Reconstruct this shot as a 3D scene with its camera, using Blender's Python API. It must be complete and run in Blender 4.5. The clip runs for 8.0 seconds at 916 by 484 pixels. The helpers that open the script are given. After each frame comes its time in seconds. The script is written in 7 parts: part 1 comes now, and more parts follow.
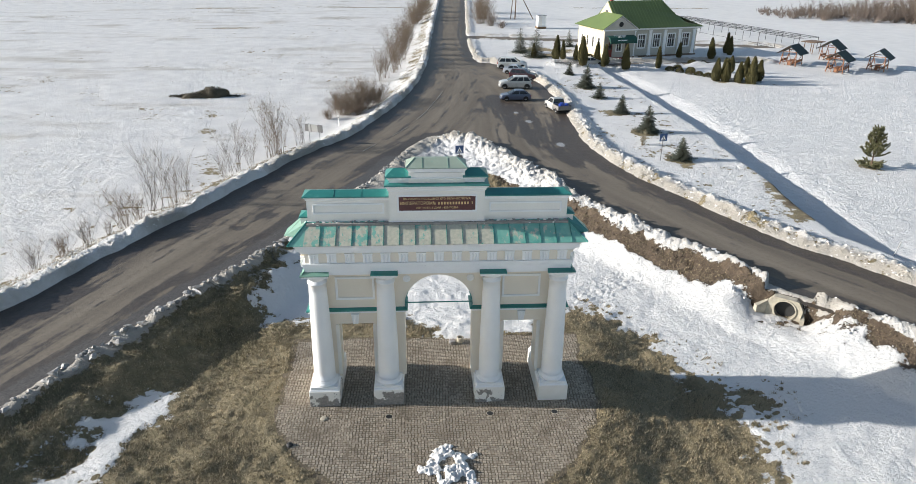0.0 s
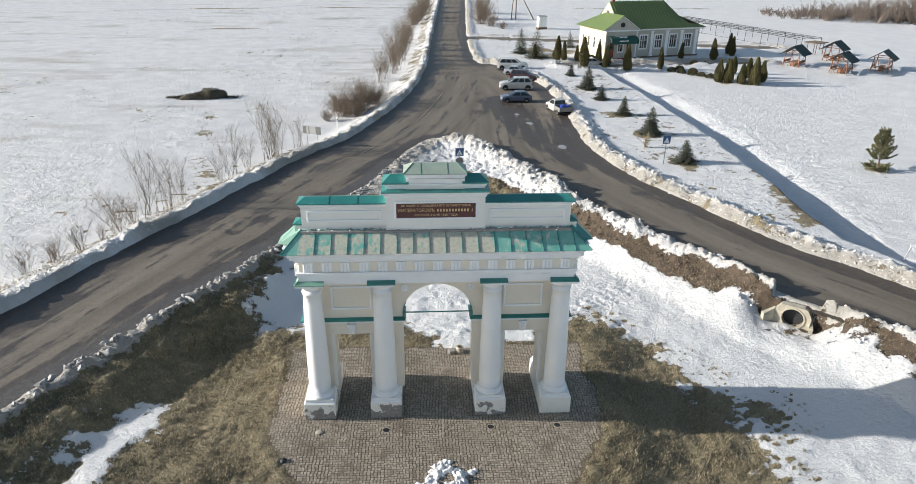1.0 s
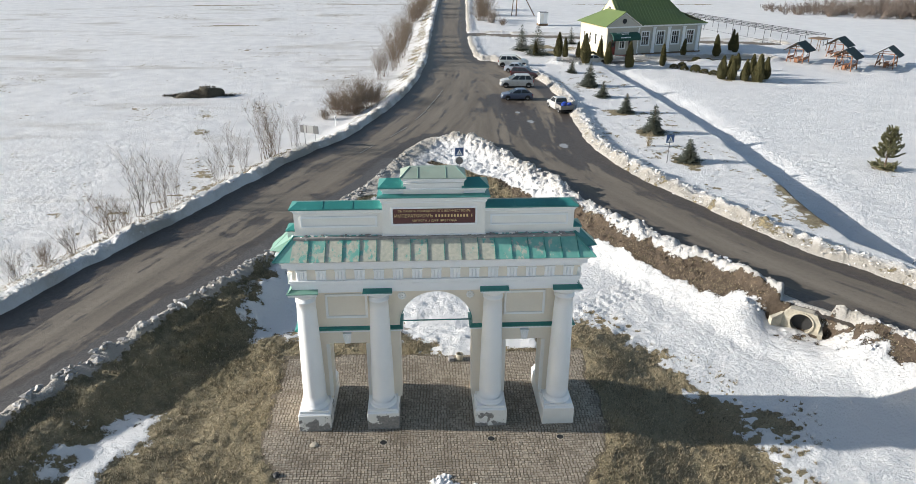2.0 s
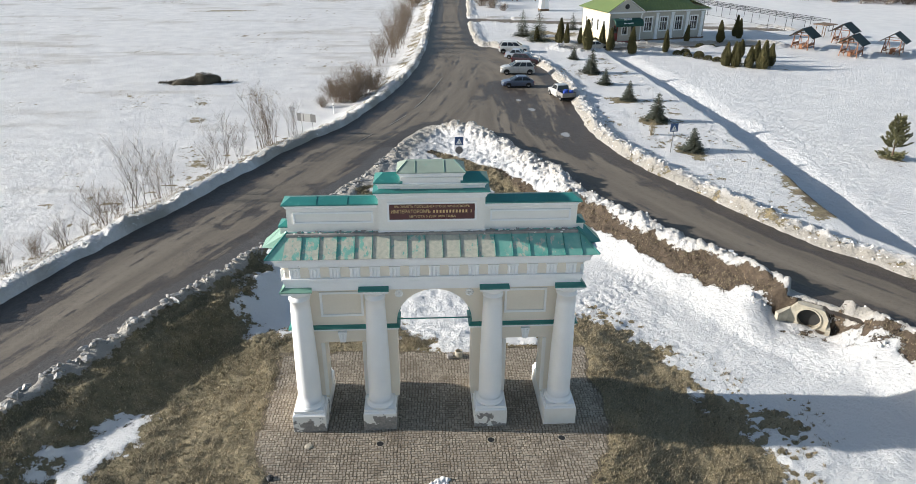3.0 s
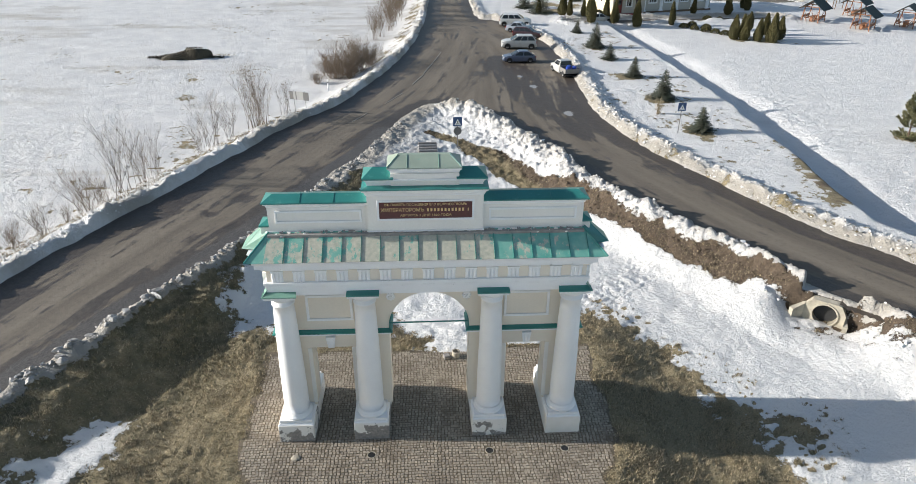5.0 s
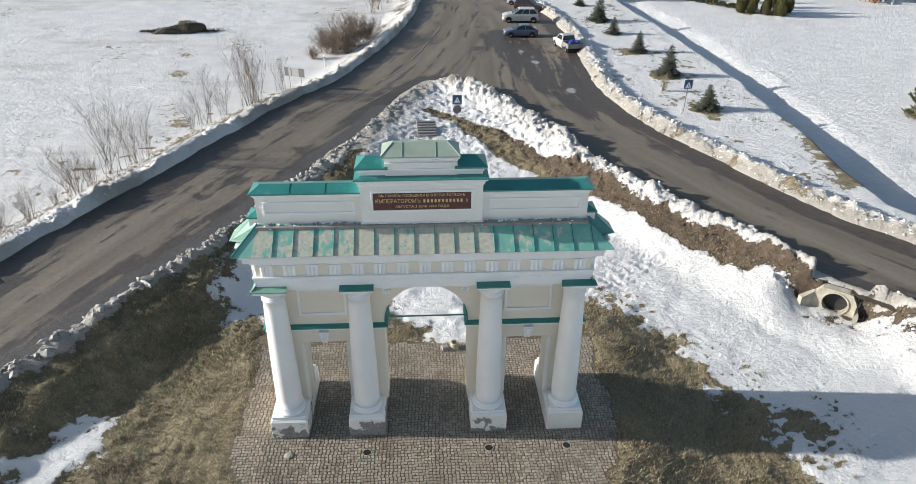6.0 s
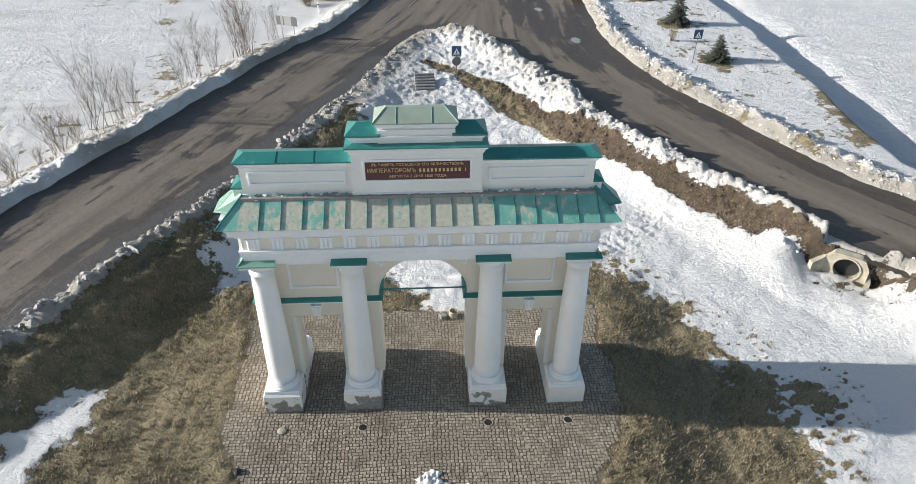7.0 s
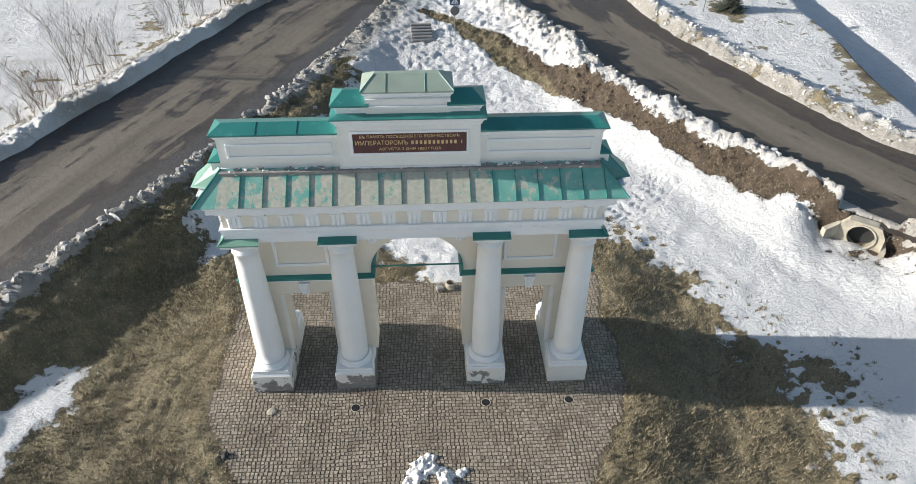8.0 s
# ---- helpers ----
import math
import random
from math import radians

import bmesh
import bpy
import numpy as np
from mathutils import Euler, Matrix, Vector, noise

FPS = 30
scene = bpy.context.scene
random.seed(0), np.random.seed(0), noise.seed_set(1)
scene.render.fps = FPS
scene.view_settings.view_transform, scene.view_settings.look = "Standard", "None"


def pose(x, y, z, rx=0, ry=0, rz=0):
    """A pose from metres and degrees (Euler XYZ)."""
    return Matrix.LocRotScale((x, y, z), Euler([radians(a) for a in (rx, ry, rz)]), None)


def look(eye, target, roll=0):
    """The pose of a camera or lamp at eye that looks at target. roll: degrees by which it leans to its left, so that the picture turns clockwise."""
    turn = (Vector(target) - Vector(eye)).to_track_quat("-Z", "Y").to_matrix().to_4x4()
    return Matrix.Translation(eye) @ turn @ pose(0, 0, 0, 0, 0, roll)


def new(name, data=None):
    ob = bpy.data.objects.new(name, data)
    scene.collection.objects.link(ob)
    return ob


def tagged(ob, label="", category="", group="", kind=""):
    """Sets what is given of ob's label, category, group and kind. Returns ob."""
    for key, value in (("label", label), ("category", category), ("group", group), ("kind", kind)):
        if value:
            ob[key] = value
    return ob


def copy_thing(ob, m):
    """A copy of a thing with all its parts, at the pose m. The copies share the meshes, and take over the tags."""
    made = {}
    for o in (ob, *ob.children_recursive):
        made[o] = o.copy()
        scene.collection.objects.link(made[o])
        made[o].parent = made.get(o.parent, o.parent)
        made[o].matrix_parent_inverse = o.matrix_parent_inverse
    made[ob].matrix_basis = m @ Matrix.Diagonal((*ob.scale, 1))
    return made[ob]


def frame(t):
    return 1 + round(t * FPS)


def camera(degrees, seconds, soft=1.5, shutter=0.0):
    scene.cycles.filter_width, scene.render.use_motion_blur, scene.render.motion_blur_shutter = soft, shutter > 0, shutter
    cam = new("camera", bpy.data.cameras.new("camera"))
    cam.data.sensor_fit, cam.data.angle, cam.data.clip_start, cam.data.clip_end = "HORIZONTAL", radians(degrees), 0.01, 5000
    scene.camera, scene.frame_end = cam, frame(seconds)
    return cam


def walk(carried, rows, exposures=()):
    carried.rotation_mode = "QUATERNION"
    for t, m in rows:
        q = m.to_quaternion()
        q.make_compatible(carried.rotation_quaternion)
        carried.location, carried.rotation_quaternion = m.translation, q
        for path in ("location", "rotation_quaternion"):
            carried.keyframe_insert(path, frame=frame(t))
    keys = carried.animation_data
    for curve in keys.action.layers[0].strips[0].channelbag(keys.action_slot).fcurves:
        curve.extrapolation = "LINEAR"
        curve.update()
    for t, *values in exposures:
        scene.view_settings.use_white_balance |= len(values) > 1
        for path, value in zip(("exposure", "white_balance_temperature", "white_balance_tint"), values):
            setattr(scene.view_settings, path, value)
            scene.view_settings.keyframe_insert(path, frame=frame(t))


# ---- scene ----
cam = camera(68.7, 8.0, 0.75)
PATH = [
    (0, (-0.769, -1.049, 20.487), (-0.66, 0.771, 19.666), 0.5),
    (0.5, (-0.744, -0.556, 20.437), (-0.635, 1.265, 19.617), 0.4),
    (1, (-0.676, 0.003, 20.383), (-0.568, 1.824, 19.563), 0.5),
    (1.5, (-0.606, 0.568, 20.354), (-0.499, 2.389, 19.533), 0.4),
    (3, (-0.426, 2.168, 20.29), (-0.322, 3.968, 19.424), 0.4),
    (3.5, (-0.356, 2.677, 20.301), (-0.254, 4.468, 19.416), 0.4),
    (4, (-0.28, 3.241, 20.317), (-0.178, 5.023, 19.413), 0.4),
    (4.5, (-0.214, 3.854, 20.303), (-0.112, 5.626, 19.381), 0.4),
    (6, (0.017, 5.847, 20.324), (0.115, 7.572, 19.317), 0.4),
    (6.5, (0.081, 6.592, 20.316), (0.177, 8.277, 19.243), 0.4),
    (7, (0.182, 7.388, 20.312), (0.275, 9.03, 19.175), 0.4),
    (7.5, (0.292, 8.242, 20.291), (0.382, 9.839, 19.09), 0.4),
    (8, (0.413, 9.141, 20.214), (0.501, 10.69, 18.951), 0.4),
]
walk(cam, [(t, look(eye, target, roll)) for t, eye, target, roll in PATH])

# ---------------------------------------------------------------- light
SUN_EL, SUN_AZ = radians(17.5), radians(4.5)
to_sun = Vector((-math.cos(SUN_AZ) * math.cos(SUN_EL), math.sin(SUN_AZ) * math.cos(SUN_EL), math.sin(SUN_EL)))
world = bpy.data.worlds.new("sky")
scene.world = world
world.use_nodes = True
wn = world.node_tree
sky = wn.nodes.new("ShaderNodeTexSky")
sky.sky_type = "NISHITA"
sky.sun_disc = False
sky.sun_elevation, sky.sun_rotation = SUN_EL, radians(274.5)
wn.links.new(sky.outputs[0], wn.nodes["Background"].inputs[0])
wn.nodes["Background"].inputs[1].default_value = 0.1
sun = new("sun", bpy.data.lights.new("sun", "SUN"))
sun.data.energy, sun.data.angle, sun.data.color = 5.0, radians(0.55), (1.0, 0.965, 0.915)
sun.matrix_world = look(to_sun * 300, (0, 0, 0))
scene.view_settings.exposure = 0.61


# ---------------------------------------------------------------- materials
class Mat:
    """A node material with a few short-hands."""

    def __init__(self, name, rough=0.6, metal=0.0):
        self.m = bpy.data.materials.new(name)
        self.m.use_nodes = True
        self.t = self.m.node_tree
        self.b = self.t.nodes["Principled BSDF"]
        self.b.inputs["Roughness"].default_value = rough
        self.b.inputs["Metallic"].default_value = metal

    def n(self, kind, **inputs):
        node = self.t.nodes.new(kind)
        for k, v in inputs.items():
            s = node.inputs[k.replace("_", " ")]
            if hasattr(v, "is_linked"):
                self.t.links.new(v, s)
            else:
                s.default_value = v
        return node

    def coord(self):
        return self.n("ShaderNodeTexCoord").outputs["Object"]

    def place(self):
        return self.n("ShaderNodeNewGeometry").outputs["Position"]

    def noise(self, scale, detail=4.0, rough=0.55, at=None):
        return self.n("ShaderNodeTexNoise", Vector=at or self.place(), Scale=scale, Detail=detail, Roughness=rough).outputs["Fac"]

    def ramp(self, fac, lo, hi, a=0.0, b=1.0):
        r = self.n("ShaderNodeMapRange", Value=fac, From_Min=lo, From_Max=hi, To_Min=a, To_Max=b)
        return r.outputs[0]

    def mix(self, fac, a, b):
        node = self.t.nodes.new("ShaderNodeMix")
        node.data_type = "RGBA"
        for s, v in ((node.inputs[0], fac), (node.inputs[6], a), (node.inputs[7], b)):
            if hasattr(v, "is_linked"):
                self.t.links.new(v, s)
            elif isinstance(v, (tuple, list)):
                s.default_value = (*v, 1.0) if len(v) == 3 else v
            else:
                s.default_value = v
        return node.outputs[2]

    def math(self, op, a, b=0.0):
        node = self.t.nodes.new("ShaderNodeMath")
        node.operation = op
        for s, v in ((node.inputs[0], a), (node.inputs[1], b)):
            if hasattr(v, "is_linked"):
                self.t.links.new(v, s)
            else:
                s.default_value = v
        return node.outputs[0]

    def attr(self, name):
        node = self.t.nodes.new("ShaderNodeAttribute")
        node.attribute_name = name
        return node.outputs["Fac"]

    def rand(self):
        return self.n("ShaderNodeObjectInfo").outputs["Random"]

    def island(self):
        return self.n("ShaderNodeNewGeometry").outputs["Random Per Island"]

    def color(self, v):
        if hasattr(v, "is_linked"):
            self.t.links.new(v, self.b.inputs["Base Color"])
        else:
            self.b.inputs["Base Color"].default_value = (*v, 1)
        return self

    def rough(self, v):
        self.t.links.new(v, self.b.inputs["Roughness"])
        return self

    def bump(self, height, strength=0.3, dist=0.02):
        node = self.n("ShaderNodeBump", Height=height, Strength=strength, Distance=dist)
        self.t.links.new(node.outputs[0], self.b.inputs["Normal"])
        return self


def painted(name, col, rough=0.6, vary=0.12, grain=0.2, scale=1.3, metal=0.0, dirt=None):
    """Paint or plaster: large soft blotches, fine grain and a little dirt."""
    k = Mat(name, rough, metal)
    a = tuple(c * (1 - vary) for c in col)
    base = k.mix(k.ramp(k.noise(scale, 5), 0.3, 0.7), a, col)
    fine = k.noise(scale * 28, 3)
    base = k.mix(k.ramp(fine, 0.35, 0.75, 0.0, 0.25), base, tuple(c * 0.75 for c in col))
    if dirt:
        base = k.mix(k.ramp(k.noise(scale * 2.7, 6, 0.7), 0.58, 0.75, 0.0, 0.6), base, dirt)
    k.color(base).bump(fine, grain, 0.01)
    return k.m


def leaf_stuff(name, lo, hi, rough=0.75):
    k = Mat(name, rough)
    k.color(k.mix(k.island(), lo, hi))
    return k.m


M = {}
M["white"] = painted("white_paint", (0.9, 0.9, 0.89), 0.55, 0.06, 0.12, 0.9)
M["cream"] = painted("cream_plaster", (0.85, 0.775, 0.655), 0.75, 0.07, 0.15, 0.8)
M["cream_grey"] = painted("pale_plaster", (0.88, 0.85, 0.79), 0.75, 0.08, 0.15, 0.8)
M["teal"] = painted("teal_metal", (0.037, 0.225, 0.2), 0.33, 0.25, 0.05, 0.9, 0.0, (0.13, 0.36, 0.3))
M["cement"] = painted("bare_cement", (0.33, 0.31, 0.29), 0.9, 0.3, 0.6, 5)
M["plaque"] = painted("maroon_granite", (0.105, 0.026, 0.024), 0.25, 0.3, 0.02, 9)
M["gold"] = painted("gilt_letters", (0.72, 0.5, 0.22), 0.4, 0.1, 0.02, 9)
M["iron"] = painted("dark_iron", (0.03, 0.03, 0.03), 0.6, 0.3, 0.2, 8)
M["concrete"] = painted("concrete", (0.5, 0.455, 0.36), 0.9, 0.4, 0.6, 2.4, 0.0, (0.15, 0.125, 0.09))
M["grey_steel"] = painted("galvanised_steel", (0.36, 0.36, 0.36), 0.45, 0.15, 0.05, 4, 0.5)
M["sign_back"] = painted("dull_grey_sign_metal", (0.17, 0.165, 0.16), 0.6, 0.2, 0.05, 4)
M["blue_sign"] = painted("blue_sign_face", (0.03, 0.08, 0.2), 0.4, 0.05, 0.0, 4)
M["black"] = painted("black_rubber", (0.018, 0.018, 0.019), 0.8, 0.2, 0.1, 10)
M["wood"] = painted("orange_wood", (0.3, 0.13, 0.06), 0.6, 0.3, 0.2, 6)
M["dark_wood"] = painted("weathered_wood", (0.2, 0.13, 0.08), 0.8, 0.3, 0.3, 6)
M["dark_green_roof"] = painted("dark_green_shingle", (0.014, 0.034, 0.031), 0.7, 0.3, 0.3, 6)
M["red_brick"] = painted("red_base", (0.28, 0.06, 0.045), 0.7, 0.2, 0.2, 4)
M["awning"] = painted("green_canvas", (0.01, 0.075, 0.055), 0.7, 0.15, 0.1, 3)
M["twig"] = leaf_stuff("bare_twigs", (0.1, 0.072, 0.05), (0.23, 0.175, 0.125))
M["twig_grey"] = leaf_stuff("grey_twigs", (0.085, 0.068, 0.053), (0.2, 0.165, 0.13))
M["twig_dark"] = leaf_stuff("dark_twigs", (0.1, 0.077, 0.062), (0.2, 0.158, 0.128))
M["bark"] = painted("bark", (0.14, 0.09, 0.06), 0.9, 0.3, 0.6, 8)
M["spruce"] = leaf_stuff("spruce_needles", (0.06, 0.072, 0.05), (0.17, 0.185, 0.135))
M["thuja"] = leaf_stuff("thuja_scales", (0.05, 0.048, 0.014), (0.115, 0.1, 0.034))
M["pine"] = leaf_stuff("pine_needles", (0.1, 0.104, 0.048), (0.27, 0.255, 0.13))
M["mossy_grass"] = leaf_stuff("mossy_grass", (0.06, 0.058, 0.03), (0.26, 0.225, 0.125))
M["dry_grass"] = leaf_stuff("dry_grass", (0.085, 0.066, 0.035), (0.47, 0.385, 0.245))


def teal_peeled(name, bare):
    """Sheet-metal paint, peeled down to a chalky primer over the share given."""
    k = Mat(name, 0.45)
    at = k.n("ShaderNodeMapping", Vector=k.place(), Scale=(1.0, 0.62, 0.62)).outputs[0]
    paint = k.mix(k.ramp(k.noise(2.1, 4), 0.3, 0.7), (0.1, 0.34, 0.28), (0.23, 0.45, 0.37))
    prim = k.mix(k.ramp(k.noise(7, 5), 0.3, 0.7), (0.37, 0.38, 0.305), (0.54, 0.51, 0.415))
    high = k.n("ShaderNodeSeparateXYZ", Vector=k.place()).outputs[2]
    peel = k.math("SUBTRACT", k.noise(3.6, 10, 0.7, at), k.ramp(high, 8.86, 9.12, 0.0, 0.1))
    lim = 0.66 - 0.34 * bare
    shift = k.math("ADD", peel, k.math("MULTIPLY", k.math("SUBTRACT", k.rand(), 0.5), 0.12))
    k.color(k.mix(k.ramp(shift, lim - 0.02, lim + 0.02), paint, prim))
    k.bump(shift, 0.15, 0.01)
    return k.m


M["teal_worn"] = teal_peeled("worn_teal_metal", 0.22)
M["teal_half"] = teal_peeled("half_bare_teal_metal", 0.62)
M["teal_bare"] = teal_peeled("bare_teal_metal", 0.8)
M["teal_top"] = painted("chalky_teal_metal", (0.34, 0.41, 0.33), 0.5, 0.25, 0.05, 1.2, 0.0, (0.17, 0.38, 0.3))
# Pale teal for dull end sheets; on left-hand pieces its paleness paints in sunlight.
M["teal_dull_lit"] = painted("dull_lit_teal_metal", (0.19, 0.36, 0.28), 0.45, 0.2, 0.05, 1.4, 0.0, (0.32, 0.41, 0.32))


def plinth_paint():
    """White paint that has come off the cement near the foot, in flakes."""
    k = Mat("flaking_white_paint", 0.65)
    paint = k.mix(k.ramp(k.noise(1.2, 4), 0.3, 0.7), (0.8, 0.77, 0.71), (0.87, 0.85, 0.81))
    bare = k.mix(k.ramp(k.noise(11, 4), 0.3, 0.7), (0.2, 0.19, 0.18), (0.36, 0.33, 0.3))
    flake = k.math("ADD", k.noise(1.9, 8, 0.62), k.math("MULTIPLY", k.attr("worn"), 0.42))
    k.color(k.mix(k.ramp(flake, 0.66, 0.675), paint, bare)).bump(flake, 0.2, 0.01)
    return k.m


M["white_worn"] = plinth_paint()


def ground_material():
    k = Mat("snow_and_dead_grass", 0.85)
    amount = k.attr("snow")
    edge = k.math("MULTIPLY", k.math("MULTIPLY", amount, k.math("SUBTRACT", 1.0, amount)), 9.0)
    ragged = k.math("ADD", k.math("SUBTRACT", k.noise(3.4, 8, 0.72), 0.5), k.math("MULTIPLY", k.math("SUBTRACT", k.noise(1.3, 4, 0.6), 0.5), 0.8))
    snow = k.math("ADD", amount, k.math("MULTIPLY", ragged, edge))
    cover = k.ramp(snow, 0.47, 0.55)
    clean = k.mix(k.ramp(k.noise(0.35, 5), 0.3, 0.7), (0.6, 0.594, 0.585), (0.73, 0.72, 0.7))
    clean = k.mix(k.attr("deep"), clean, (0.7, 0.694, 0.678))
    grime = k.math("ADD", k.attr("grime"), k.math("MULTIPLY", k.math("SUBTRACT", k.noise(2.6, 7, 0.7), 0.5), 0.55))
    white = k.mix(k.ramp(grime, 0.3, 0.85, 0.0, 0.85), clean, (0.36, 0.325, 0.27))
    straw = k.mix(k.ramp(k.noise(1.1, 6, 0.65), 0.32, 0.68), (0.125, 0.102, 0.052), (0.3, 0.247, 0.138))
    straw = k.mix(k.ramp(k.noise(13, 5, 0.7), 0.38, 0.7, 0.0, 0.8), straw, (0.43, 0.355, 0.235))
    straw = k.mix(k.ramp(k.noise(0.55, 3), 0.45, 0.7, 0.0, 0.25), straw, (0.06, 0.054, 0.03))
    # Dark moss tones; on the west slope they also paint in shade.
    moss_shade = k.mix(k.ramp(k.noise(1.9, 6, 0.7), 0.3, 0.7), (0.042, 0.042, 0.022), (0.12, 0.108, 0.056))
    straw = k.mix(k.ramp(k.math("ADD", k.attr("moss_shade"), k.math("SUBTRACT", k.noise(0.9, 6, 0.65), 0.5)), 0.3, 0.7), straw, moss_shade)
    soil = k.mix(k.ramp(k.noise(2.2, 7, 0.7), 0.3, 0.7), (0.06, 0.043, 0.03), (0.155, 0.115, 0.078))
    bare = k.mix(k.ramp(k.math("ADD", k.attr("soil"), k.math("MULTIPLY", k.math("SUBTRACT", k.noise(1.7, 5), 0.5), 0.6)), 0.35, 0.65), straw, soil)
    k.color(k.mix(cover, bare, white))
    k.rough(k.ramp(cover, 0, 1, 0.95, 0.6))
    h = k.math("ADD", k.noise(9, 7, 0.75), k.math("MULTIPLY", k.noise(1.7, 4, 0.6), 1.8))
    soft = k.math("ADD", k.math("MULTIPLY", k.noise(5.5, 6, 0.75), 1.05), k.math("ADD", k.math("MULTIPLY", k.noise(1.5, 3, 0.5), 0.4), k.math("MULTIPLY", k.noise(2.7, 3, 0.5), 0.8)))
    soft = k.math("ADD", soft, k.math("MULTIPLY", k.math("MULTIPLY", k.attr("grime"), k.noise(6.5, 5, 0.7)), 1.7))
    tall = k.n("ShaderNodeMix", Factor=cover, A=h, B=k.math("ADD", soft, 1.5)).outputs[0]
    k.bump(tall, 1.0, 0.13)
    return k.m


def road_material():
    k = Mat("patched_asphalt", 0.8)
    spot = k.n("ShaderNodeSeparateXYZ", Vector=k.place())
    lane = k.n("ShaderNodeCombineXYZ", X=k.attr("across"), Y=k.math("MULTIPLY", spot.outputs[1], 0.07)).outputs[0]
    grey = k.mix(k.ramp(k.noise(0.55, 6, 0.6, lane), 0.33, 0.67), (0.094, 0.076, 0.055), (0.19, 0.16, 0.12))
    grey = k.mix(k.ramp(k.noise(22, 4, 0.75), 0.35, 0.7, 0.0, 0.45), grey, (0.2, 0.175, 0.145))
    grey = k.mix(k.ramp(k.noise(4.5, 9, 0.78), 0.5, 0.68, 0.0, 0.5), grey, (0.075, 0.062, 0.048))
    blot = k.math("MULTIPLY", k.math("SUBTRACT", k.noise(0.5, 9, 0.72), 0.5), 1.7)
    track = k.math("MULTIPLY", k.math("SUBTRACT", k.noise(1.3, 8, 0.66, lane), 0.5), 2.9)
    wet_shade = k.math("ADD", k.attr("wet_shade"), k.math("ADD", blot, track))
    damp_shade = k.ramp(wet_shade, 0.36, 0.56)
    dark = k.mix(k.ramp(k.noise(3.1, 6, 0.7), 0.3, 0.7), (0.02, 0.016, 0.013), (0.075, 0.057, 0.045))
    col = k.mix(k.math("MULTIPLY", damp_shade, 0.85), grey, dark)
    grit = k.ramp(k.math("ADD", k.attr("grit"), k.math("MULTIPLY", k.math("SUBTRACT", k.noise(2.0, 8, 0.7), 0.5), 0.9)), 0.42, 0.58)
    col = k.mix(grit, col, k.mix(k.ramp(k.noise(14, 6, 0.8), 0.4, 0.66), (0.035, 0.03, 0.027), (0.15, 0.135, 0.12)))
    ice = k.ramp(k.math("ADD", k.attr("ice"), k.math("MULTIPLY", k.math("SUBTRACT", k.noise(3.5, 6, 0.7), 0.5), 0.5)), 0.55, 0.62)
    k.color(k.mix(ice, col, (0.3, 0.3, 0.3)))
    k.rough(k.ramp(damp_shade, 0, 1, 0.85, 0.5))
    k.bump(k.math("ADD", k.noise(30, 4, 0.8), k.math("ADD", k.math("MULTIPLY", k.noise(3, 5), 1.5), k.math("MULTIPLY", grit, k.noise(9, 5, 0.7)))), 0.5, 0.03)
    return k.m


def sett_material():
    k = Mat("granite_setts", 0.8)
    pick = k.mix(k.island(), (0.26, 0.217, 0.165), (0.46, 0.395, 0.305))
    pick = k.mix(k.ramp(k.rand(), 0.0, 1.0, 0.0, 0.3), pick, (0.26, 0.235, 0.2))
    stain = k.ramp(k.noise(0.75, 6, 0.65), 0.5, 0.72, 0.0, 0.75)
    col = k.mix(stain, pick, (0.12, 0.088, 0.06))
    k.color(k.mix(k.ramp(k.noise(16, 4, 0.7), 0.42, 0.7, 0.0, 0.35), col, (0.15, 0.125, 0.09))).bump(k.noise(35, 4), 0.5, 0.01)
    return k.m


M["ground"], M["asphalt"], M["sett"] = ground_material(), road_material(), sett_material()
M["mark"] = painted("faded_road_paint", (0.34, 0.32, 0.285), 0.8, 0.4, 0.2, 6)
M["joint"] = painted("sandy_joints", (0.185, 0.15, 0.105), 0.95, 0.3, 0.5, 6, 0.0, (0.1, 0.08, 0.05))


# ---------------------------------------------------------------- mesh helpers
def part(name, bm, material, parent=None, label="", smooth=False):
    """Links a bmesh as one mesh object, under a thing or a part where given."""
    me = bpy.data.meshes.new(name)
    bmesh.ops.recalc_face_normals(bm, faces=bm.faces)
    bm.to_mesh(me)
    bm.free()
    if smooth:
        me.shade_smooth()
    me.materials.append(material)
    ob = new(name, me)
    if parent:
        ob.parent = parent
    if label:
        tagged(ob, label)
    return ob


def thing(name, at=(0, 0, 0), turn=0.0, label="", category="", group=""):
    ob = new(name)
    ob.empty_display_size = 0.3
    ob.matrix_basis = pose(*at, 0, 0, turn)
    return tagged(ob, label, category, group)


def box(bm, a, b, bevel=0.0):
    x0, y0, z0 = a
    x1, y1, z1 = b
    v = [bm.verts.new(p) for p in ((x0, y0, z0), (x1, y0, z0), (x1, y1, z0), (x0, y1, z0), (x0, y0, z1), (x1, y0, z1), (x1, y1, z1), (x0, y1, z1))]
    f = [bm.faces.new([v[i] for i in q]) for q in ((3, 2, 1, 0), (4, 5, 6, 7), (0, 1, 5, 4), (1, 2, 6, 5), (2, 3, 7, 6), (3, 0, 4, 7))]
    if bevel:
        edges = list({e for q in f for e in q.edges})
        bmesh.ops.bevel(bm, geom=edges, offset=bevel, segments=1, affect="EDGES")


def boxed(a, b, bevel=0.0):
    bm = bmesh.new()
    box(bm, a, b, bevel)
    return bm


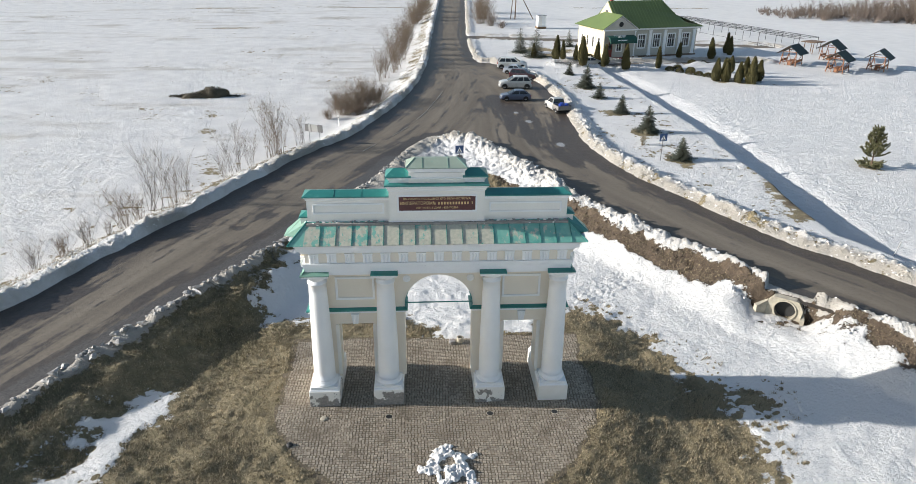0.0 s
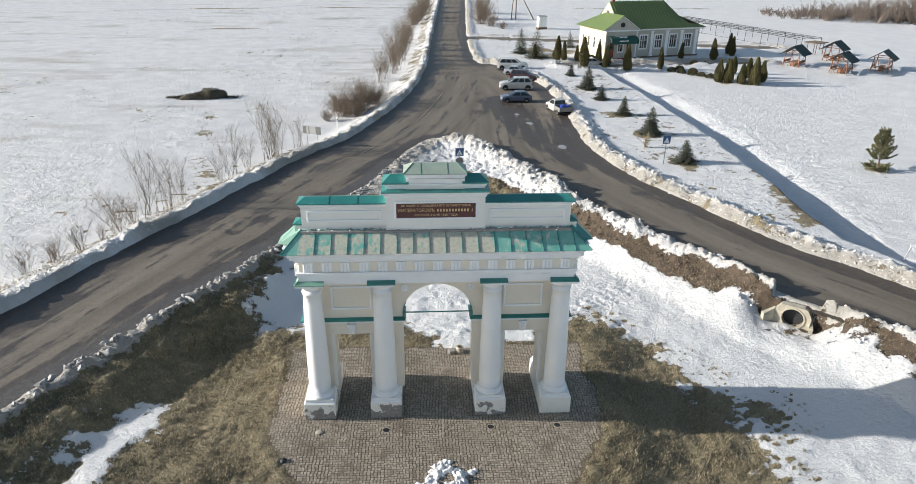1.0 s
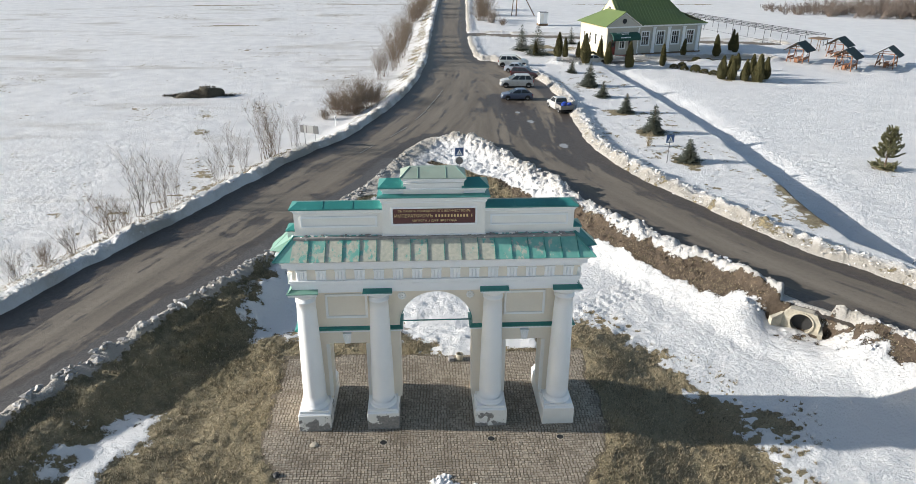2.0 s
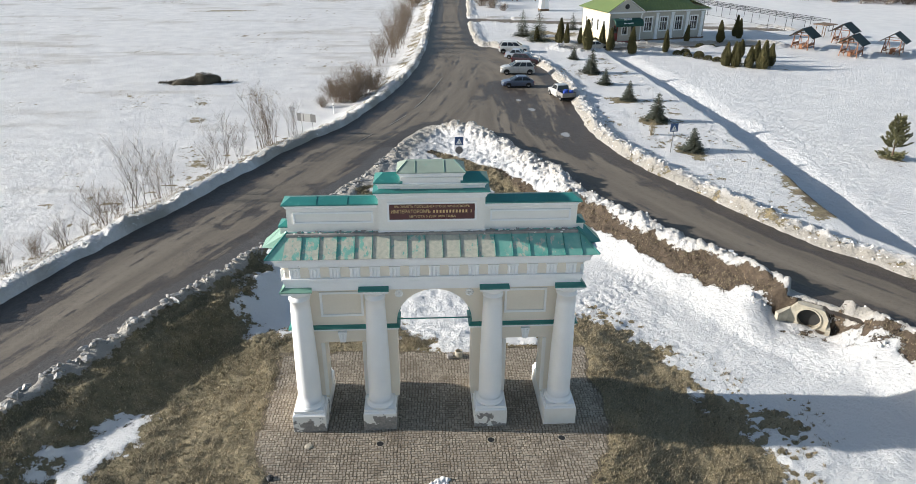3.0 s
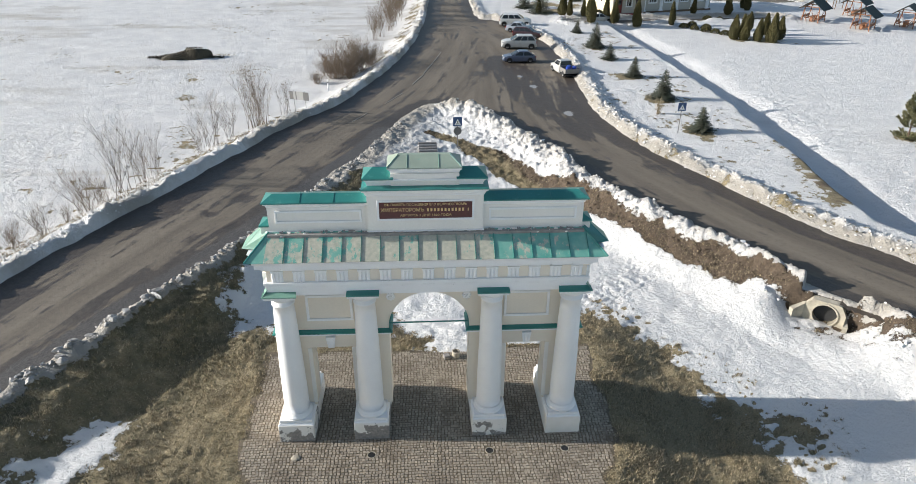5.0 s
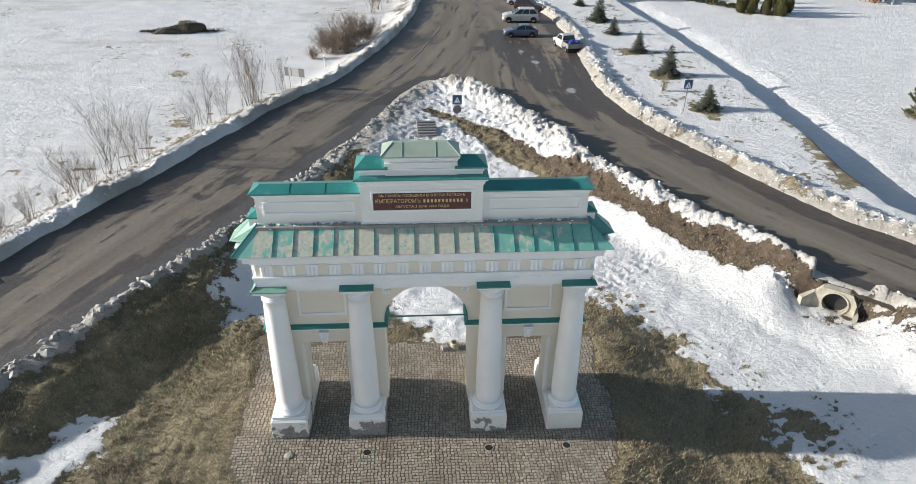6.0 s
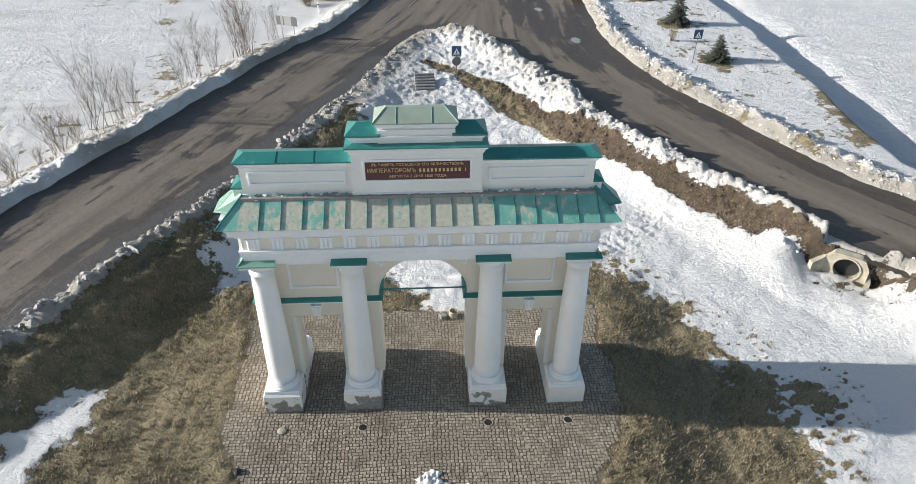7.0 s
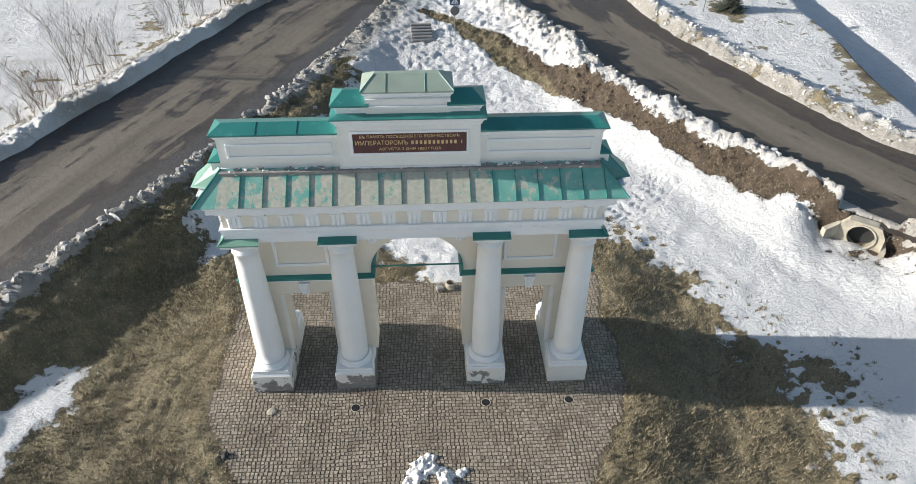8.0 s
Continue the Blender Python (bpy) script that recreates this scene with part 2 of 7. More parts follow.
def loft(bm, rings, closed=True, cap=True):
    """Skins rings of equal length, one after another."""
    vs = [[bm.verts.new(p) for p in r] for r in rings]
    n = len(vs[0])
    for a, b in zip(vs, vs[1:]):
        for i in range(n if closed else n - 1):
            j = (i + 1) % n
            bm.faces.new((a[i], a[j], b[j], b[i]))
    if cap:
        bm.faces.new(vs[0][::-1])
        bm.faces.new(vs[-1])


def lathe(bm, profile, n=28, at=(0, 0, 0)):
    """Turns (radius, height) pairs round an upright axis."""
    loft(bm, [[(at[0] + r * math.cos(2 * math.pi * i / n), at[1] + r * math.sin(2 * math.pi * i / n), at[2] + z) for i in range(n)] for r, z in profile])


def rod(bm, a, b, r0, r1=None, n=5):
    a, b = Vector(a), Vector(b)
    r1 = r0 if r1 is None else r1
    q = (b - a).to_track_quat("Z", "Y")
    ring = [Vector((math.cos(2 * math.pi * i / n), math.sin(2 * math.pi * i / n), 0)) for i in range(n)]
    loft(bm, [[a + q @ (p * r0) for p in ring], [b + q @ (p * r1) for p in ring]])


def slab(bm, pts, depth):
    """A flat polygon given a thickness along its normal, downwards."""
    pts = [Vector(p) for p in pts]
    nrm = (pts[1] - pts[0]).cross(pts[2] - pts[0]).normalized()
    if nrm.z < 0:
        nrm = -nrm
    loft(bm, [[p - nrm * depth for p in pts], pts])


def hip(bm, x0, x1, y0, y1, z, ridge_y, ridge_z, in0, in1, drop=0.05):
    """A hipped or flat-ridged cap on the rectangle given."""
    a = [bm.verts.new(p) for p in ((x0, y0, z), (x1, y0, z), (x1, y1, z), (x0, y1, z))]
    low = [bm.verts.new((p.co.x, p.co.y, z - drop)) for p in a]
    r = [bm.verts.new((x0 + in0, ridge_y, ridge_z)), bm.verts.new((x1 - in1, ridge_y, ridge_z))]
    for q in ((a[0], a[1], r[1], r[0]), (a[2], a[3], r[0], r[1]), (a[1], a[2], r[1]), (a[3], a[0], r[0]), low[::-1]):
        bm.faces.new(q)
    for i in range(4):
        j = (i + 1) % 4
        bm.faces.new((low[i], low[j], a[j], a[i]))


# ---------------------------------------------------------------- the lie of the land
def hashed(ix, iy, seed):
    h = (ix.astype(np.int64) * 374761393 + iy.astype(np.int64) * 668265263 + seed * 974711) & 0x7FFFFFFF
    h = ((h ^ (h >> 13)) * 1274126177) & 0x7FFFFFFF
    return ((h ^ (h >> 16)) & 0xFFFF) / 65535.0


def vnoise(x, y, size, seed=0):
    x, y = x / size, y / size
    ix, iy = np.floor(x), np.floor(y)
    fx, fy = x - ix, y - iy
    fx, fy = fx * fx * (3 - 2 * fx), fy * fy * (3 - 2 * fy)
    a, b = hashed(ix, iy, seed), hashed(ix + 1, iy, seed)
    c, d = hashed(ix, iy + 1, seed), hashed(ix + 1, iy + 1, seed)
    return (a + (b - a) * fx) * (1 - fy) + (c + (d - c) * fx) * fy - 0.5


def fbm(x, y, size, seed=0, octaves=3):
    return sum(vnoise(x, y, size / 2**k, seed + 7 * k) / 1.7**k for k in range(octaves))


def step(a, b, v):
    u = np.clip((v - a) / (b - a), 0, 1)
    return u * u * (3 - 2 * u)


def curve(points, n=4):
    """Points on a smooth line through those given."""
    p = np.array(points, float)
    p = np.vstack([2 * p[0] - p[1], p, 2 * p[-1] - p[-2]])
    out = []
    for i in range(1, len(p) - 2):
        for u in np.arange(n) / n:
            out.append(0.5 * (2 * p[i] + (p[i + 1] - p[i - 1]) * u + (2 * p[i - 1] - 5 * p[i] + 4 * p[i + 1] - p[i + 2]) * u**2 + (3 * p[i] - p[i - 1] - 3 * p[i + 1] + p[i + 2]) * u**3))
    out.append(p[-2])
    return np.array(out)


def line_gap(x, y, pts):
    """Distance to an open line."""
    best = np.full(x.shape, 1e9)
    for (ax, ay), (bx, by) in zip(pts, pts[1:]):
        dx, dy = bx - ax, by - ay
        u = np.clip(((x - ax) * dx + (y - ay) * dy) / (dx * dx + dy * dy + 1e-9), 0, 1)
        best = np.minimum(best, np.hypot(x - ax - u * dx, y - ay - u * dy))
    return best


def area_gap(x, y, pts):
    """Signed distance to a closed outline, negative inside."""
    pts = [tuple(p) for p in pts]
    inside = np.zeros(x.shape, bool)
    for (ax, ay), (bx, by) in zip(pts, pts[1:] + pts[:1]):
        if ay != by:
            inside ^= ((ay > y) != (by > y)) & (x < (bx - ax) * (y - ay) / (by - ay) + ax)
    d = line_gap(x, y, pts + pts[:1])
    return np.where(inside, -d, d)


ROAD_Z = 0.75
WEST_EDGE = curve([(-47, -40), (-32, 14.6), (-24.3, 35.6), (-20.9, 44.2), (-18.4, 49.9), (-15.7, 56.6), (-12.1, 64.8), (-7.4, 74.1), (-1.6, 96.9), (1.0, 124), (3.0, 168), (7.2, 255), (12, 360)])
EAST_EDGE = curve([(58, -10), (38, 22), (30.4, 34.6), (27.0, 39.6), (24.6, 43.4), (22.3, 48.6), (19.5, 55.4), (17.9, 61), (16.9, 69), (17.4, 78), (17.9, 92), (16.6, 106), (12.6, 118.6), (9.7, 121), (9.3, 135), (10.8, 168), (16.2, 255), (22, 360)])
ISLAND = curve([(-33, -40), (-24.6, 12), (-20.0, 24.9), (-17.1, 31.1), (-15.05, 35.4), (-12.65, 39.8), (-10.2, 44.8), (-6.9, 53), (-4.6, 58.6), (-2.2, 66), (-0.2, 70.3), (2, 71), (4.6, 69.3), (7.0, 66.2), (9.3, 60.4), (11.6, 54.6), (13.2, 49.6), (15.9, 44.4), (18.6, 40.2), (20.9, 36.3), (23, 33.2), (26.2, 29.4), (34, 18), (56, -20)])
DROP_Y, DROP_X = [20, 30, 36, 39.6, 42.6, 46.6, 55.8, 72, 92, 114], [42, 36, 33, 31.3, 29.6, 29.8, 30.4, 31.3, 30.9, 29.6]
SIDE_ROAD = [(8, 153.5), (19, 151), (34, 147), (70, 138)]
YARD = [(25, 116.5), (60, 119.5)]
SNOW_AREAS = [
    curve([(-11.4, 38.2), (-11.2, 36.2), (-10.4, 34.6), (-8.2, 33.8), (-6.5, 35.2), (-3.4, 36), (-1.6, 33.2), (-0.6, 31.2), (0.3, 30.6), (1.6, 30.6), (3.9, 31.4), (5.4, 31.2), (6.6, 33), (9.2, 34.4), (11.6, 32), (13.6, 28.2), (14.8, 26.4), (16.4, 25.6), (14.4, 24.6), (14.4, 22.4), (13.2, 19.8), (12, 8), (40, 8), (25.4, 27), (23.8, 29.2), (22.2, 31.6), (19.9, 34.2), (17.4, 36.9), (14.5, 38.9), (13.4, 42.4), (11.4, 45), (9.3, 47.6), (6.6, 51.4), (4.6, 55.6), (2.3, 59.2), (1.0, 64.5), (-1.8, 63), (-3.0, 60), (-4.4, 55.6), (-4.6, 48), (-7.6, 44), (-9.6, 41.2)], 3),
    curve([(-16.6, 20), (-16.1, 23.0), (-15.3, 24.6), (-14.5, 26.1), (-13.0, 26.8), (-12.8, 25.6), (-13.4, 24.2), (-14.2, 22.4), (-14.2, 20), (-16, 12)], 3),
]
PLAZA_C, PLAZA_R, PLAZA_BACK = (0.0, 26.5), 7.65, 31.2


def plaza_gap(x, y):
    """Signed distance to the paving: a half circle before the arch, straight sides behind it."""
    ragged = fbm(x, y, 1.1, 51, 2) * 0.4
    return np.maximum(np.hypot(x - PLAZA_C[0], np.minimum(y - PLAZA_C[1], 0)) - PLAZA_R, y - PLAZA_BACK) + ragged


def pits(x, y, cell, seed, long=1.7, turn=0.0):
    """Trodden or melted hollows, one at a chance place in each cell: 1 in the middle, 0 outside."""
    c, s = math.cos(turn), math.sin(turn)
    u, v = (c * x + s * y) / (cell * long), (c * y - s * x) / cell
    iu, iv = np.floor(u), np.floor(v)
    du, dv = u - iu - 0.3 - 0.4 * hashed(iu, iv, seed), v - iv - 0.3 - 0.4 * hashed(iu, iv, seed + 1)
    size = 0.2 + 0.1 * hashed(iu, iv, seed + 2)
    return step(1.0, 0.55, np.hypot(du, dv) / size)


def land(x, y):
    """Height of the ground and its covers: z, snow, soil, grime, and the distance to the asphalt."""
    x, y = np.asarray(x, float), np.asarray(y, float)
    outer = np.vstack([WEST_EDGE, EAST_EDGE[::-1]])
    wob = fbm(x, y, 2.4, 3, 3)
    g_out, g_isl = area_gap(x, y, outer), area_gap(x, y, ISLAND)
    g_side = np.minimum(line_gap(x, y, SIDE_ROAD) - 3.6, line_gap(x, y, YARD) - 1.5)
    main = np.maximum(g_out, -g_isl)
    west = x < np.interp(y, WEST_EDGE[:, 1], WEST_EDGE[:, 0]) + 3
    road = np.minimum(main, np.where(west, 1e3, g_side))
    d = road + wob * 0.35
    lump = np.abs(vnoise(x, y, 0.55, 11)) + 0.6 * np.abs(vnoise(x, y, 0.27, 12))

    # field west of the road
    zw = ROAD_Z - 1.0 * step(0.6, 5.0, d) + 0.25 * fbm(x, y, 40, 21, 2) + 0.05 * vnoise(x, y, 3, 22)
    bw = (0.44 + 0.36 * fbm(x, y, 1.5, 31, 3) + 0.3 * np.abs(vnoise(x, y, 0.6, 34))) * step(-0.05, 0.4, d + 0.2 * lump - 0.05) * (0.25 + 0.75 * step(2.6, 0.7, d)) * step(6, 3, d) * (0.7 + 0.3 * step(150, 110, y)) + 0.4 * lump * step(1.8, 0.4, d) * step(0.0, 0.3, d)
    # field east of the road, with its drop
    s = x - np.interp(y, DROP_Y, DROP_X) + 0.5 * vnoise(x, y, 3, 41)
    low = -0.75 + 0.5 * step(2.6, 6.0, s) + 0.6 * step(40, 104, y)
    up = ROAD_Z + 0.05 + 0.16 * step(0.2, 1.3, d) * step(130, 112, y)
    ze = up + (low - up) * step(-0.2, 1.5, s) * step(118, 108, y)
    ze = ze + 0.12 * fbm(x, y, 14, 42, 2) * step(2, 6, d) - 0.4 * step(0.5, 3, s) * step(58, 44, y) + 0.25 * step(116, 122, y)
    be = (0.3 + 0.4 * fbm(x, y, 2.0, 32, 3)) * step(0.0, 0.8, d) * step(2.6, 0.9, d) + 0.6 * lump * np.exp(-(((d - 1.1) / 0.9) ** 2))
    be = be * (0.55 + 0.45 * step(130, 112, y))
    # the island with the arch
    i = -g_isl + wob * 0.4
    tip = step(44, 58, y)
    right = step(-2, 6, x)
    zi = ROAD_Z - (1 - 0.74 * step(51, 59, y)) * (1.4 - 0.35 * tip - (0.32 * step(35, 29, y) + 0.34 * step(30, 24, y)) * step(-6, -10, x)) * step(1.3 + 0.8 * step(2, -4, x), 5.2, i)
    pl = plaza_gap(x, y)
    zi = zi + (-0.02 - zi) * step(4.5, 0.4, pl)
    zi = zi - 0.16 * step(0.12, -0.25, pl)
    zi = zi + 0.06 * fbm(x, y, 2.2, 43, 3) * step(-0.2, 1.2, pl)
    wide = 0.62 + 0.3 * right * step(38, 50, y) + 0.42 * tip
    knob = np.abs(vnoise(x, y, 1.0, 35)) + 0.7 * np.abs(vnoise(x + 0.4 * y, y, 0.6, 36))
    bi = (0.3 + 0.24 * right + 0.45 * fbm(x, y, 1.4, 33, 2) + 0.55 * (1 - right) * (knob - 0.3)) * step(0.0, 0.45, i + 0.5 * (1 - right) * (knob - 0.3)) * step(0.5 + 2.2 * wide, 0.35 + 0.4 * wide, i) + (0.18 + 0.42 * right) * lump * np.exp(-(((i - wide) / (wide * 1.3)) ** 2)) + 0.32 * lump * tip * step(11, 6, i) * step(0.2, 0.8, i)

    bi = bi * (1 - 0.6 * step(3.5, -0.5, x) * step(46, 54, y))
    bi = bi * (1 - 0.25 * step(-6, -10, x) * step(34, 27, y))
    inland = g_isl < 0
    z = np.where(inland, zi + bi, np.where(west, zw + bw, ze + be))
    # hollow before the culvert
    ahead = -0.607 * (x - 21.35) - 0.795 * (y - 33.45)
    aside = np.abs(0.795 * (x - 21.35) - 0.607 * (y - 33.45))
    z = z + (np.minimum(z, -0.62 + 0.1 * np.abs(vnoise(x, y, 0.5, 44))) - z) * np.where(aside < 0.75, step(-0.6, -0.45, ahead), step(-0.35, -0.2, ahead)) * step(6.0, 0.6, ahead) * step(3.6, 1.0, aside) * inland
    z = np.where((ahead < 0.1) & (ahead > -1.6) & (aside < 1.4) & inland, np.minimum(z, 0.78), z)
    z = np.where(d < 0.25, z + (ROAD_Z - 0.12 - z) * step(0.25, -0.1, d), z)

    # covers
    big = fbm(x, y, 3.2, 61, 4)
    fields = np.where(west, 0.86 + 0.3 * fbm(x, y, 7, 62, 4) - (0.3 - 0.8 * fbm(x, y, 1.6, 69, 3)) * np.exp(-(((d - 2.4) / 1.3) ** 2)) * step(36, 62, y) - 0.4 * step(0.36, 0.42, vnoise(x, y, 0.8, 84)) * step(0.0, 0.25, vnoise(x, y, 11, 85)), 0.95 + 0.24 * fbm(x, y, 5, 63, 4) - (0.06 - 0.6 * fbm(x, y, 0.8, 67, 3)) * step(1.0, -2.5, s) * step(130, 100, y))
    fields = np.where(west & (d < 1.5), np.maximum(fields, 0.85), fields)
    trail = line_gap(x, y, [(-18.5, 56), (-24, 70), (-28, 88), (-33, 99)])
    trail2 = line_gap(x, y, [(-42, 97), (-34, 98), (-20, 100)])
    fields = fields - np.where(west, 0.55 * np.exp(-((trail / 1.3) ** 2)) * (0.35 + 1.4 * vnoise(x, y, 2.6, 64)) + 0.5 * np.exp(-((trail2 / 0.9) ** 2)) * (0.4 + vnoise(x, y, 3, 65)), 0)
    bareline = np.exp(-(((s + 0.1) / (0.85 + 0.5 * step(54, 46, y))) ** 2)) * step(43.5, 46, y) * step(62, 50, y) * (1 + 1.6 * fbm(x, y, 1.5, 66, 3))
    fields = np.where(west, fields, fields - 0.9 * bareline)
    for a, b, r in ((23.6, 96.6, 1.3), (24.0, 80.7, 1.7), (24.4, 71.2, 1.6), (24.7, 61.0, 1.7), (44.8, 61.5, 1.3), (51, 104, 2.6), (47.4, 104.2, 1.4), (23, 133, 3), (23.5, 126, 2.5), (27, 131, 2.6)):
        fields = fields - np.where(west, 0, 0.9 * np.exp(-((np.hypot(x - a, (y - b) * 1.2) / r * (1 - 0.8 * fbm(x, y, 1.3, 79, 3))) ** 4)))
    patches = np.minimum.reduce([area_gap(x, y, p) for p in SNOW_AREAS])
    isl = 0.5 - (patches + 1.1 * big + 1.5 * fbm(x, y, 0.9, 93, 3)) / 1.9
    isl = np.maximum(isl, 0.5 - (i - 0.45 - 0.9 * wide - 0.5 * big - (1.5 * tip + 0.6 * right * step(36, 46, y)) * (1 + 1.2 * big)) / 0.7 - 0.5 * (1 - step(0.05, 0.3, i)))
    strip = line_gap(x, y, [(0.6, 62.6), (3.0, 60.2), (4.9, 57.6), (7.0, 54.0), (9.4, 50.6), (11.5, 47.4), (13.9, 43.3), (16.0, 40.2), (18.4, 38.0), (20.4, 36.0), (22.6, 33.6), (24.4, 31.2), (27, 27)])
    half = (0.5 + 0.25 * step(52, 42, y) + 0.4 * step(47, 51, y) * step(60, 57, y) + 0.45 * step(40, 37, y)) * (1 + 1.0 * big)
    fill = np.where((y > 43) & (x > -3.4 + 0.12 * (58 - y)) & (i > 0.2), 1.0, np.where((i < 6.5) & (x > 8) & (y > 33) & (i > 0.2), 0.85, 0.0))
    isl = np.where((x > -1) & (y > 26), np.maximum(np.minimum(np.maximum(isl, fill), 0.5 + (strip - half) / 0.6), (0.5 + (0.95 + 0.9 * big - i) / 0.5) * (i > 0.12)), np.maximum(isl, fill * step(52, 60, y)))
    isl = isl - 0.32 * step(3.5, -0.5, x) * step(45, 52, y) * step(4.0, 1.6, i)
    holes = step(0.1, 0.28, vnoise(x, y, 0.5, 71)) * np.exp(-((patches / 1.3) ** 2)) + step(0.2, 0.34, vnoise(x, y, 0.85, 94)) * np.exp(-((patches / 2.4) ** 2))
    isl = isl - 0.6 * holes * (i > 6.8) * ((x > 6) | (y < 29))
    behind = (y > 30.9) & (np.abs(x - 0.6) < 1.6)
    isl = np.where(behind, isl, isl - 3.0 * step(0.5, 0.0, pl))
    isl = np.where((pl < 0.3) & ~behind, 0.0, isl)
    for strip_y, a, b in ((232.2, -72, -50), (237, -33, -4), (178.3, -58, -41), (222.5, 50, 95)):
        fields = fields - (0.62 + 1.3 * vnoise(x, y, 4.5, 86)) * step(a - 6, a + 6, x) * step(b + 6, b - 6, x) * np.exp(-(((y - strip_y) / 1.3) ** 2))
    # Unseen snow towards -y, added to bounce light onto the arch front.
    isl = np.maximum(isl, step(17.5, 14, y))
    snow = np.clip(np.where(inland, isl, fields), 0, 1)
    z = z + 0.1 * step(0.35, 0.75, snow) * np.where(inland, 1, 0) + (0.05 * vnoise(x, y, 0.42, 73) + 0.07 * vnoise(x, y, 0.95, 76) + 0.1 * vnoise(x, y, 0.34, 95) * inland * step(10, 4, np.abs(x)) * step(29, 31, y)) * step(0.4, 0.8, snow) * step(0.3, 0.8, d) + (0.22 * np.abs(vnoise(x, y, 0.5, 77)) + 0.16 * vnoise(x, y, 1.0, 78)) * step(0.55, 0.35, snow) * inland * step(0.1, 0.6, pl) * step(0.5, 1.0, i)
    trodden = np.exp(-((line_gap(x, y, [(14.6, 40.4), (12.3, 38.6), (10.2, 36.8), (9.0, 34.6)]) / 1.5) ** 4)) + 0.5 * np.exp(-((line_gap(x, y, [(1.5, 57), (4, 50), (5.5, 44)]) / 2.6) ** 4))
    across = np.exp(-((line_gap(x, y, [(1.2, 32), (2.5, 40), (0.5, 52), (1.2, 57)]) / 1.6) ** 4))
    prints = np.maximum(pits(x, y, 0.36, 74, 1.9, 0.75), pits(x + 0.2, y + 0.3, 0.42, 174, 1.7, 0.5)) * trodden + 0.5 * pits(x, y, 0.4, 274, 1.4, 1.5) * across * step(36, 42, y)
    z = z - np.where(inland, 0.085 * np.clip(prints, 0, 1) * step(0.5, 0.8, snow), 0)
    worn = np.maximum(pits(x, y, 0.75, 374, 1.5, 0.4) * (hashed(np.floor(x / 1.3), np.floor(y / 1.3), 5) > 0.4), pits(x, y, 0.42, 474, 1.3, 0.4) * (hashed(np.floor(x / 0.9), np.floor(y / 0.9), 6) > 0.5))
    snow = np.where(inland, np.clip(snow - 0.75 * worn * np.exp(-((patches / 2.6) ** 4)) * (i > 6.5) * (patches < 0.4) * ((x > 6.5) | (y < 29)), 0, 1), snow)
    soil = np.where(inland, step(4.6, 3.0, i) * step(-4, 2, x) + 0.4 * step(50, 60, y) + 0.35 * np.exp(-((pl / 1.0) ** 2)), 0.15 + 0.35 * bareline)
    # West field's base value greys the snow like haze; the rest is dirt.
    grime = np.where(inland, 0.14 + 0.3 * step(3.0, 1.0, i) + 0.16 * tip + 0.18 * tip * step(3, 0, x) + 0.4 * np.exp(-(((i - 0.2) / 0.5) ** 2)) + 1.0 * (1 - right) * step(2.4, 0.8, i), np.where(west, 0.17 + 0.75 * fbm(x * 0.3, y, 4, 68, 4) + 0.5 * np.exp(-(((d - 0.3) / 0.7) ** 2)), 0.72 * np.exp(-(((d - 0.35) / 0.6) ** 2)) + 0.3 * np.exp(-(((d - 1.3) / 1.5) ** 2))))
    deep = np.where(inland, step(2.6, 4.5, i), np.where(west, 0.0, 0.3))
    # Mossy west slope, its cover darkened to deepen the shade lying there.
    moss_shade = np.where(inland, 0.06 + 0.38 * step(9.0, 5.5, i) * step(0, -5, x), 0.3)
    return z, snow, deep, np.clip(soil, 0, 1), np.clip(grime, 0, 1), road, moss_shade


def gz(x, y):
    return float(land(np.array([x]), np.array([y]))[0][0])


def sheet(name, xs, ys, z, material, keep=None, **attrs):
    """A grid mesh with per-vertex values."""
    ny, nx = z.shape
    gx, gy = np.meshgrid(xs, ys)
    co = np.stack([gx, gy, z], -1).reshape(-1, 3)
    idx = np.arange(nx * ny).reshape(ny, nx)
    quads = np.stack([idx[:-1, :-1], idx[:-1, 1:], idx[1:, 1:], idx[1:, :-1]], -1).reshape(-1, 4)
    if keep is not None:
        k = keep.reshape(-1)
        quads = quads[k[quads].any(1)]
        used = np.unique(quads)
        back = np.zeros(nx * ny, int)
        back[used] = np.arange(len(used))
        quads, co = back[quads], co[used]
        attrs = {n: a.reshape(-1)[used] for n, a in attrs.items()}
    me = bpy.data.meshes.new(name)
    me.vertices.add(len(co))
    me.vertices.foreach_set("co", co.astype(np.float32).ravel())
    me.loops.add(quads.size)
    me.loops.foreach_set("vertex_index", quads.astype(np.int32).ravel())
    me.polygons.add(len(quads))
    me.polygons.foreach_set("loop_start", np.arange(0, quads.size, 4, dtype=np.int32))
    me.polygons.foreach_set("loop_total", np.full(len(quads), 4, np.int32))
    me.update(calc_edges=True)
    me.shade_smooth()
    for n, a in attrs.items():
        me.attributes.new(n, "FLOAT", "POINT").data.foreach_set("value", a.astype(np.float32).ravel())
    me.materials.append(material)
    return tagged(new(name, me), kind="structure")


def spaced(*spans):
    out = []
    for a, b, d in spans:
        out += list(np.arange(a, b - d * 0.5, d))
    return np.array(out)


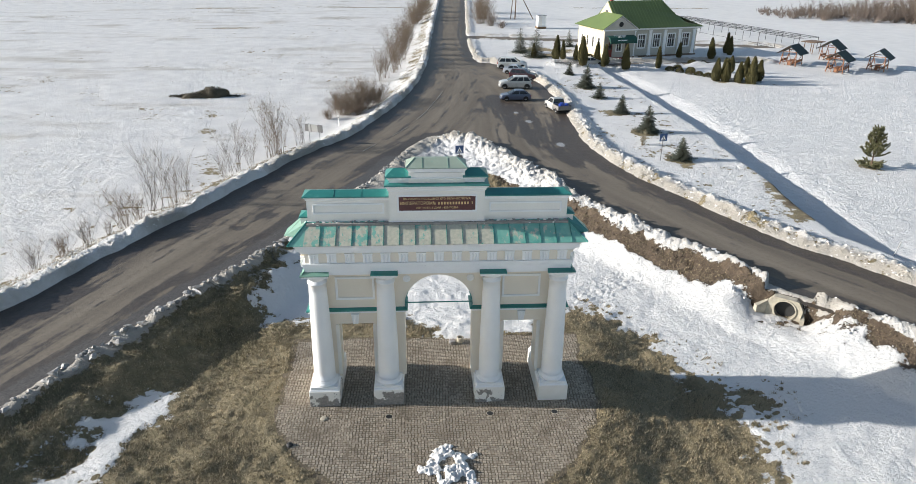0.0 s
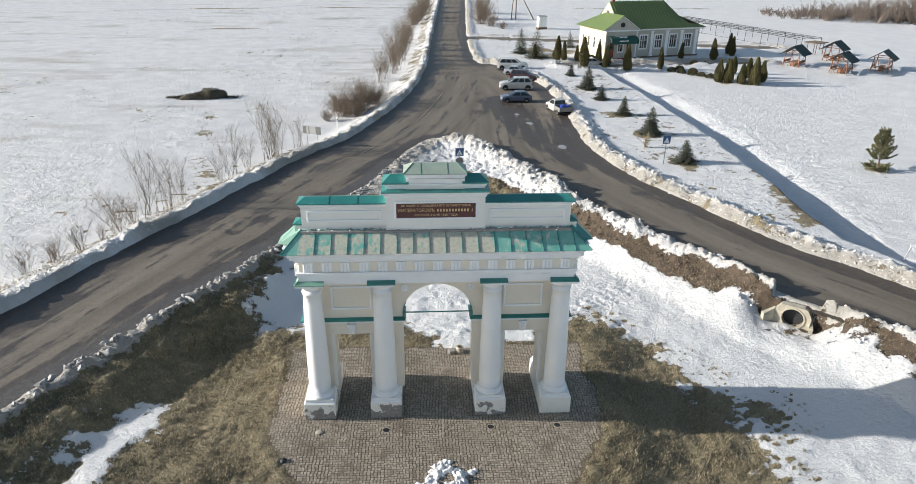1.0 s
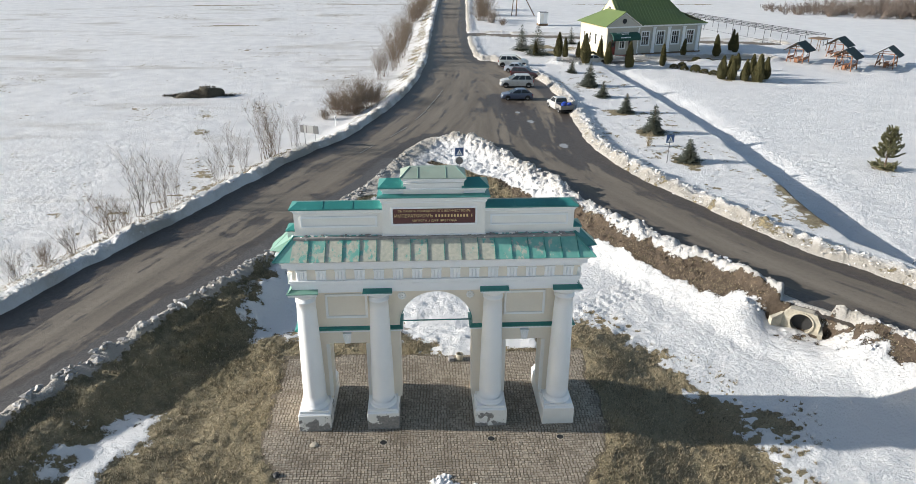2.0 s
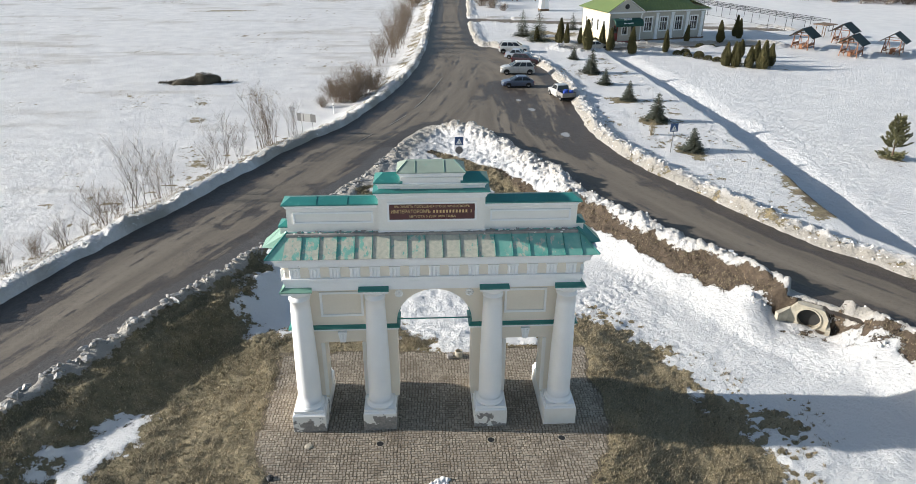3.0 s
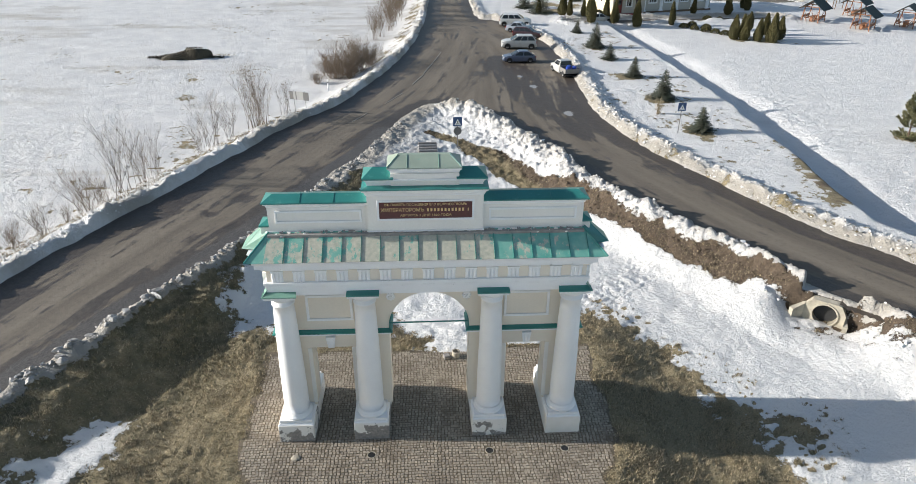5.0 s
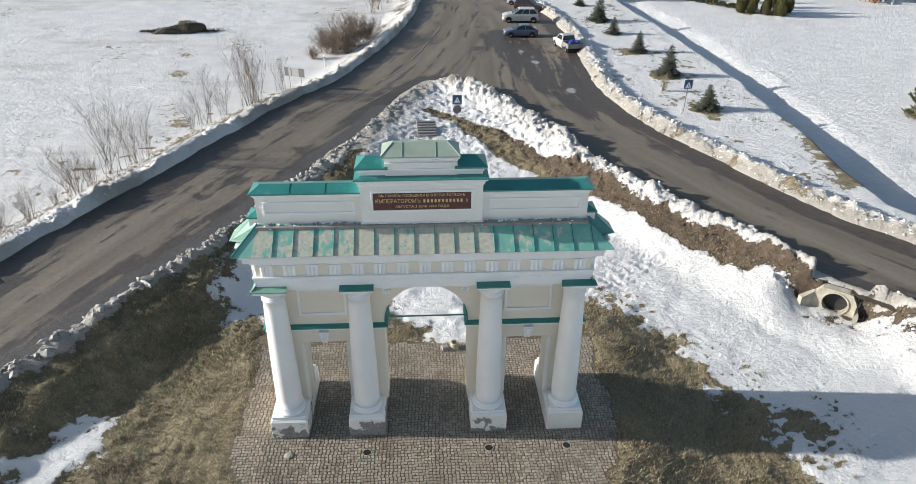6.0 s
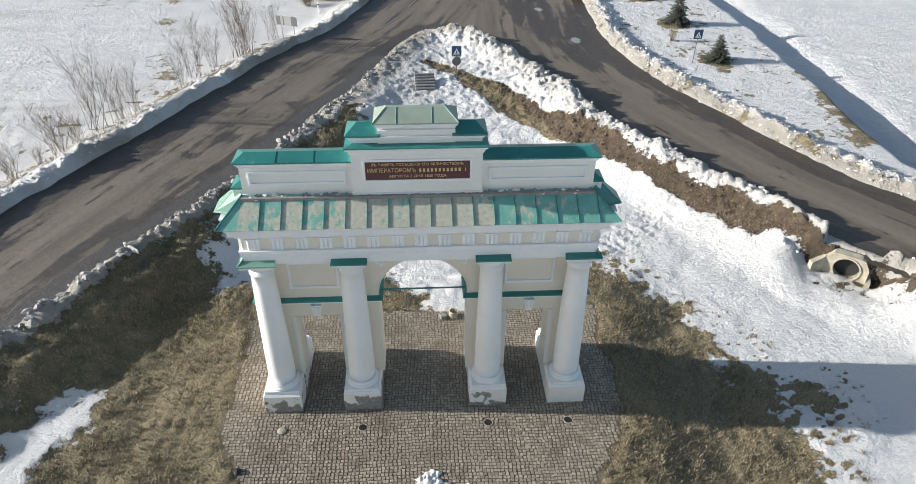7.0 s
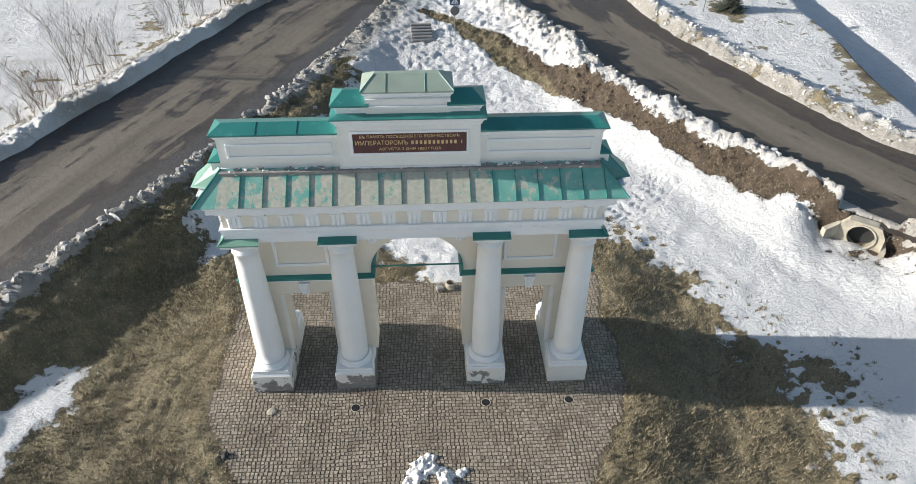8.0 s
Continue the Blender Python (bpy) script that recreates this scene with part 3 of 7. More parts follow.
FAR = [160, 175, 195, 220, 260, 320, 420, 600, 900, 1400, 2200, 3000]
gx = np.concatenate([[-v for v in FAR[::-1]], spaced((-145, -70, 3), (-70, -36, 0.6), (-36, -12, 0.17), (-12, 24, 0.125), (24, 40, 0.19), (40, 90, 0.6), (90, 150, 1.5)), FAR])
gy = np.concatenate([[-v for v in FAR[::-1]], spaced((-140, 0, 7), (0, 19, 1), (19, 60, 0.125), (60, 76, 0.17), (76, 135, 0.42), (135, 245, 1.4), (245, 270, 3)), [v + 110 for v in FAR]])
GX, GY = np.meshgrid(gx, gy)
Z, SNOW, DEEP, SOIL, GRIME, ROAD, MOSS_SHADE = land(GX, GY)
ground = tagged(sheet("ground", gx, gy, Z, M["ground"], snow=SNOW, deep=DEEP, soil=SOIL, grime=GRIME, moss_shade=MOSS_SHADE), "late-winter ground of melting snow, dead grass and soil", "ground")

rx = spaced((-60, -34, 1), (-34, 34, 0.25), (34, 75, 1))
ry = spaced((-40, 14, 1), (14, 80, 0.25), (80, 130, 0.5), (130, 362, 1.5))
RX, RY = np.meshgrid(rx, ry)
RZ = land(RX, RY)[5]
west_gap = line_gap(RX, RY, WEST_EDGE)
pot = sum(np.exp(-((((RX - a) / r) ** 2 + ((RY - b) / r) ** 2))) for a, b, r in ((-12.9, 48.4, 0.7), (-14.5, 45.9, 0.55), (-9.5, 54, 0.5), (-12.2, 44.0, 0.5)))
mud = np.exp(-((line_gap(RX, RY, [(10.5, 90), (12.2, 76), (14.6, 63)]) / 2.9) ** 4)) * 0.62
lane = np.exp(-((line_gap(RX, RY, [(9.5, 118), (7.5, 100), (8.2, 84), (10.5, 70)]) / 1.6) ** 2)) * 0.3
isl_gap = np.abs(area_gap(RX, RY, ISLAND))
east_gap = line_gap(RX, RY, EAST_EDGE)
across = np.minimum(west_gap, east_gap)
# The west term paints the snow bank's shade together with the wet asphalt.
edge_wet_shade = 1.0 * np.exp(-((west_gap / 2.1) ** 3)) + 0.8 * np.exp(-((east_gap / 2.0) ** 3)) + 0.8 * np.exp(-((isl_gap / 1.7) ** 3))
wet_shade = edge_wet_shade + mud + lane + 0.6 * np.minimum(pot, 1) + 0.5 * np.exp(-((line_gap(RX, RY, [(-12.3, 43), (-8, 52)]) / 1.2) ** 2))
grit = np.exp(-((isl_gap / 1.6) ** 4)) * (RX < 0) * (RY < 64) * 0.75 + 0.35 * np.exp(-((west_gap / 0.8) ** 2))
ice = sum(0.75 * np.exp(-((((RX - a) / r) ** 2 + ((RY - b) / (r * 1.8)) ** 2))) for a, b, r in ((12.3, 77.5, 0.8), (14.2, 67.5, 0.9), (11.4, 82, 0.6)))
wet_shade = wet_shade + np.where(RX < 6, 0.2, 0.06) + 0.5 * np.maximum(0, fbm(RX * 1.0, RY * 0.55, 4.5, 83, 3)) * (RX < 6)
road_top = ROAD_Z + 0.02 * fbm(RX, RY, 5, 81, 3) - 0.07 * pot - 0.03 * np.clip(mud, 0, 1) * np.abs(vnoise(RX, RY, 0.8, 82)) * 2
road = tagged(sheet("road", rx, ry, road_top, M["asphalt"], RZ < 0.75, wet_shade=wet_shade, ice=ice, across=across, grit=grit), "patched asphalt road, wet and painted with shade along its edges", "road")

# ---------------------------------------------------------------- the arch
ARCH_Y = 27.07
arch = thing("triumphal_arch", (0, ARCH_Y, 0), 0, "white and cream triumphal arch with peeling teal metal roofs", "arch")
COLS = (-5.5, -2.44, 2.42, 5.5)
PLINTH_BOTTOM = -0.12


def chamfer_ring(x0, x1, y0, y1, z):
    return [(x0, y0, z), (x1, y0, z), (x1, y1, z), (x0, y1, z)]


def build_plinths():
    for k, x in enumerate(COLS):
        bm = bmesh.new()
        box(bm, (x - 0.72, -1.67, PLINTH_BOTTOM), (x + 0.72, 1.67, 0.84), 0.02)
        bmesh.ops.subdivide_edges(bm, edges=[e for e in bm.edges if abs(e.verts[0].co.z - e.verts[1].co.z) > 0.5], cuts=6)
        ob = part("plinth", bm, M["white_worn"], arch, "white plinth with paint flaking off the cement" if k in (1, 2) else "white plinth block")
        at = ob.data.attributes.new("worn", "FLOAT", "POINT")
        amount = (0.55, 1.0, 0.6, -0.4)[k]
        at.data.foreach_set("value", [amount * (1 - v.co.z / 1.1) * (1.0 if v.co.y < -1 else 0.3) for v in ob.data.vertices])
        bm = bmesh.new()
        loft(bm, [chamfer_ring(x - 0.70, x + 0.70, -1.65, 1.65, 0.84), chamfer_ring(x - 0.66, x + 0.66, -1.61, 1.61, 0.90), chamfer_ring(x - 0.64, x + 0.64, -1.58, 1.58, 0.90), chamfer_ring(x - 0.64, x + 0.64, -1.58, 1.58, 1.03)])
        part("plinth_cap", bm, M["white"], ob)


def build_columns():
    for y in (-0.97, 0.97):
        for x in COLS:
            bm = bmesh.new()
            prof = [(0.52, 1.30)]
            for i in range(13):
                u = i / 12
                prof.append((0.505 - 0.115 * u**1.6, 1.30 + 5.05 * u))
            prof += [(0.43, 6.36), (0.435, 6.40), (0.43, 6.44), (0.39, 6.45), (0.39, 6.58)]
            lathe(bm, prof, 36, (x, y, 0))
            col = part("column", bm, M["white"], arch, smooth=True)
            bm = bmesh.new()
            lathe(bm, [(0.60, 1.03), (0.62, 1.08), (0.61, 1.13), (0.56, 1.16), (0.535, 1.2), (0.52, 1.30)], 36, (x, y, 0))
            part("column_base", bm, M["white"], col, smooth=True)
            bm = bmesh.new()
            lathe(bm, [(0.39, 6.58), (0.42, 6.62), (0.5, 6.7), (0.545, 6.78), (0.55, 6.82)], 36, (x, y, 0))
            box(bm, (x - 0.58, y - 0.58, 6.82), (x + 0.58, y + 0.58, 6.95))
            part("capital", bm, M["white"], col)
            s = 1 if y > 0 else -1
            bm = bmesh.new()
            lo, hi = y + 0.61 * s, 1.3 * s
            out = 0.61 if abs(x) < 3 else 0.64
            pts = [(x - out, lo, 6.975), (x + out, lo, 6.975), (x + 0.6, hi, 7.05), (x - 0.6, hi, 7.05)]
            slab(bm, pts, 0.025)
            box(bm, (x - out, min(lo, lo + 0.02 * s), 6.93), (x + out, max(lo, lo + 0.02 * s), 6.976))
            e = 1 if x > 0 else -1
            if abs(x) > 3:
                slab(bm, [(x + e * 0.61, lo, 6.975), (x + e * 0.61, s * 0.5, 6.975), (x + e * 0.42, s * 0.5, 7.16), (x + e * 0.42, hi, 7.16)], 0.025)
            # The leftmost covers get the pale teal, sunlight put into their colour.
            part("abacus_cover", bm, M["teal_dull_lit"] if x < -3 else M["teal"], col, "teal sheet-metal flashing on the capital")


def arch_outline(x, half=1.6, spring=4.78):
    return spring + math.sqrt(max(half * half - x * x, 0))


def build_wall():
    """The wall with a tall arched way in the middle and a square one at each side."""
    bm = bmesh.new()
    y0, y1 = -0.47, 0.47
    for s in (-1, 1):
        for a, b, z0, z1 in ((1.6, 3.1, 0.9, 6.9), (3.1, 4.75, 3.86, 6.9), (4.75, 6.0, 0.9, 6.9)):
            xs = sorted((s * a, s * b))
            box(bm, (xs[0], y0, z0), (xs[1], y1, z1))
    n = 24
    xs = [-1.6 * math.cos(math.pi * i / n) for i in range(n + 1)]
    rings = []
    for x in xs:
        z = arch_outline(x)
        rings.append([(x, y0, z), (x, y0, 6.9), (x, y1, 6.9), (x, y1, z)])
    loft(bm, rings)
    bmesh.ops.remove_doubles(bm, verts=bm.verts, dist=0.0005)
    part("wall", bm, M["cream"], arch)
    # raised edges on the piers beside the side openings
    for s in (-1, 1):
        for x0, x1 in ((3.1 - 0.14, 3.1 + 0.03), (4.72, 4.89)):
            a, b = sorted((s * x0, s * x1))
            for f in (-1, 1):
                c, d = sorted((f * 0.465, f * 0.5))
                part("pier_edge", boxed((a, c, 1.03), (b, d, 3.83), 0.01), M["cream_grey"], arch)
    for f in (-1, 1):
        for s in (-1, 1):
            a, b = sorted((s * 2.97, s * 4.77))
            bm = bmesh.new()
            c, d = sorted((f * 0.46, f * 0.545))
            w = 0.1
            box(bm, (a, c, 5.18), (b, d, 5.18 + w), 0.01)
            box(bm, (a, c, 6.36 - w), (b, d, 6.36), 0.01)
            box(bm, (a, c, 5.18 + w), (a + w, d, 6.36 - w), 0.01)
            box(bm, (b - w, c, 5.18 + w), (b, d, 6.36 - w), 0.01)
            panel = part("wall_panel", bm, M["white"], arch, "white moulded plaster panel")
            part("panel_field", boxed((a + w, min(f * 0.46, f * 0.485), 5.18 + w), (b - w, max(f * 0.46, f * 0.485), 6.36 - w)), M["cream"], panel)
            # fan keystone over the side opening
            bm = bmesh.new()
            x = s * 3.93
            loft(bm, [[(x - 0.12, f * 0.46, 3.9), (x + 0.12, f * 0.46, 3.9), (x + 0.12, f * 0.58, 3.9), (x - 0.12, f * 0.58, 3.9)], [(x - 0.19, f * 0.46, 4.42), (x + 0.19, f * 0.46, 4.42), (x + 0.19, f * 0.62, 4.42), (x - 0.19, f * 0.62, 4.42)]])
            for g in (-0.07, 0.07):
                rod(bm, (x + g * 0.8, f * 0.59, 3.97), (x + g, f * 0.62, 4.36), 0.025, 0.03, 6)
            part("keystone", bm, M["white"], arch)
            # rosette in the spandrel
            bm = bmesh.new()
            x = s * 1.48
            for i in range(8):
                t = 2 * math.pi * i / 8
                c = Vector((x + 0.12 * math.cos(t), f * 0.47, 6.2 + 0.12 * math.sin(t)))
                bmesh.ops.create_icosphere(bm, subdivisions=1, radius=0.075, matrix=Matrix.Translation(c) @ Matrix.Diagonal((1, 0.7, 1, 1)))
            bmesh.ops.create_icosphere(bm, subdivisions=1, radius=0.07, matrix=Matrix.Translation((x, f * 0.48, 6.2)))
            part("rosette", bm, M["white"], arch, "white plaster rosette")


def build_imposts():
    for s in (-1, 1):
        x0, x1 = (1.52, 6.12)
        a, b = sorted((s * x0, s * x1))
        ob = part("impost", boxed((a, -0.55, 4.46), (b, 0.55, 4.6), 0.015), M["white"], arch)
        bm = bmesh.new()
        loft(bm, [chamfer_ring(a - 0.06, b + 0.06, -0.64, 0.64, 4.6), chamfer_ring(a - 0.06, b + 0.06, -0.64, 0.64, 4.65), chamfer_ring(a + 0.05 if s > 0 else a + 0.1, b - 0.1 if s > 0 else b - 0.05, -0.475, 0.475, 4.73)])
        part("impost_flashing", bm, M["teal"], ob, "teal sheet-metal flashing")
        # turned-up flashing at the springing of the arch
        bm = bmesh.new()
        rings = []
        for i in range(8):
            t = math.pi * 0.5 * 0.28 * i / 7
            x = s * 1.6 * math.cos(t)
            z = 4.8 + 1.6 * math.sin(t)
            rings.append([(x, -0.52, z), (x, 0.52, z), (x - s * 0.03, 0.52, z), (x - s * 0.03, -0.52, z)])
        loft(bm, rings)
        part("springing_flashing", bm, M["teal"], ob)
    bm = bmesh.new()
    rod(bm, (-1.62, -0.22, 4.8), (1.62, -0.22, 4.8), 0.032, 0.032, 8)
    part("tie_rod", bm, M["teal"], arch, "dark green iron tie rod across the arch")


def build_entablature():
    bm = bmesh.new()
    box(bm, (-5.96, -1.32, 6.88), (5.96, 1.32, 7.24))
    box(bm, (-5.99, -1.35, 7.24), (5.99, 1.35, 7.38))
    box(bm, (-6.02, -1.39, 7.38), (6.02, 1.39, 7.46), 0.01)
    part("architrave", bm, M["white"], arch)
    part("end_block", boxed((-6.25, -0.5, 6.9), (6.25, 0.5, 7.42)), M["white"], arch)
    bm = bmesh.new()
    box(bm, (-5.9, -1.27, 7.46), (5.9, 1.27, 7.95))
    box(bm, (-6.2, -0.46, 7.42), (6.2, 0.46, 7.9))
    frieze = part("frieze", bm, M["cream"], arch)
    drop = None
    for f in (-1, 1):
        for k in range(-7, 8):
            x = k * 0.787
            bm = bmesh.new()
            pts = []
            w = 0.42
            # three flutes cut in the face
            prof = [(-0.21, 0.03), (-0.17, 0.06), (-0.1, 0.06), (-0.07, 0.015), (-0.04, 0.06), (0.04, 0.06), (0.07, 0.015), (0.1, 0.06), (0.17, 0.06), (0.21, 0.03)]
            back = [(0.21, -0.02), (-0.21, -0.02)]
            ring = [(x + a, f * (1.27 + b)) for a, b in prof + back]
            loft(bm, [[(p, q, 7.47) for p, q in ring], [(p, q, 7.88) for p, q in ring]])
            box(bm, (x - 0.225, min(f * 1.26, f * 1.35), 7.86), (x + 0.225, max(f * 1.26, f * 1.35), 7.92))
            tri = part("triglyph", bm, M["white"], frieze)
            for g in range(6):
                if drop is None:
                    bm = bmesh.new()
                    loft(bm, [[(-w, d0, z), (w, d0, z), (w, d1, z), (-w, d1, z)] for w, d0, d1, z in ((0.012, -0.012, 0.012, 7.3), (0.024, -0.022, 0.022, 7.22))])
                    ob = part("gutta", bm, M["white"], frieze)
                    drop = ob.data
                else:
                    ob = new("gutta", drop)
                    ob.parent = frieze
                ob.location = (x - 0.19 + 0.076 * g, f * 1.362, 0)
    bm = bmesh.new()
    prof = [(1.28, 7.92), (1.33, 7.97), (1.33, 8.02), (1.39, 8.05), (1.42, 8.12), (1.5, 8.12), (1.5, 8.28), (1.55, 8.33), (1.57, 8.39)]
    loft(bm, [chamfer_ring(-x - 4.73, x + 4.73, -x, x, z) for x, z in [(p - 0.0, z) for p, z in prof]])
    loft(bm, [chamfer_ring(-x - 5.05, x + 5.05, -x + 0.72, x - 0.72, z - 0.002) for x, z in prof])
    for f in (-1, 1):
        for k in range(-7, 8):
            x = k * 0.787
            c, d = sorted((f * 1.3, f * 1.46))
            box(bm, (x - 0.2, c, 8.02), (x + 0.2, d, 8.1))
    part("cornice", bm, M["white"], arch)


def build_roof():
    roof = part("roof", boxed((-5.8, -0.75, 8.38), (5.8, 0.75, 9.1)), M["cement"], arch, "standing-seam roof with peeling teal paint")
    z0, z1, ye, yt = 8.42, 9.13, -1.6, -0.55
    xe, xt = 6.55, 5.78
    n = 17
    step_x = 0.69
    for f in (1, -1):
        for k in range(n):
            x0, x1 = -5.865 + step_x * k, -5.865 + step_x * (k + 1)
            bm = bmesh.new()
            xa0, xa1 = max(x0, -xe), min(x1, xe)
            if k == 0:
                pts = [(-5.865 + 0.0, f * ye, z0), (x1, f * ye, z0), (x1, f * yt, z1), (-5.8, f * yt, z1)]
            elif k == n - 1:
                pts = [(x0, f * ye, z0), (x1, f * ye, z0), (5.8, f * yt, z1), (x0, f * yt, z1)]
            else:
                pts = [(x0, f * ye, z0), (x1, f * ye, z0), (x1, f * yt, z1), (x0, f * yt, z1)]
            slab(bm, pts, 0.02)
            bare = "teal_worn" if k > 11 else "teal_bare" if k > 4 else "teal_half"
            sheet_ob = part("roof_sheet", bm, M[bare], roof)
            bm = bmesh.new()
            h = 0.04
            loft(bm, [[(x1 - 0.01, f * ye, z0 - 0.01), (x1 + 0.01, f * ye, z0 - 0.01), (x1 + 0.01, f * ye, z0 + h), (x1 - 0.01, f * ye, z0 + h)], [(x1 - 0.01, f * yt, z1 - 0.01), (x1 + 0.01, f * yt, z1 - 0.01), (x1 + 0.01, f * yt, z1 + h), (x1 - 0.01, f * yt, z1 + h)]])
            part("seam", bm, M["teal"], roof)
        for s in (-1, 1):
            # triangular end sheet, then the hip turning the corner
            bm = bmesh.new()
            slab(bm, [(s * 5.865, f * ye, z0), (s * xe, f * ye, z0), (s * xt, f * yt, z1)], 0.02)
            part("roof_sheet", bm, M["teal_worn"], roof)
            bm = bmesh.new()
            slab(bm, [(s * xe, f * ye, z0), (s * 6.35, f * -0.62, z0 + 0.05), (s * xt, f * yt, z1)], 0.02)
            # Left hip is paler than the right: its sunlit look is in the colour.
            part("roof_sheet", bm, M["teal_dull_lit"] if s < 0 else M["teal"], roof)
            bm = bmesh.new()
            rod(bm, (s * xe, f * ye, z0 + 0.02), (s * xt, f * yt, z1 + 0.02), 0.03, 0.03, 6)
            part("hip_cap", bm, M["teal"], roof)
    for s in (-1, 1):
        for f in (-1, 1):
            bm = bmesh.new()
            slab(bm, [(s * 6.35, f * -0.62, z0 + 0.04), (s * 6.88, f * -0.42, z0), (s * 6.1, f * -0.12, z1 + 0.02), (s * xt, f * yt, z1)], 0.02)
            # Same painted sunlight on the left-hand end sheets.
            part("roof_sheet", bm, M["teal_dull_lit"] if s < 0 else M["teal"], roof)
        bm = bmesh.new()
        slab(bm, [(s * 6.88, -0.42, z0), (s * 6.88, 0.42, z0), (s * 6.1, 0.12, z1 + 0.02), (s * 6.1, -0.12, z1 + 0.02)], 0.02)
        part("roof_sheet", bm, M["teal_dull_lit"], roof)
        ob = part("parapet_end", boxed(tuple(min(a, b) for a, b in zip((s * 5.72, -0.4, 9.0), (s * 6.08, 0.3, 9.3))), tuple(max(a, b) for a, b in zip((s * 5.72, -0.4, 9.0), (s * 6.08, 0.3, 9.3)))), M["cream_grey"], roof)
        bm = bmesh.new()
        a, b = sorted((s * 5.7, s * 6.14))
        hip(bm, a, b, -0.46, 0.36, 9.34, -0.05, 9.48, 0.3 if s < 0 else 0.1, 0.1 if s < 0 else 0.3)
        part("end_flashing", bm, M["teal"], roof)
    # broken mortar along the foot of the attic
    rng = random.Random(5)
    for k in range(190):
        x = rng.uniform(-5.6, 5.7)
        if rng.random() < 0.25:
            x = rng.uniform(-2.0, 5.5)
        bm = bmesh.new()
        w, d, h = 0.05 + 0.2 * rng.random() ** 3, rng.uniform(0.03, 0.08), rng.uniform(0.02, 0.05)
        box(bm, (-w / 2, -d / 2, 0), (w / 2, d / 2, h), 0.012)
        for v in bm.verts:
            v.co += Vector((rng.uniform(-0.02, 0.02), rng.uniform(-0.02, 0.02), rng.uniform(-0.01, 0.01)))
        y = rng.uniform(-0.72, -0.56)
        ob = part("mortar_flake", bm, M["cement"] if rng.random() < 0.72 else M["cream_grey"], roof)
        ob.matrix_basis = pose(x, y, 9.13 + (y + 0.55) * 0.676 + 0.01, 33, 0, rng.uniform(-25, 25))


def cornice_band(bm, x0, x1, y0, y1, z0, z1, out):
    """A small stepped moulding round a block."""
    h = z1 - z0
    loft(bm, [chamfer_ring(x0 - o, x1 + o, y0 - o, y1 + o, z) for o, z in ((0.0, z0), (out * 0.35, z0 + h * 0.3), (out * 0.4, z0 + h * 0.5), (out * 0.8, z0 + h * 0.75), (out, z0 + h * 0.8), (out, z1))])


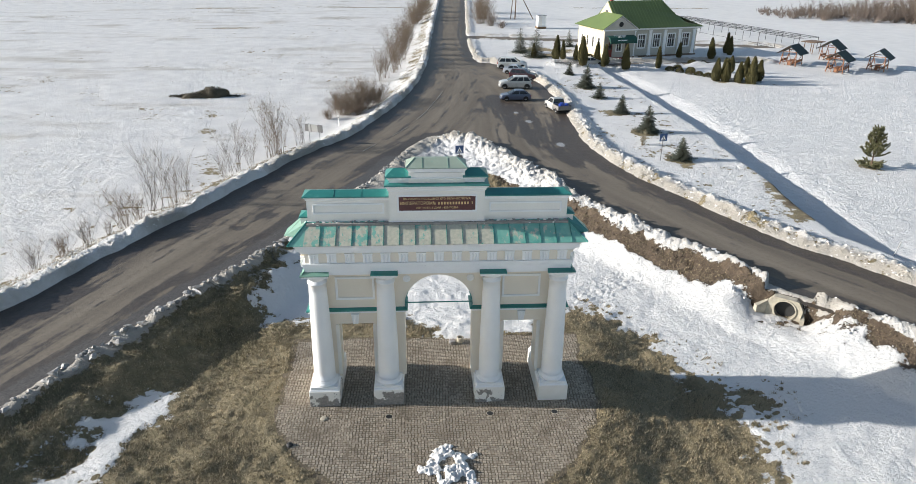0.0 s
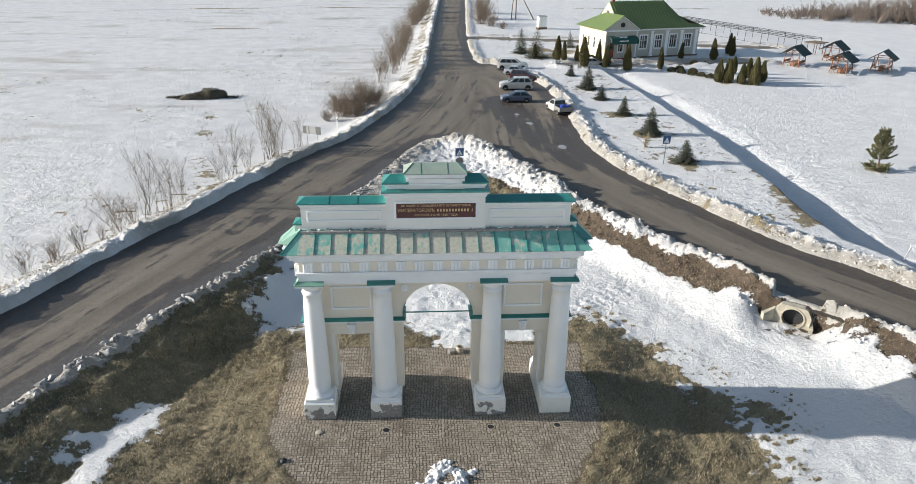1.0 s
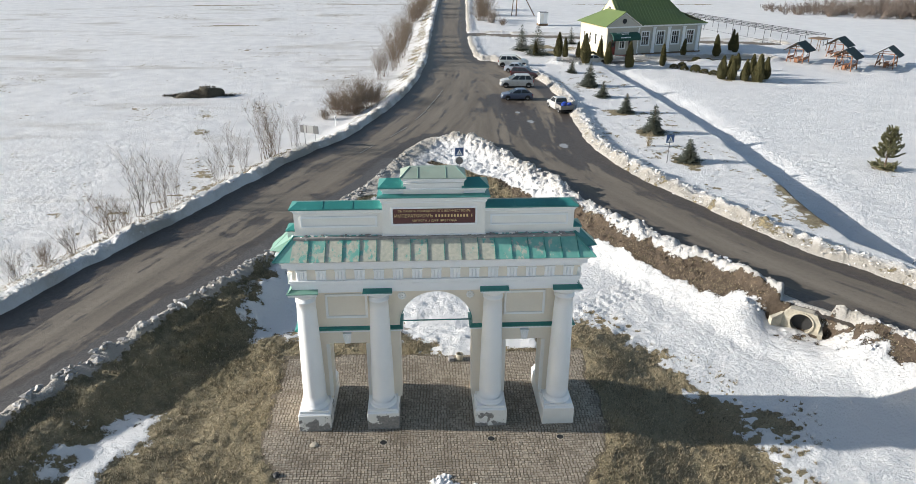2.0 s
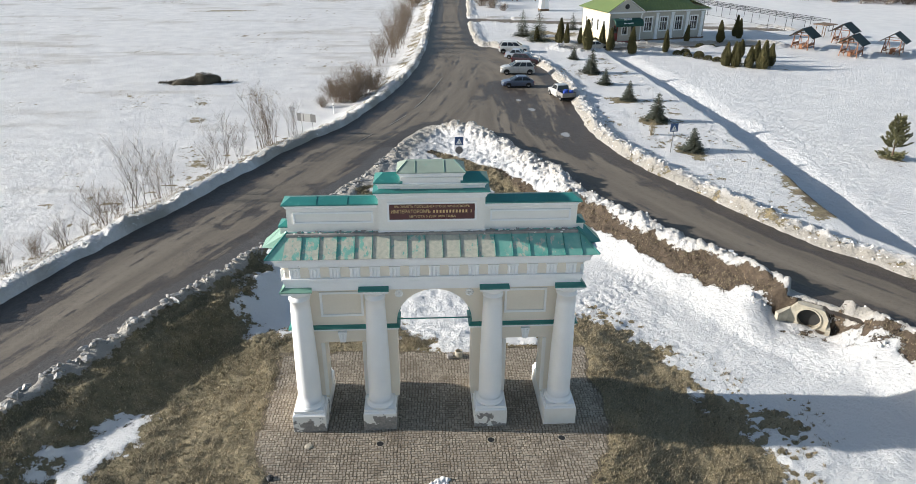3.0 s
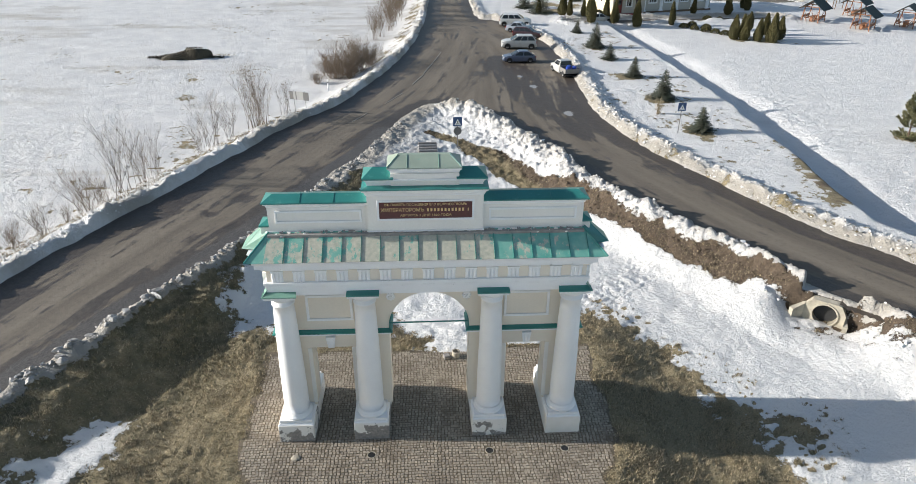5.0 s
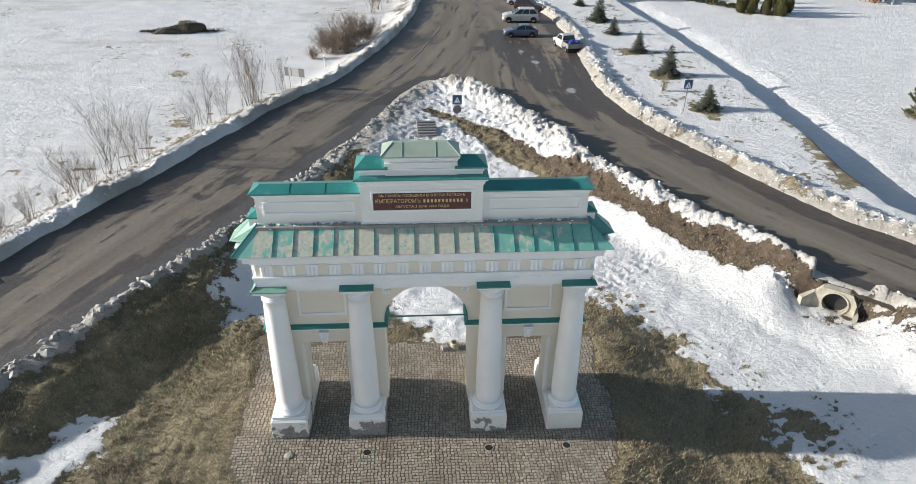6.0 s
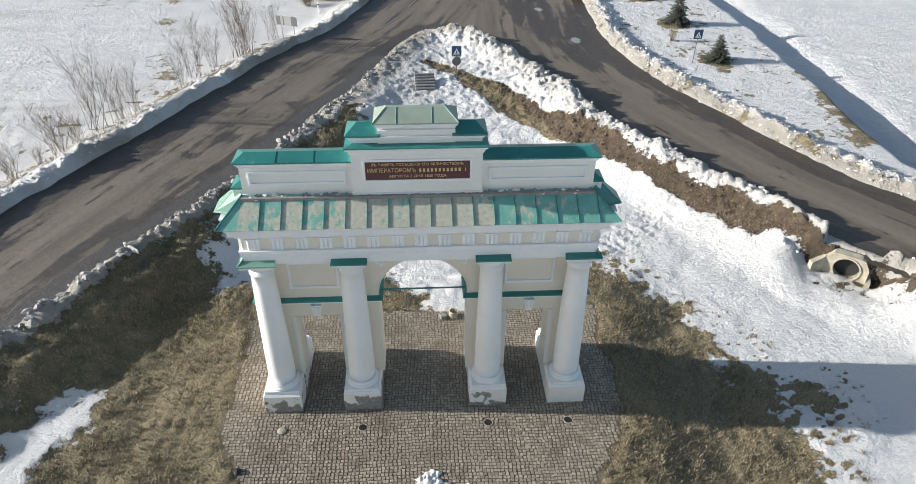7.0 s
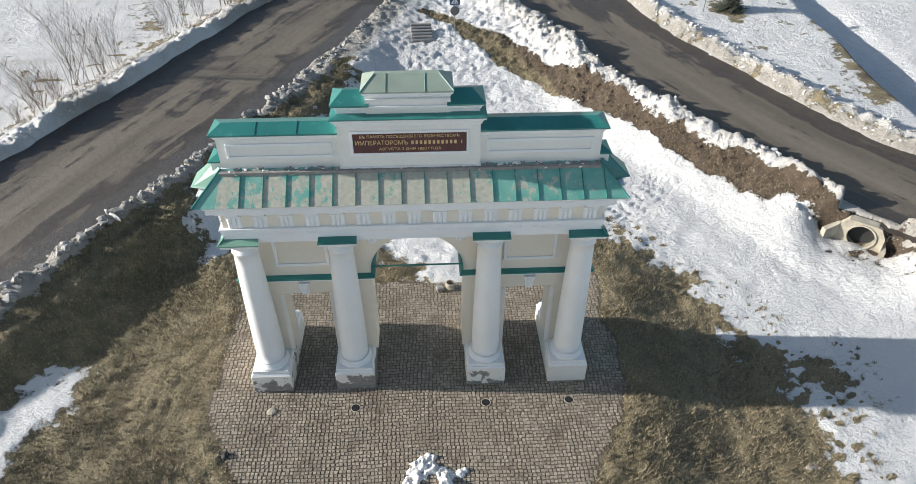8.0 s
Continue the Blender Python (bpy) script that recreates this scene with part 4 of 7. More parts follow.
def build_attic():
    dx = -0.06
    attic = part("attic", boxed((-2.1 + dx, -0.62, 9.0), (2.1 + dx, 0.52, 10.56)), M["cream_grey"], arch, "stepped attic with an inscribed plaque")
    bm = bmesh.new()
    cornice_band(bm, -2.1 + dx, 2.1 + dx, -0.62, 0.52, 10.52, 10.8, 0.15)
    cornice_band(bm, -2.1 + dx, 2.1 + dx, -0.62, 0.52, 8.98, 9.16, 0.04)
    part("attic_cornice", bm, M["white"], attic)
    bm = bmesh.new()
    loft(bm, [chamfer_ring(-2.28 + dx, 2.28 + dx, -0.8, 0.7, 10.8), chamfer_ring(-2.28 + dx, 2.28 + dx, -0.8, 0.7, 10.84), chamfer_ring(-2.02 + dx, 2.02 + dx, -0.5, 0.42, 10.89)])
    part("attic_flashing", bm, M["teal"], attic)
    # middle step
    bm = bmesh.new()
    box(bm, (-2.08 + dx, -0.5, 10.81), (2.08 + dx, 0.44, 10.99))
    cornice_band(bm, -2.08 + dx, 2.08 + dx, -0.5, 0.44, 10.96, 11.14, 0.1)
    part("middle_step", bm, M["white"], attic)
    for s in (-1, 1):
        bm = bmesh.new()
        a, b = sorted((s * 1.12 + dx, s * 2.24 + dx))
        hip(bm, a, b, -0.62, 0.56, 11.18, -0.03, 11.41, 0.36 if s < 0 else 0.0, 0.0 if s < 0 else 0.36)
        part("step_roof", bm, M["teal"], attic)
    # top block
    bm = bmesh.new()
    box(bm, (-1.2 + dx, -0.36, 11.01), (1.2 + dx, 0.6, 11.39))
    part("top_block", bm, M["cream_grey"], attic)
    bm = bmesh.new()
    box(bm, (-1.22 + dx, -0.54, 10.81), (1.22 + dx, -0.3, 11.33))
    part("top_front", bm, M["cream_grey"], attic)
    bm = bmesh.new()
    cornice_band(bm, -1.2 + dx, 1.2 + dx, -0.44, 0.6, 11.31, 11.51, 0.1)
    part("top_cornice", bm, M["white"], attic)
    bm = bmesh.new()
    x0, x1, y0, y1 = -1.35 + dx, 1.32 + dx, -0.42, 0.74
    loft(bm, [chamfer_ring(x0, x1, y0 - 0.12, y1, 11.51), chamfer_ring(x0, x1, y0 - 0.12, y1, 11.55), chamfer_ring(x0 + 0.4, x1 - 0.4, 0.12, 0.3, 11.81)])
    top = part("top_roof", bm, M["teal_top"], attic, "dull pale-green metal hip")
    for x in (-0.62, 0.5):
        bm = bmesh.new()
        rod(bm, (x + dx, y0 - 0.12, 11.56), (x + dx, 0.12, 11.82), 0.01, 0.01, 5)
        part("seam", bm, M["teal_dull_lit"], top)
    for s in (-1, 1):
        bm = bmesh.new()
        c = x0 if s < 0 else x1
        rod(bm, (c, y0 - 0.12, 11.56), (c - s * 0.4, 0.12, 11.82), 0.014, 0.014, 5)
        part("hip_cap", bm, M["teal"] if s > 0 else M["teal_dull_lit"], top)
    # wings with sunk panels
    for s in (-1, 1):
        a, b = sorted((s * 2.1 + dx, s * 5.76))
        wing = part("attic_wing", boxed((a, -0.47, 9.0), (b, 0.32, 10.15)), M["cream_grey"], attic)
        bm = bmesh.new()
        cornice_band(bm, a, b, -0.47, 0.32, 10.08, 10.25, 0.1)
        cornice_band(bm, a, b, -0.47, 0.32, 8.98, 9.12, 0.04)
        part("wing_cornice", bm, M["white"], wing)
        bm = bmesh.new()
        w = 0.075
        p, q = sorted((s * 2.32 + dx, s * 5.5))
        box(bm, (p, -0.53, 9.46), (q, -0.46, 9.46 + w), 0.008)
        box(bm, (p, -0.53, 9.95 - w), (q, -0.46, 9.95), 0.008)
        box(bm, (p, -0.53, 9.46 + w), (p + w, -0.46, 9.95 - w), 0.008)
        box(bm, (q - w, -0.53, 9.46 + w), (q, -0.46, 9.95 - w), 0.008)
        part("wing_panel", bm, M["white"], wing)
        bm = bmesh.new()
        hip(bm, a - (0.16 if s < 0 else 0), b + (0.16 if s > 0 else 0), -0.6, 0.42, 10.3, -0.08, 10.45, 0.32 if s < 0 else 0.0, 0.32 if s > 0 else 0.0)
        wr = part("wing_roof", bm, M["teal"], wing)
        for k in (1, 2):
            x = a + (b - a) * k / 3
            bm = bmesh.new()
            rod(bm, (x, -0.61, 10.31), (x, -0.08, 10.46), 0.008, 0.008, 5)
            part("seam", bm, M["teal"], wr)
    build_plaque(attic)


def build_plaque(attic):
    x0, x1, z0, z1 = -1.73, 1.63, 9.64, 10.29
    bm = bmesh.new()
    w = 0.08
    box(bm, (x0 - w, -0.66, z0 - w), (x1 + w, -0.6, z0), 0.008)
    box(bm, (x0 - w, -0.66, z1), (x1 + w, -0.6, z1 + w), 0.008)
    box(bm, (x0 - w, -0.66, z0), (x0, -0.6, z1), 0.008)
    box(bm, (x1, -0.66, z0), (x1 + w, -0.6, z1), 0.008)
    part("plaque_border", bm, M["white"], attic)
    plaque = part("plaque", boxed((x0, -0.645, z0), (x1, -0.6, z1)), M["plaque"], attic, "dark red inscribed plaque with gilt lettering")
    cx = (x0 + x1) / 2

    def solid(text, size):
        cu = bpy.data.curves.new("letter", "FONT")
        cu.body, cu.size, cu.extrude = text, size, 0.006
        cu.align_y = "CENTER"
        tmp = new("letter", cu)
        bpy.context.view_layer.update()
        me = bpy.data.meshes.new_from_object(tmp.evaluated_get(bpy.context.evaluated_depsgraph_get()))
        bpy.data.objects.remove(tmp)
        ext = [v.co.x for v in me.vertices]
        return me, max(ext, default=0.0), min(ext, default=0.0)

    def line(text, x, z, size, width, left=False):
        """Letters one by one, spaced as the font sets them, drawn out to the width given."""
        _, far, near = solid(text, size)
        k = width / (far - near)
        start = x if left else x - width / 2
        cache = {}
        for i, ch in enumerate(text):
            if ch == " ":
                continue
            if ch not in cache:
                cache[ch] = solid(ch, size)
                cache[ch][0].materials.append(M["gold"])
            me, own, _ = cache[ch]
            at = solid(text[: i + 1], size)[1] - own
            ob = new("letter", me)
            ob.parent = plaque
            ob.matrix_basis = pose(start + k * (at - near), -0.652, z, 90, 0, 0) @ Matrix.Diagonal((k, 1, 1, 1))

    line("ВЪ ПАМЯТЬ ПОСѢЩЕНІЯ ЕГО ВЕЛИЧЕСТВОМЪ", cx, 10.185, 0.125, 2.95)
    line("ИМПЕРАТОРОМЪ", x0 + 0.07, 9.975, 0.2, 1.55, True)
    line("АВГУСТА 3 ДНЯ 1820 ГОДА", cx, 9.765, 0.12, 1.85)
    for a, w in [(x0 + 1.72 + 1.4 * k / 11, 0.07) for k in range(11)] + [(x0 + 3.2, 0.03)]:
        part("lettering_bar", boxed((a, -0.652, 9.915), (a + w, -0.64, 10.035)), M["gold"], plaque)


build_plinths()
build_columns()
build_wall()
build_imposts()
build_entablature()
build_roof()
build_attic()

# ---------------------------------------------------------------- plants
def twig_tree(bm, rng, height, stems, spread, side, thick=0.022, lean=(0, 0)):
    """Bare stems from one foot, each with thinner shoots."""
    for _ in range(stems):
        t = rng.uniform(0, 2 * math.pi)
        out = spread * rng.uniform(0.15, 1.0)
        h = height * rng.uniform(0.6, 1.0)
        foot = Vector((rng.gauss(0, 0.16 * spread), rng.gauss(0, 0.16 * spread), -0.1))
        h *= 1.0 - 0.35 * (out / spread) ** 2 if stems > 40 else 1.0
        p, last = foot, None
        pts = [foot]
        for k in range(1, 5):
            u = k / 4
            pts.append(foot + Vector((math.cos(t) * out * u**1.2 + rng.gauss(0, 0.05) + lean[0] * u, math.sin(t) * out * u**1.2 + rng.gauss(0, 0.05) + lean[1] * u, h * u)))
        for k in range(4):
            rod(bm, pts[k], pts[k + 1], thick * (1 - 0.22 * k), thick * (1 - 0.22 * (k + 1)), 3)
        for _ in range(side):
            k = rng.randint(1, 3)
            a = pts[k].lerp(pts[k + 1] if k < 4 else pts[k], rng.random())
            r = rng.uniform(0, 2 * math.pi)
            ln = h * rng.uniform(0.12, 0.34)
            b = a + Vector((math.cos(r) * ln * 0.55, math.sin(r) * ln * 0.55, ln * 0.85))
            rod(bm, a, b, thick * 0.4, thick * 0.14, 3)
            for _ in range(2):
                c = a.lerp(b, rng.uniform(0.3, 0.8))
                r2 = rng.uniform(0, 2 * math.pi)
                rod(bm, c, c + Vector((math.cos(r2) * ln * 0.22, math.sin(r2) * ln * 0.22, ln * 0.4)), thick * 0.22, thick * 0.1, 3)


def make_shrub(seed, height, stems, spread, side, material, thick=0.022):
    rng = random.Random(seed)
    ob = thing("shrub")
    bm = bmesh.new()
    twig_tree(bm, rng, height, stems, spread, side, thick)
    part("crown", bm, material, ob)
    return ob


def flake(bm, c, d, n, ln, w):
    """One small pointed leaf blade from c along d."""
    s = d.cross(n)
    if s.length < 1e-4:
        s = d.orthogonal()
    s = s.normalized() * w
    bm.faces.new([bm.verts.new(c - s), bm.verts.new(c + s), bm.verts.new(c + d * ln)])


def make_spruce(seed, height=3.0, radius=0.95):
    rng = random.Random(seed)
    ob = thing("spruce_tree")
    bm = bmesh.new()
    lathe(bm, [(0.07, -0.15), (0.06, 0.2), (0.03, height * 0.7), (0.008, height * 0.98)], 7)
    part("trunk", bm, M["bark"], ob)
    bm = bmesh.new()
    z = 0.06
    while z < height * 0.97:
        u = z / height
        reach = radius * 1.12 * (1 - u) ** 0.8 * rng.uniform(0.85, 1.1) + 0.05
        n = max(5, int(13 * (1 - u)) + 3)
        t0 = rng.uniform(0, 6.28)
        for k in range(n):
            t = t0 + 2 * math.pi * k / n + rng.gauss(0, 0.15)
            ln = reach * rng.uniform(0.72, 1.12)
            a = Vector((0, 0, z))
            b = Vector((math.cos(t) * ln, math.sin(t) * ln, z - 0.1 * ln + (0.25 * ln if u > 0.6 else 0.12 * ln)))
            rod(bm, a, b, 0.012, 0.004, 3)
            m = int(9 + ln * 30)
            for j in range(m):
                f = (j + rng.random()) / m
                c = a.lerp(b, 0.15 + 0.85 * f)
                side = 1 if j % 2 else -1
                d = (b - a).normalized() * 0.8 + Vector((-math.sin(t), math.cos(t), 0)) * side * rng.uniform(0.5, 1.1) + Vector((0, 0, rng.uniform(-0.25, 0.35)))
                flake(bm, c, d.normalized(), Vector((0, 0, 1)), rng.uniform(0.13, 0.26) * (0.7 + 0.5 * (1 - u)), 0.055)
        z += height * rng.uniform(0.035, 0.055)
    for _ in range(46):
        t, ln = rng.uniform(0, 6.28), radius * rng.uniform(1.1, 1.75)
        a, b = Vector((0, 0, 0.12)), Vector((math.cos(t) * ln, math.sin(t) * ln, rng.uniform(0.06, 0.3)))
        rod(bm, a, b, 0.012, 0.004, 3)
        for j in range(34):
            c = a.lerp(b, rng.uniform(0.35, 1.0))
            d = (b - a).normalized() + Vector((rng.gauss(0, 0.7), rng.gauss(0, 0.7), rng.uniform(-0.1, 0.5)))
            flake(bm, c, d.normalized(), Vector((0, 0, 1)), rng.uniform(0.12, 0.24), 0.05)
    for _ in range(14):
        flake(bm, Vector((0, 0, height * rng.uniform(0.88, 0.99))), Vector((rng.gauss(0, 0.4), rng.gauss(0, 0.4), 1)).normalized(), Vector((1, 0, 0)), 0.16, 0.02)
    part("crown", bm, M["spruce"], ob)
    return ob


def make_thuja(seed, height=3.5, radius=0.6):
    rng = random.Random(seed)
    ob = thing("thuja_tree")
    bm = bmesh.new()
    lathe(bm, [(0.08, -0.15), (0.07, 0.3), (0.03, height * 0.8)], 6)
    part("trunk", bm, M["bark"], ob)
    bm = bmesh.new()
    lob = [(rng.uniform(0, 6.28), rng.uniform(0.7, 1.4)) for _ in range(3)]
    for _ in range(3000):
        u = rng.random() ** 1.15
        t = rng.uniform(0, 2 * math.pi)
        prof = (min(1, 0.62 + 2.2 * u) if u < 0.2 else 1.06) * (1 - max(0, u - 0.18) / 0.82) ** 0.72 if u > 0.18 else 0.66 + 1.7 * u
        wob = 1 + 0.16 * math.sin(3 * t + lob[0][0] + 5 * u) + 0.1 * math.sin(7 * u * lob[1][1] + 2 * t + lob[1][0])
        r = radius * prof * wob * rng.uniform(0.8, 1.03)
        c = Vector((math.cos(t) * r, math.sin(t) * r, 0.05 + u * height * 0.95))
        d = Vector((math.cos(t) * 0.45 + rng.gauss(0, 0.2), math.sin(t) * 0.45 + rng.gauss(0, 0.2), 1)).normalized()
        nrm = Vector((math.cos(t + rng.gauss(0, 0.8)), math.sin(t + rng.gauss(0, 0.8)), 0))
        flake(bm, c, d, nrm, rng.uniform(0.14, 0.28), rng.uniform(0.035, 0.07))
    lathe(bm, [(radius * 0.5, 0.05), (radius * 0.78, height * 0.2), (radius * 0.62, height * 0.45), (radius * 0.32, height * 0.75), (0.03, height * 0.95)], 8)
    part("crown", bm, M["thuja"], ob)
    return ob


def make_pine(seed, height=4.6):
    """An open pine: a low mat of branches, a gap, then whorls of upturned limbs."""
    rng = random.Random(seed)
    ob = thing("pine_tree")
    bm = bmesh.new()
    lathe(bm, [(0.11, -0.15), (0.085, 0.5), (0.05, height * 0.6), (0.012, height)], 8)
    part("trunk", bm, M["bark"], ob)
    bm = bmesh.new()

    def limb(a, t, ln, rise):
        b = a + Vector((math.cos(t) * ln, math.sin(t) * ln, ln * rise))
        mid = a.lerp(b, 0.55) - Vector((0, 0, 0.1 * ln))
        rod(bm, a, mid, 0.022, 0.014, 4)
        rod(bm, mid, b, 0.014, 0.007, 4)
        shoots = [(b, (b - mid).normalized())]
        for k in range(int(4 + 6 * ln)):
            f = rng.uniform(0.25, 0.98)
            c = a.lerp(mid, f / 0.55) if f < 0.55 else mid.lerp(b, (f - 0.55) / 0.45)
            turn = t + rng.choice((-1, 1)) * rng.uniform(0.4, 1.0)
            d = Vector((math.cos(turn), math.sin(turn), rise + rng.uniform(0.1, 0.6))).normalized()
            e = c + d * rng.uniform(0.16, 0.34)
            rod(bm, c, e, 0.007, 0.004, 3)
            shoots.append((e, d))
        for e, d in shoots:
            for _ in range(40):
                q = (d + Vector((rng.gauss(0, 0.5), rng.gauss(0, 0.5), rng.gauss(0.1, 0.45)))).normalized()
                flake(bm, e - d * rng.uniform(0, 0.26), q, d, rng.uniform(0.12, 0.22), 0.026)

    for _ in range(26):
        limb(Vector((0, 0, rng.uniform(0.1, 0.45))), rng.uniform(0, 6.28), rng.uniform(0.9, 1.6), rng.uniform(-0.05, 0.25))
    z = 1.15
    while z < height * 0.97:
        u = (z - 1.15) / (height - 1.15)
        reach = 1.45 * (1 - u) ** 0.85 + 0.12
        t0 = rng.uniform(0, 6.28)
        n = 9 if u < 0.7 else 6
        for k in range(n):
            limb(Vector((0, 0, z)), t0 + 6.28 * k / n + rng.gauss(0, 0.2), reach * rng.uniform(0.7, 1.1), rng.uniform(0.35, 0.7) + 0.8 * u)
        z += height * rng.uniform(0.062, 0.082)
    part("crown", bm, M["pine"], ob)
    return ob


def drop_in(proto, label, category, group, spots, seed=1, lift=0.0):
    """Copies of a thing on the ground, at (x, y, scale)."""
    rng = random.Random(seed)
    for i, (x, y, s) in enumerate(spots):
        m = pose(x, y, gz(x, y) + lift, rng.uniform(-2.5, 2.5), rng.uniform(-2.5, 2.5), rng.uniform(0, 360)) @ Matrix.Diagonal((s, s, s, 1))
        ob = proto[i % len(proto)]
        if i < len(proto):
            ob.matrix_basis = m
            got = ob
        else:
            got = copy_thing(ob, m)
            got.scale = (s, s, s)
        tagged(got, label, category, group)


drop_in([make_spruce(11, 3.1, 1.12), make_spruce(12, 3.1, 1.0), make_spruce(13, 3.1, 1.2)], "young blue-green spruce standing in the snow", "spruce", "young spruces by the car park",
        [(23.3, 106.8, 0.62), (23.6, 96.6, 1.08), (23.8, 89.4, 0.68), (24.4, 80.7, 0.76), (24.7, 71.2, 1.0), (24.9, 61.0, 0.74)], 2)
drop_in([make_spruce(14, 5.0, 1.5), make_spruce(15, 5.0, 1.7)], "tall dark spruce beside the side road", "spruce", "tall spruces", [(18.6, 129.4, 0.95), (20.5, 123.6, 1.08), (29.6, 137.0, 0.66)], 3)
drop_in([make_thuja(21), make_thuja(22), make_thuja(23, 3.5, 0.5)], "narrow olive-green columnar thuja", "thuja", "thujas before the building",
        [(20.1, 123.0, 0.75), (23.9, 121.2, 1.2), (24.8, 119.4, 0.95), (27.0, 118.9, 0.76), (27.0, 113.6, 1.36), (30.6, 118.0, 1.16), (31.2, 115.3, 1.06), (34.3, 113.3, 1.2), (40.2, 113.9, 1.03), (46.3, 121.0, 0.8),
         (52.2, 120.8, 1.07), (58.1, 128.0, 1.1), (57.9, 126.0, 1.0)], 4)
drop_in([make_thuja(24, 3.5, 0.78), make_thuja(25, 3.5, 0.7)], "broad olive-green columnar thuja in a clump", "thuja", "clump of thujas",
        [(46.5, 104.6, 1.02), (47.8, 104.0, 1.03), (51.7, 111.0, 0.8), (49.5, 103.1, 0.93), (52.9, 108.1, 0.92), (51.1, 102.2, 1.2), (53.3, 104.4, 0.97), (48.6, 106.3, 0.95), (50.4, 104.8, 0.8)], 5)
drop_in([make_pine(31)], "lone young pine standing in the snow field", "pine", "", [(44.8, 61.5, 0.88)], 6)

tall = [make_shrub(41, 5.4, 14, 2.3, 12, M["twig_grey"], 0.02), make_shrub(42, 5.4, 18, 1.5, 10, M["twig"], 0.019), make_shrub(43, 5.4, 13, 2.5, 13, M["twig_grey"], 0.02)]
drop_in(tall, "tall bare shrub with upright grey-brown shoots on the verge", "shrub", "bare shrubs along the road",
        [(-22.4, 51.6, 1.1), (-16.1, 66.7, 1.22), (-18.4, 61.8, 0.92), (-20.9, 54.4, 0.75), (-15.3, 67.6, 1.05), (-17.6, 64.2, 0.7), (-13.8, 71.6, 0.66), (-21.6, 53.3, 0.72), (-19.2, 60.2, 0.6)], 7)
slim = [make_shrub(51, 6.0, 20, 2.3, 26, M["twig"], 0.02), make_shrub(52, 6.0, 18, 2.0, 28, M["twig"], 0.02)]
drop_in(slim, "slender upright bare brown shrub on the snowy verge", "shrub", "upright shrubs along the road",
        [(-7.0, 108.6, 0.72), (-6.2, 111.0, 0.85), (-5.0, 115.5, 0.95), (-4.6, 119.0, 1.05), (-4.2, 124.0, 1.1), (-3.7, 129.0, 1.05), (-3.5, 136.0, 1.1), (-3.3, 143.0, 1.05), (-3.0, 151.0, 0.95), (-2.4, 158.0, 0.6), (-2.0, 180.0, 0.8)], 10)
low = [make_shrub(44, 2.4, 24, 1.5, 11, M["twig"], 0.014), make_shrub(45, 2.4, 20, 1.3, 12, M["twig_grey"], 0.014)]
drop_in(low, "low spreading bare shrub on the snowy verge", "shrub", "bare shrubs along the road",
        [(-23.9, 48.6, 1.35), (-27.0, 41.3, 0.95), (-25.9, 42.9, 0.8), (-24.9, 44.6, 1.0), (-23.2, 49.8, 1.0), (-28.3, 37.8, 0.7), (-30.4, 36.6, 0.75), (-24.2, 46.6, 0.6), (-26.4, 44.0, 0.55)], 8)
hedge = [make_shrub(46, 3.1, 90, 3.0, 16, M["twig"], 0.017), make_shrub(47, 3.1, 80, 2.6, 16, M["twig"], 0.017)]
drop_in(hedge, "dense tangle of bare brown shrubs along the road", "shrub", "thickets along the road",
        [(-10.6, 85.8, 0.95), (-9.2, 86.8, 1.3), (-7.8, 88.4, 1.35), (-8.6, 85.0, 0.7), (-6.2, 90.6, 0.9), (-12.2, 83.4, 0.5), (-11.4, 88.6, 0.8), (-7.2, 92.6, 0.6), (-1.4, 188, 1.5), (-0.7, 196, 1.7), (0.3, 212, 1.8), (1.2, 228, 1.6),
         (15.2, 178, 1.45), (17.4, 173, 1.1), (17.0, 190, 1.6), (17.6, 205, 1.8), (19.5, 168, 0.6)], 9)


def thicket():
    """Far bare wood, a stretch of it as one thing nobody could count."""
    rng = random.Random(77)
    bm = bmesh.new()
    spots = []
    for _ in range(560):
        u = rng.random() ** 0.8
        spots.append((u, 101 + 90 * u + rng.gauss(0, 2), 201 - 44 * min(u, 0.5) + rng.uniform(-9, 12)))
    low = land(np.array([q[1] for q in spots]), np.array([q[2] for q in spots]))[0]
    for (u, x, y), z in zip(spots, low):
        h = (1.0 + 6.6 * min(1, u * 2.6)) * rng.uniform(0.6, 1.1)
        for _ in range(9):
            t = rng.uniform(0, 6.28)
            a = Vector((x + rng.gauss(0, 0.4), y + rng.gauss(0, 0.4), z - 0.1))
            b = a + Vector((math.cos(t) * h * 0.5, math.sin(t) * h * 0.5, h * rng.uniform(0.45, 1)))
            rod(bm, a, b, 0.05, 0.02, 3)
            for _ in range(7):
                c = a.lerp(b, rng.uniform(0.15, 1.0))
                r = rng.uniform(0, 6.28)
                ln = h * rng.uniform(0.1, 0.25)
                rod(bm, c, c + Vector((math.cos(r) * ln * 0.7, math.sin(r) * ln * 0.7, ln * 0.7)), 0.045, 0.015, 3)
    ob = part("thicket", bm, M["twig_dark"], None, "dense brown leafless thicket at the edge of the field")
    tagged(ob, category="thicket", kind="stuff")


thicket()


M["heap"] = leaf_stuff("rotten_hay", (0.035, 0.03, 0.02), (0.11, 0.09, 0.055))


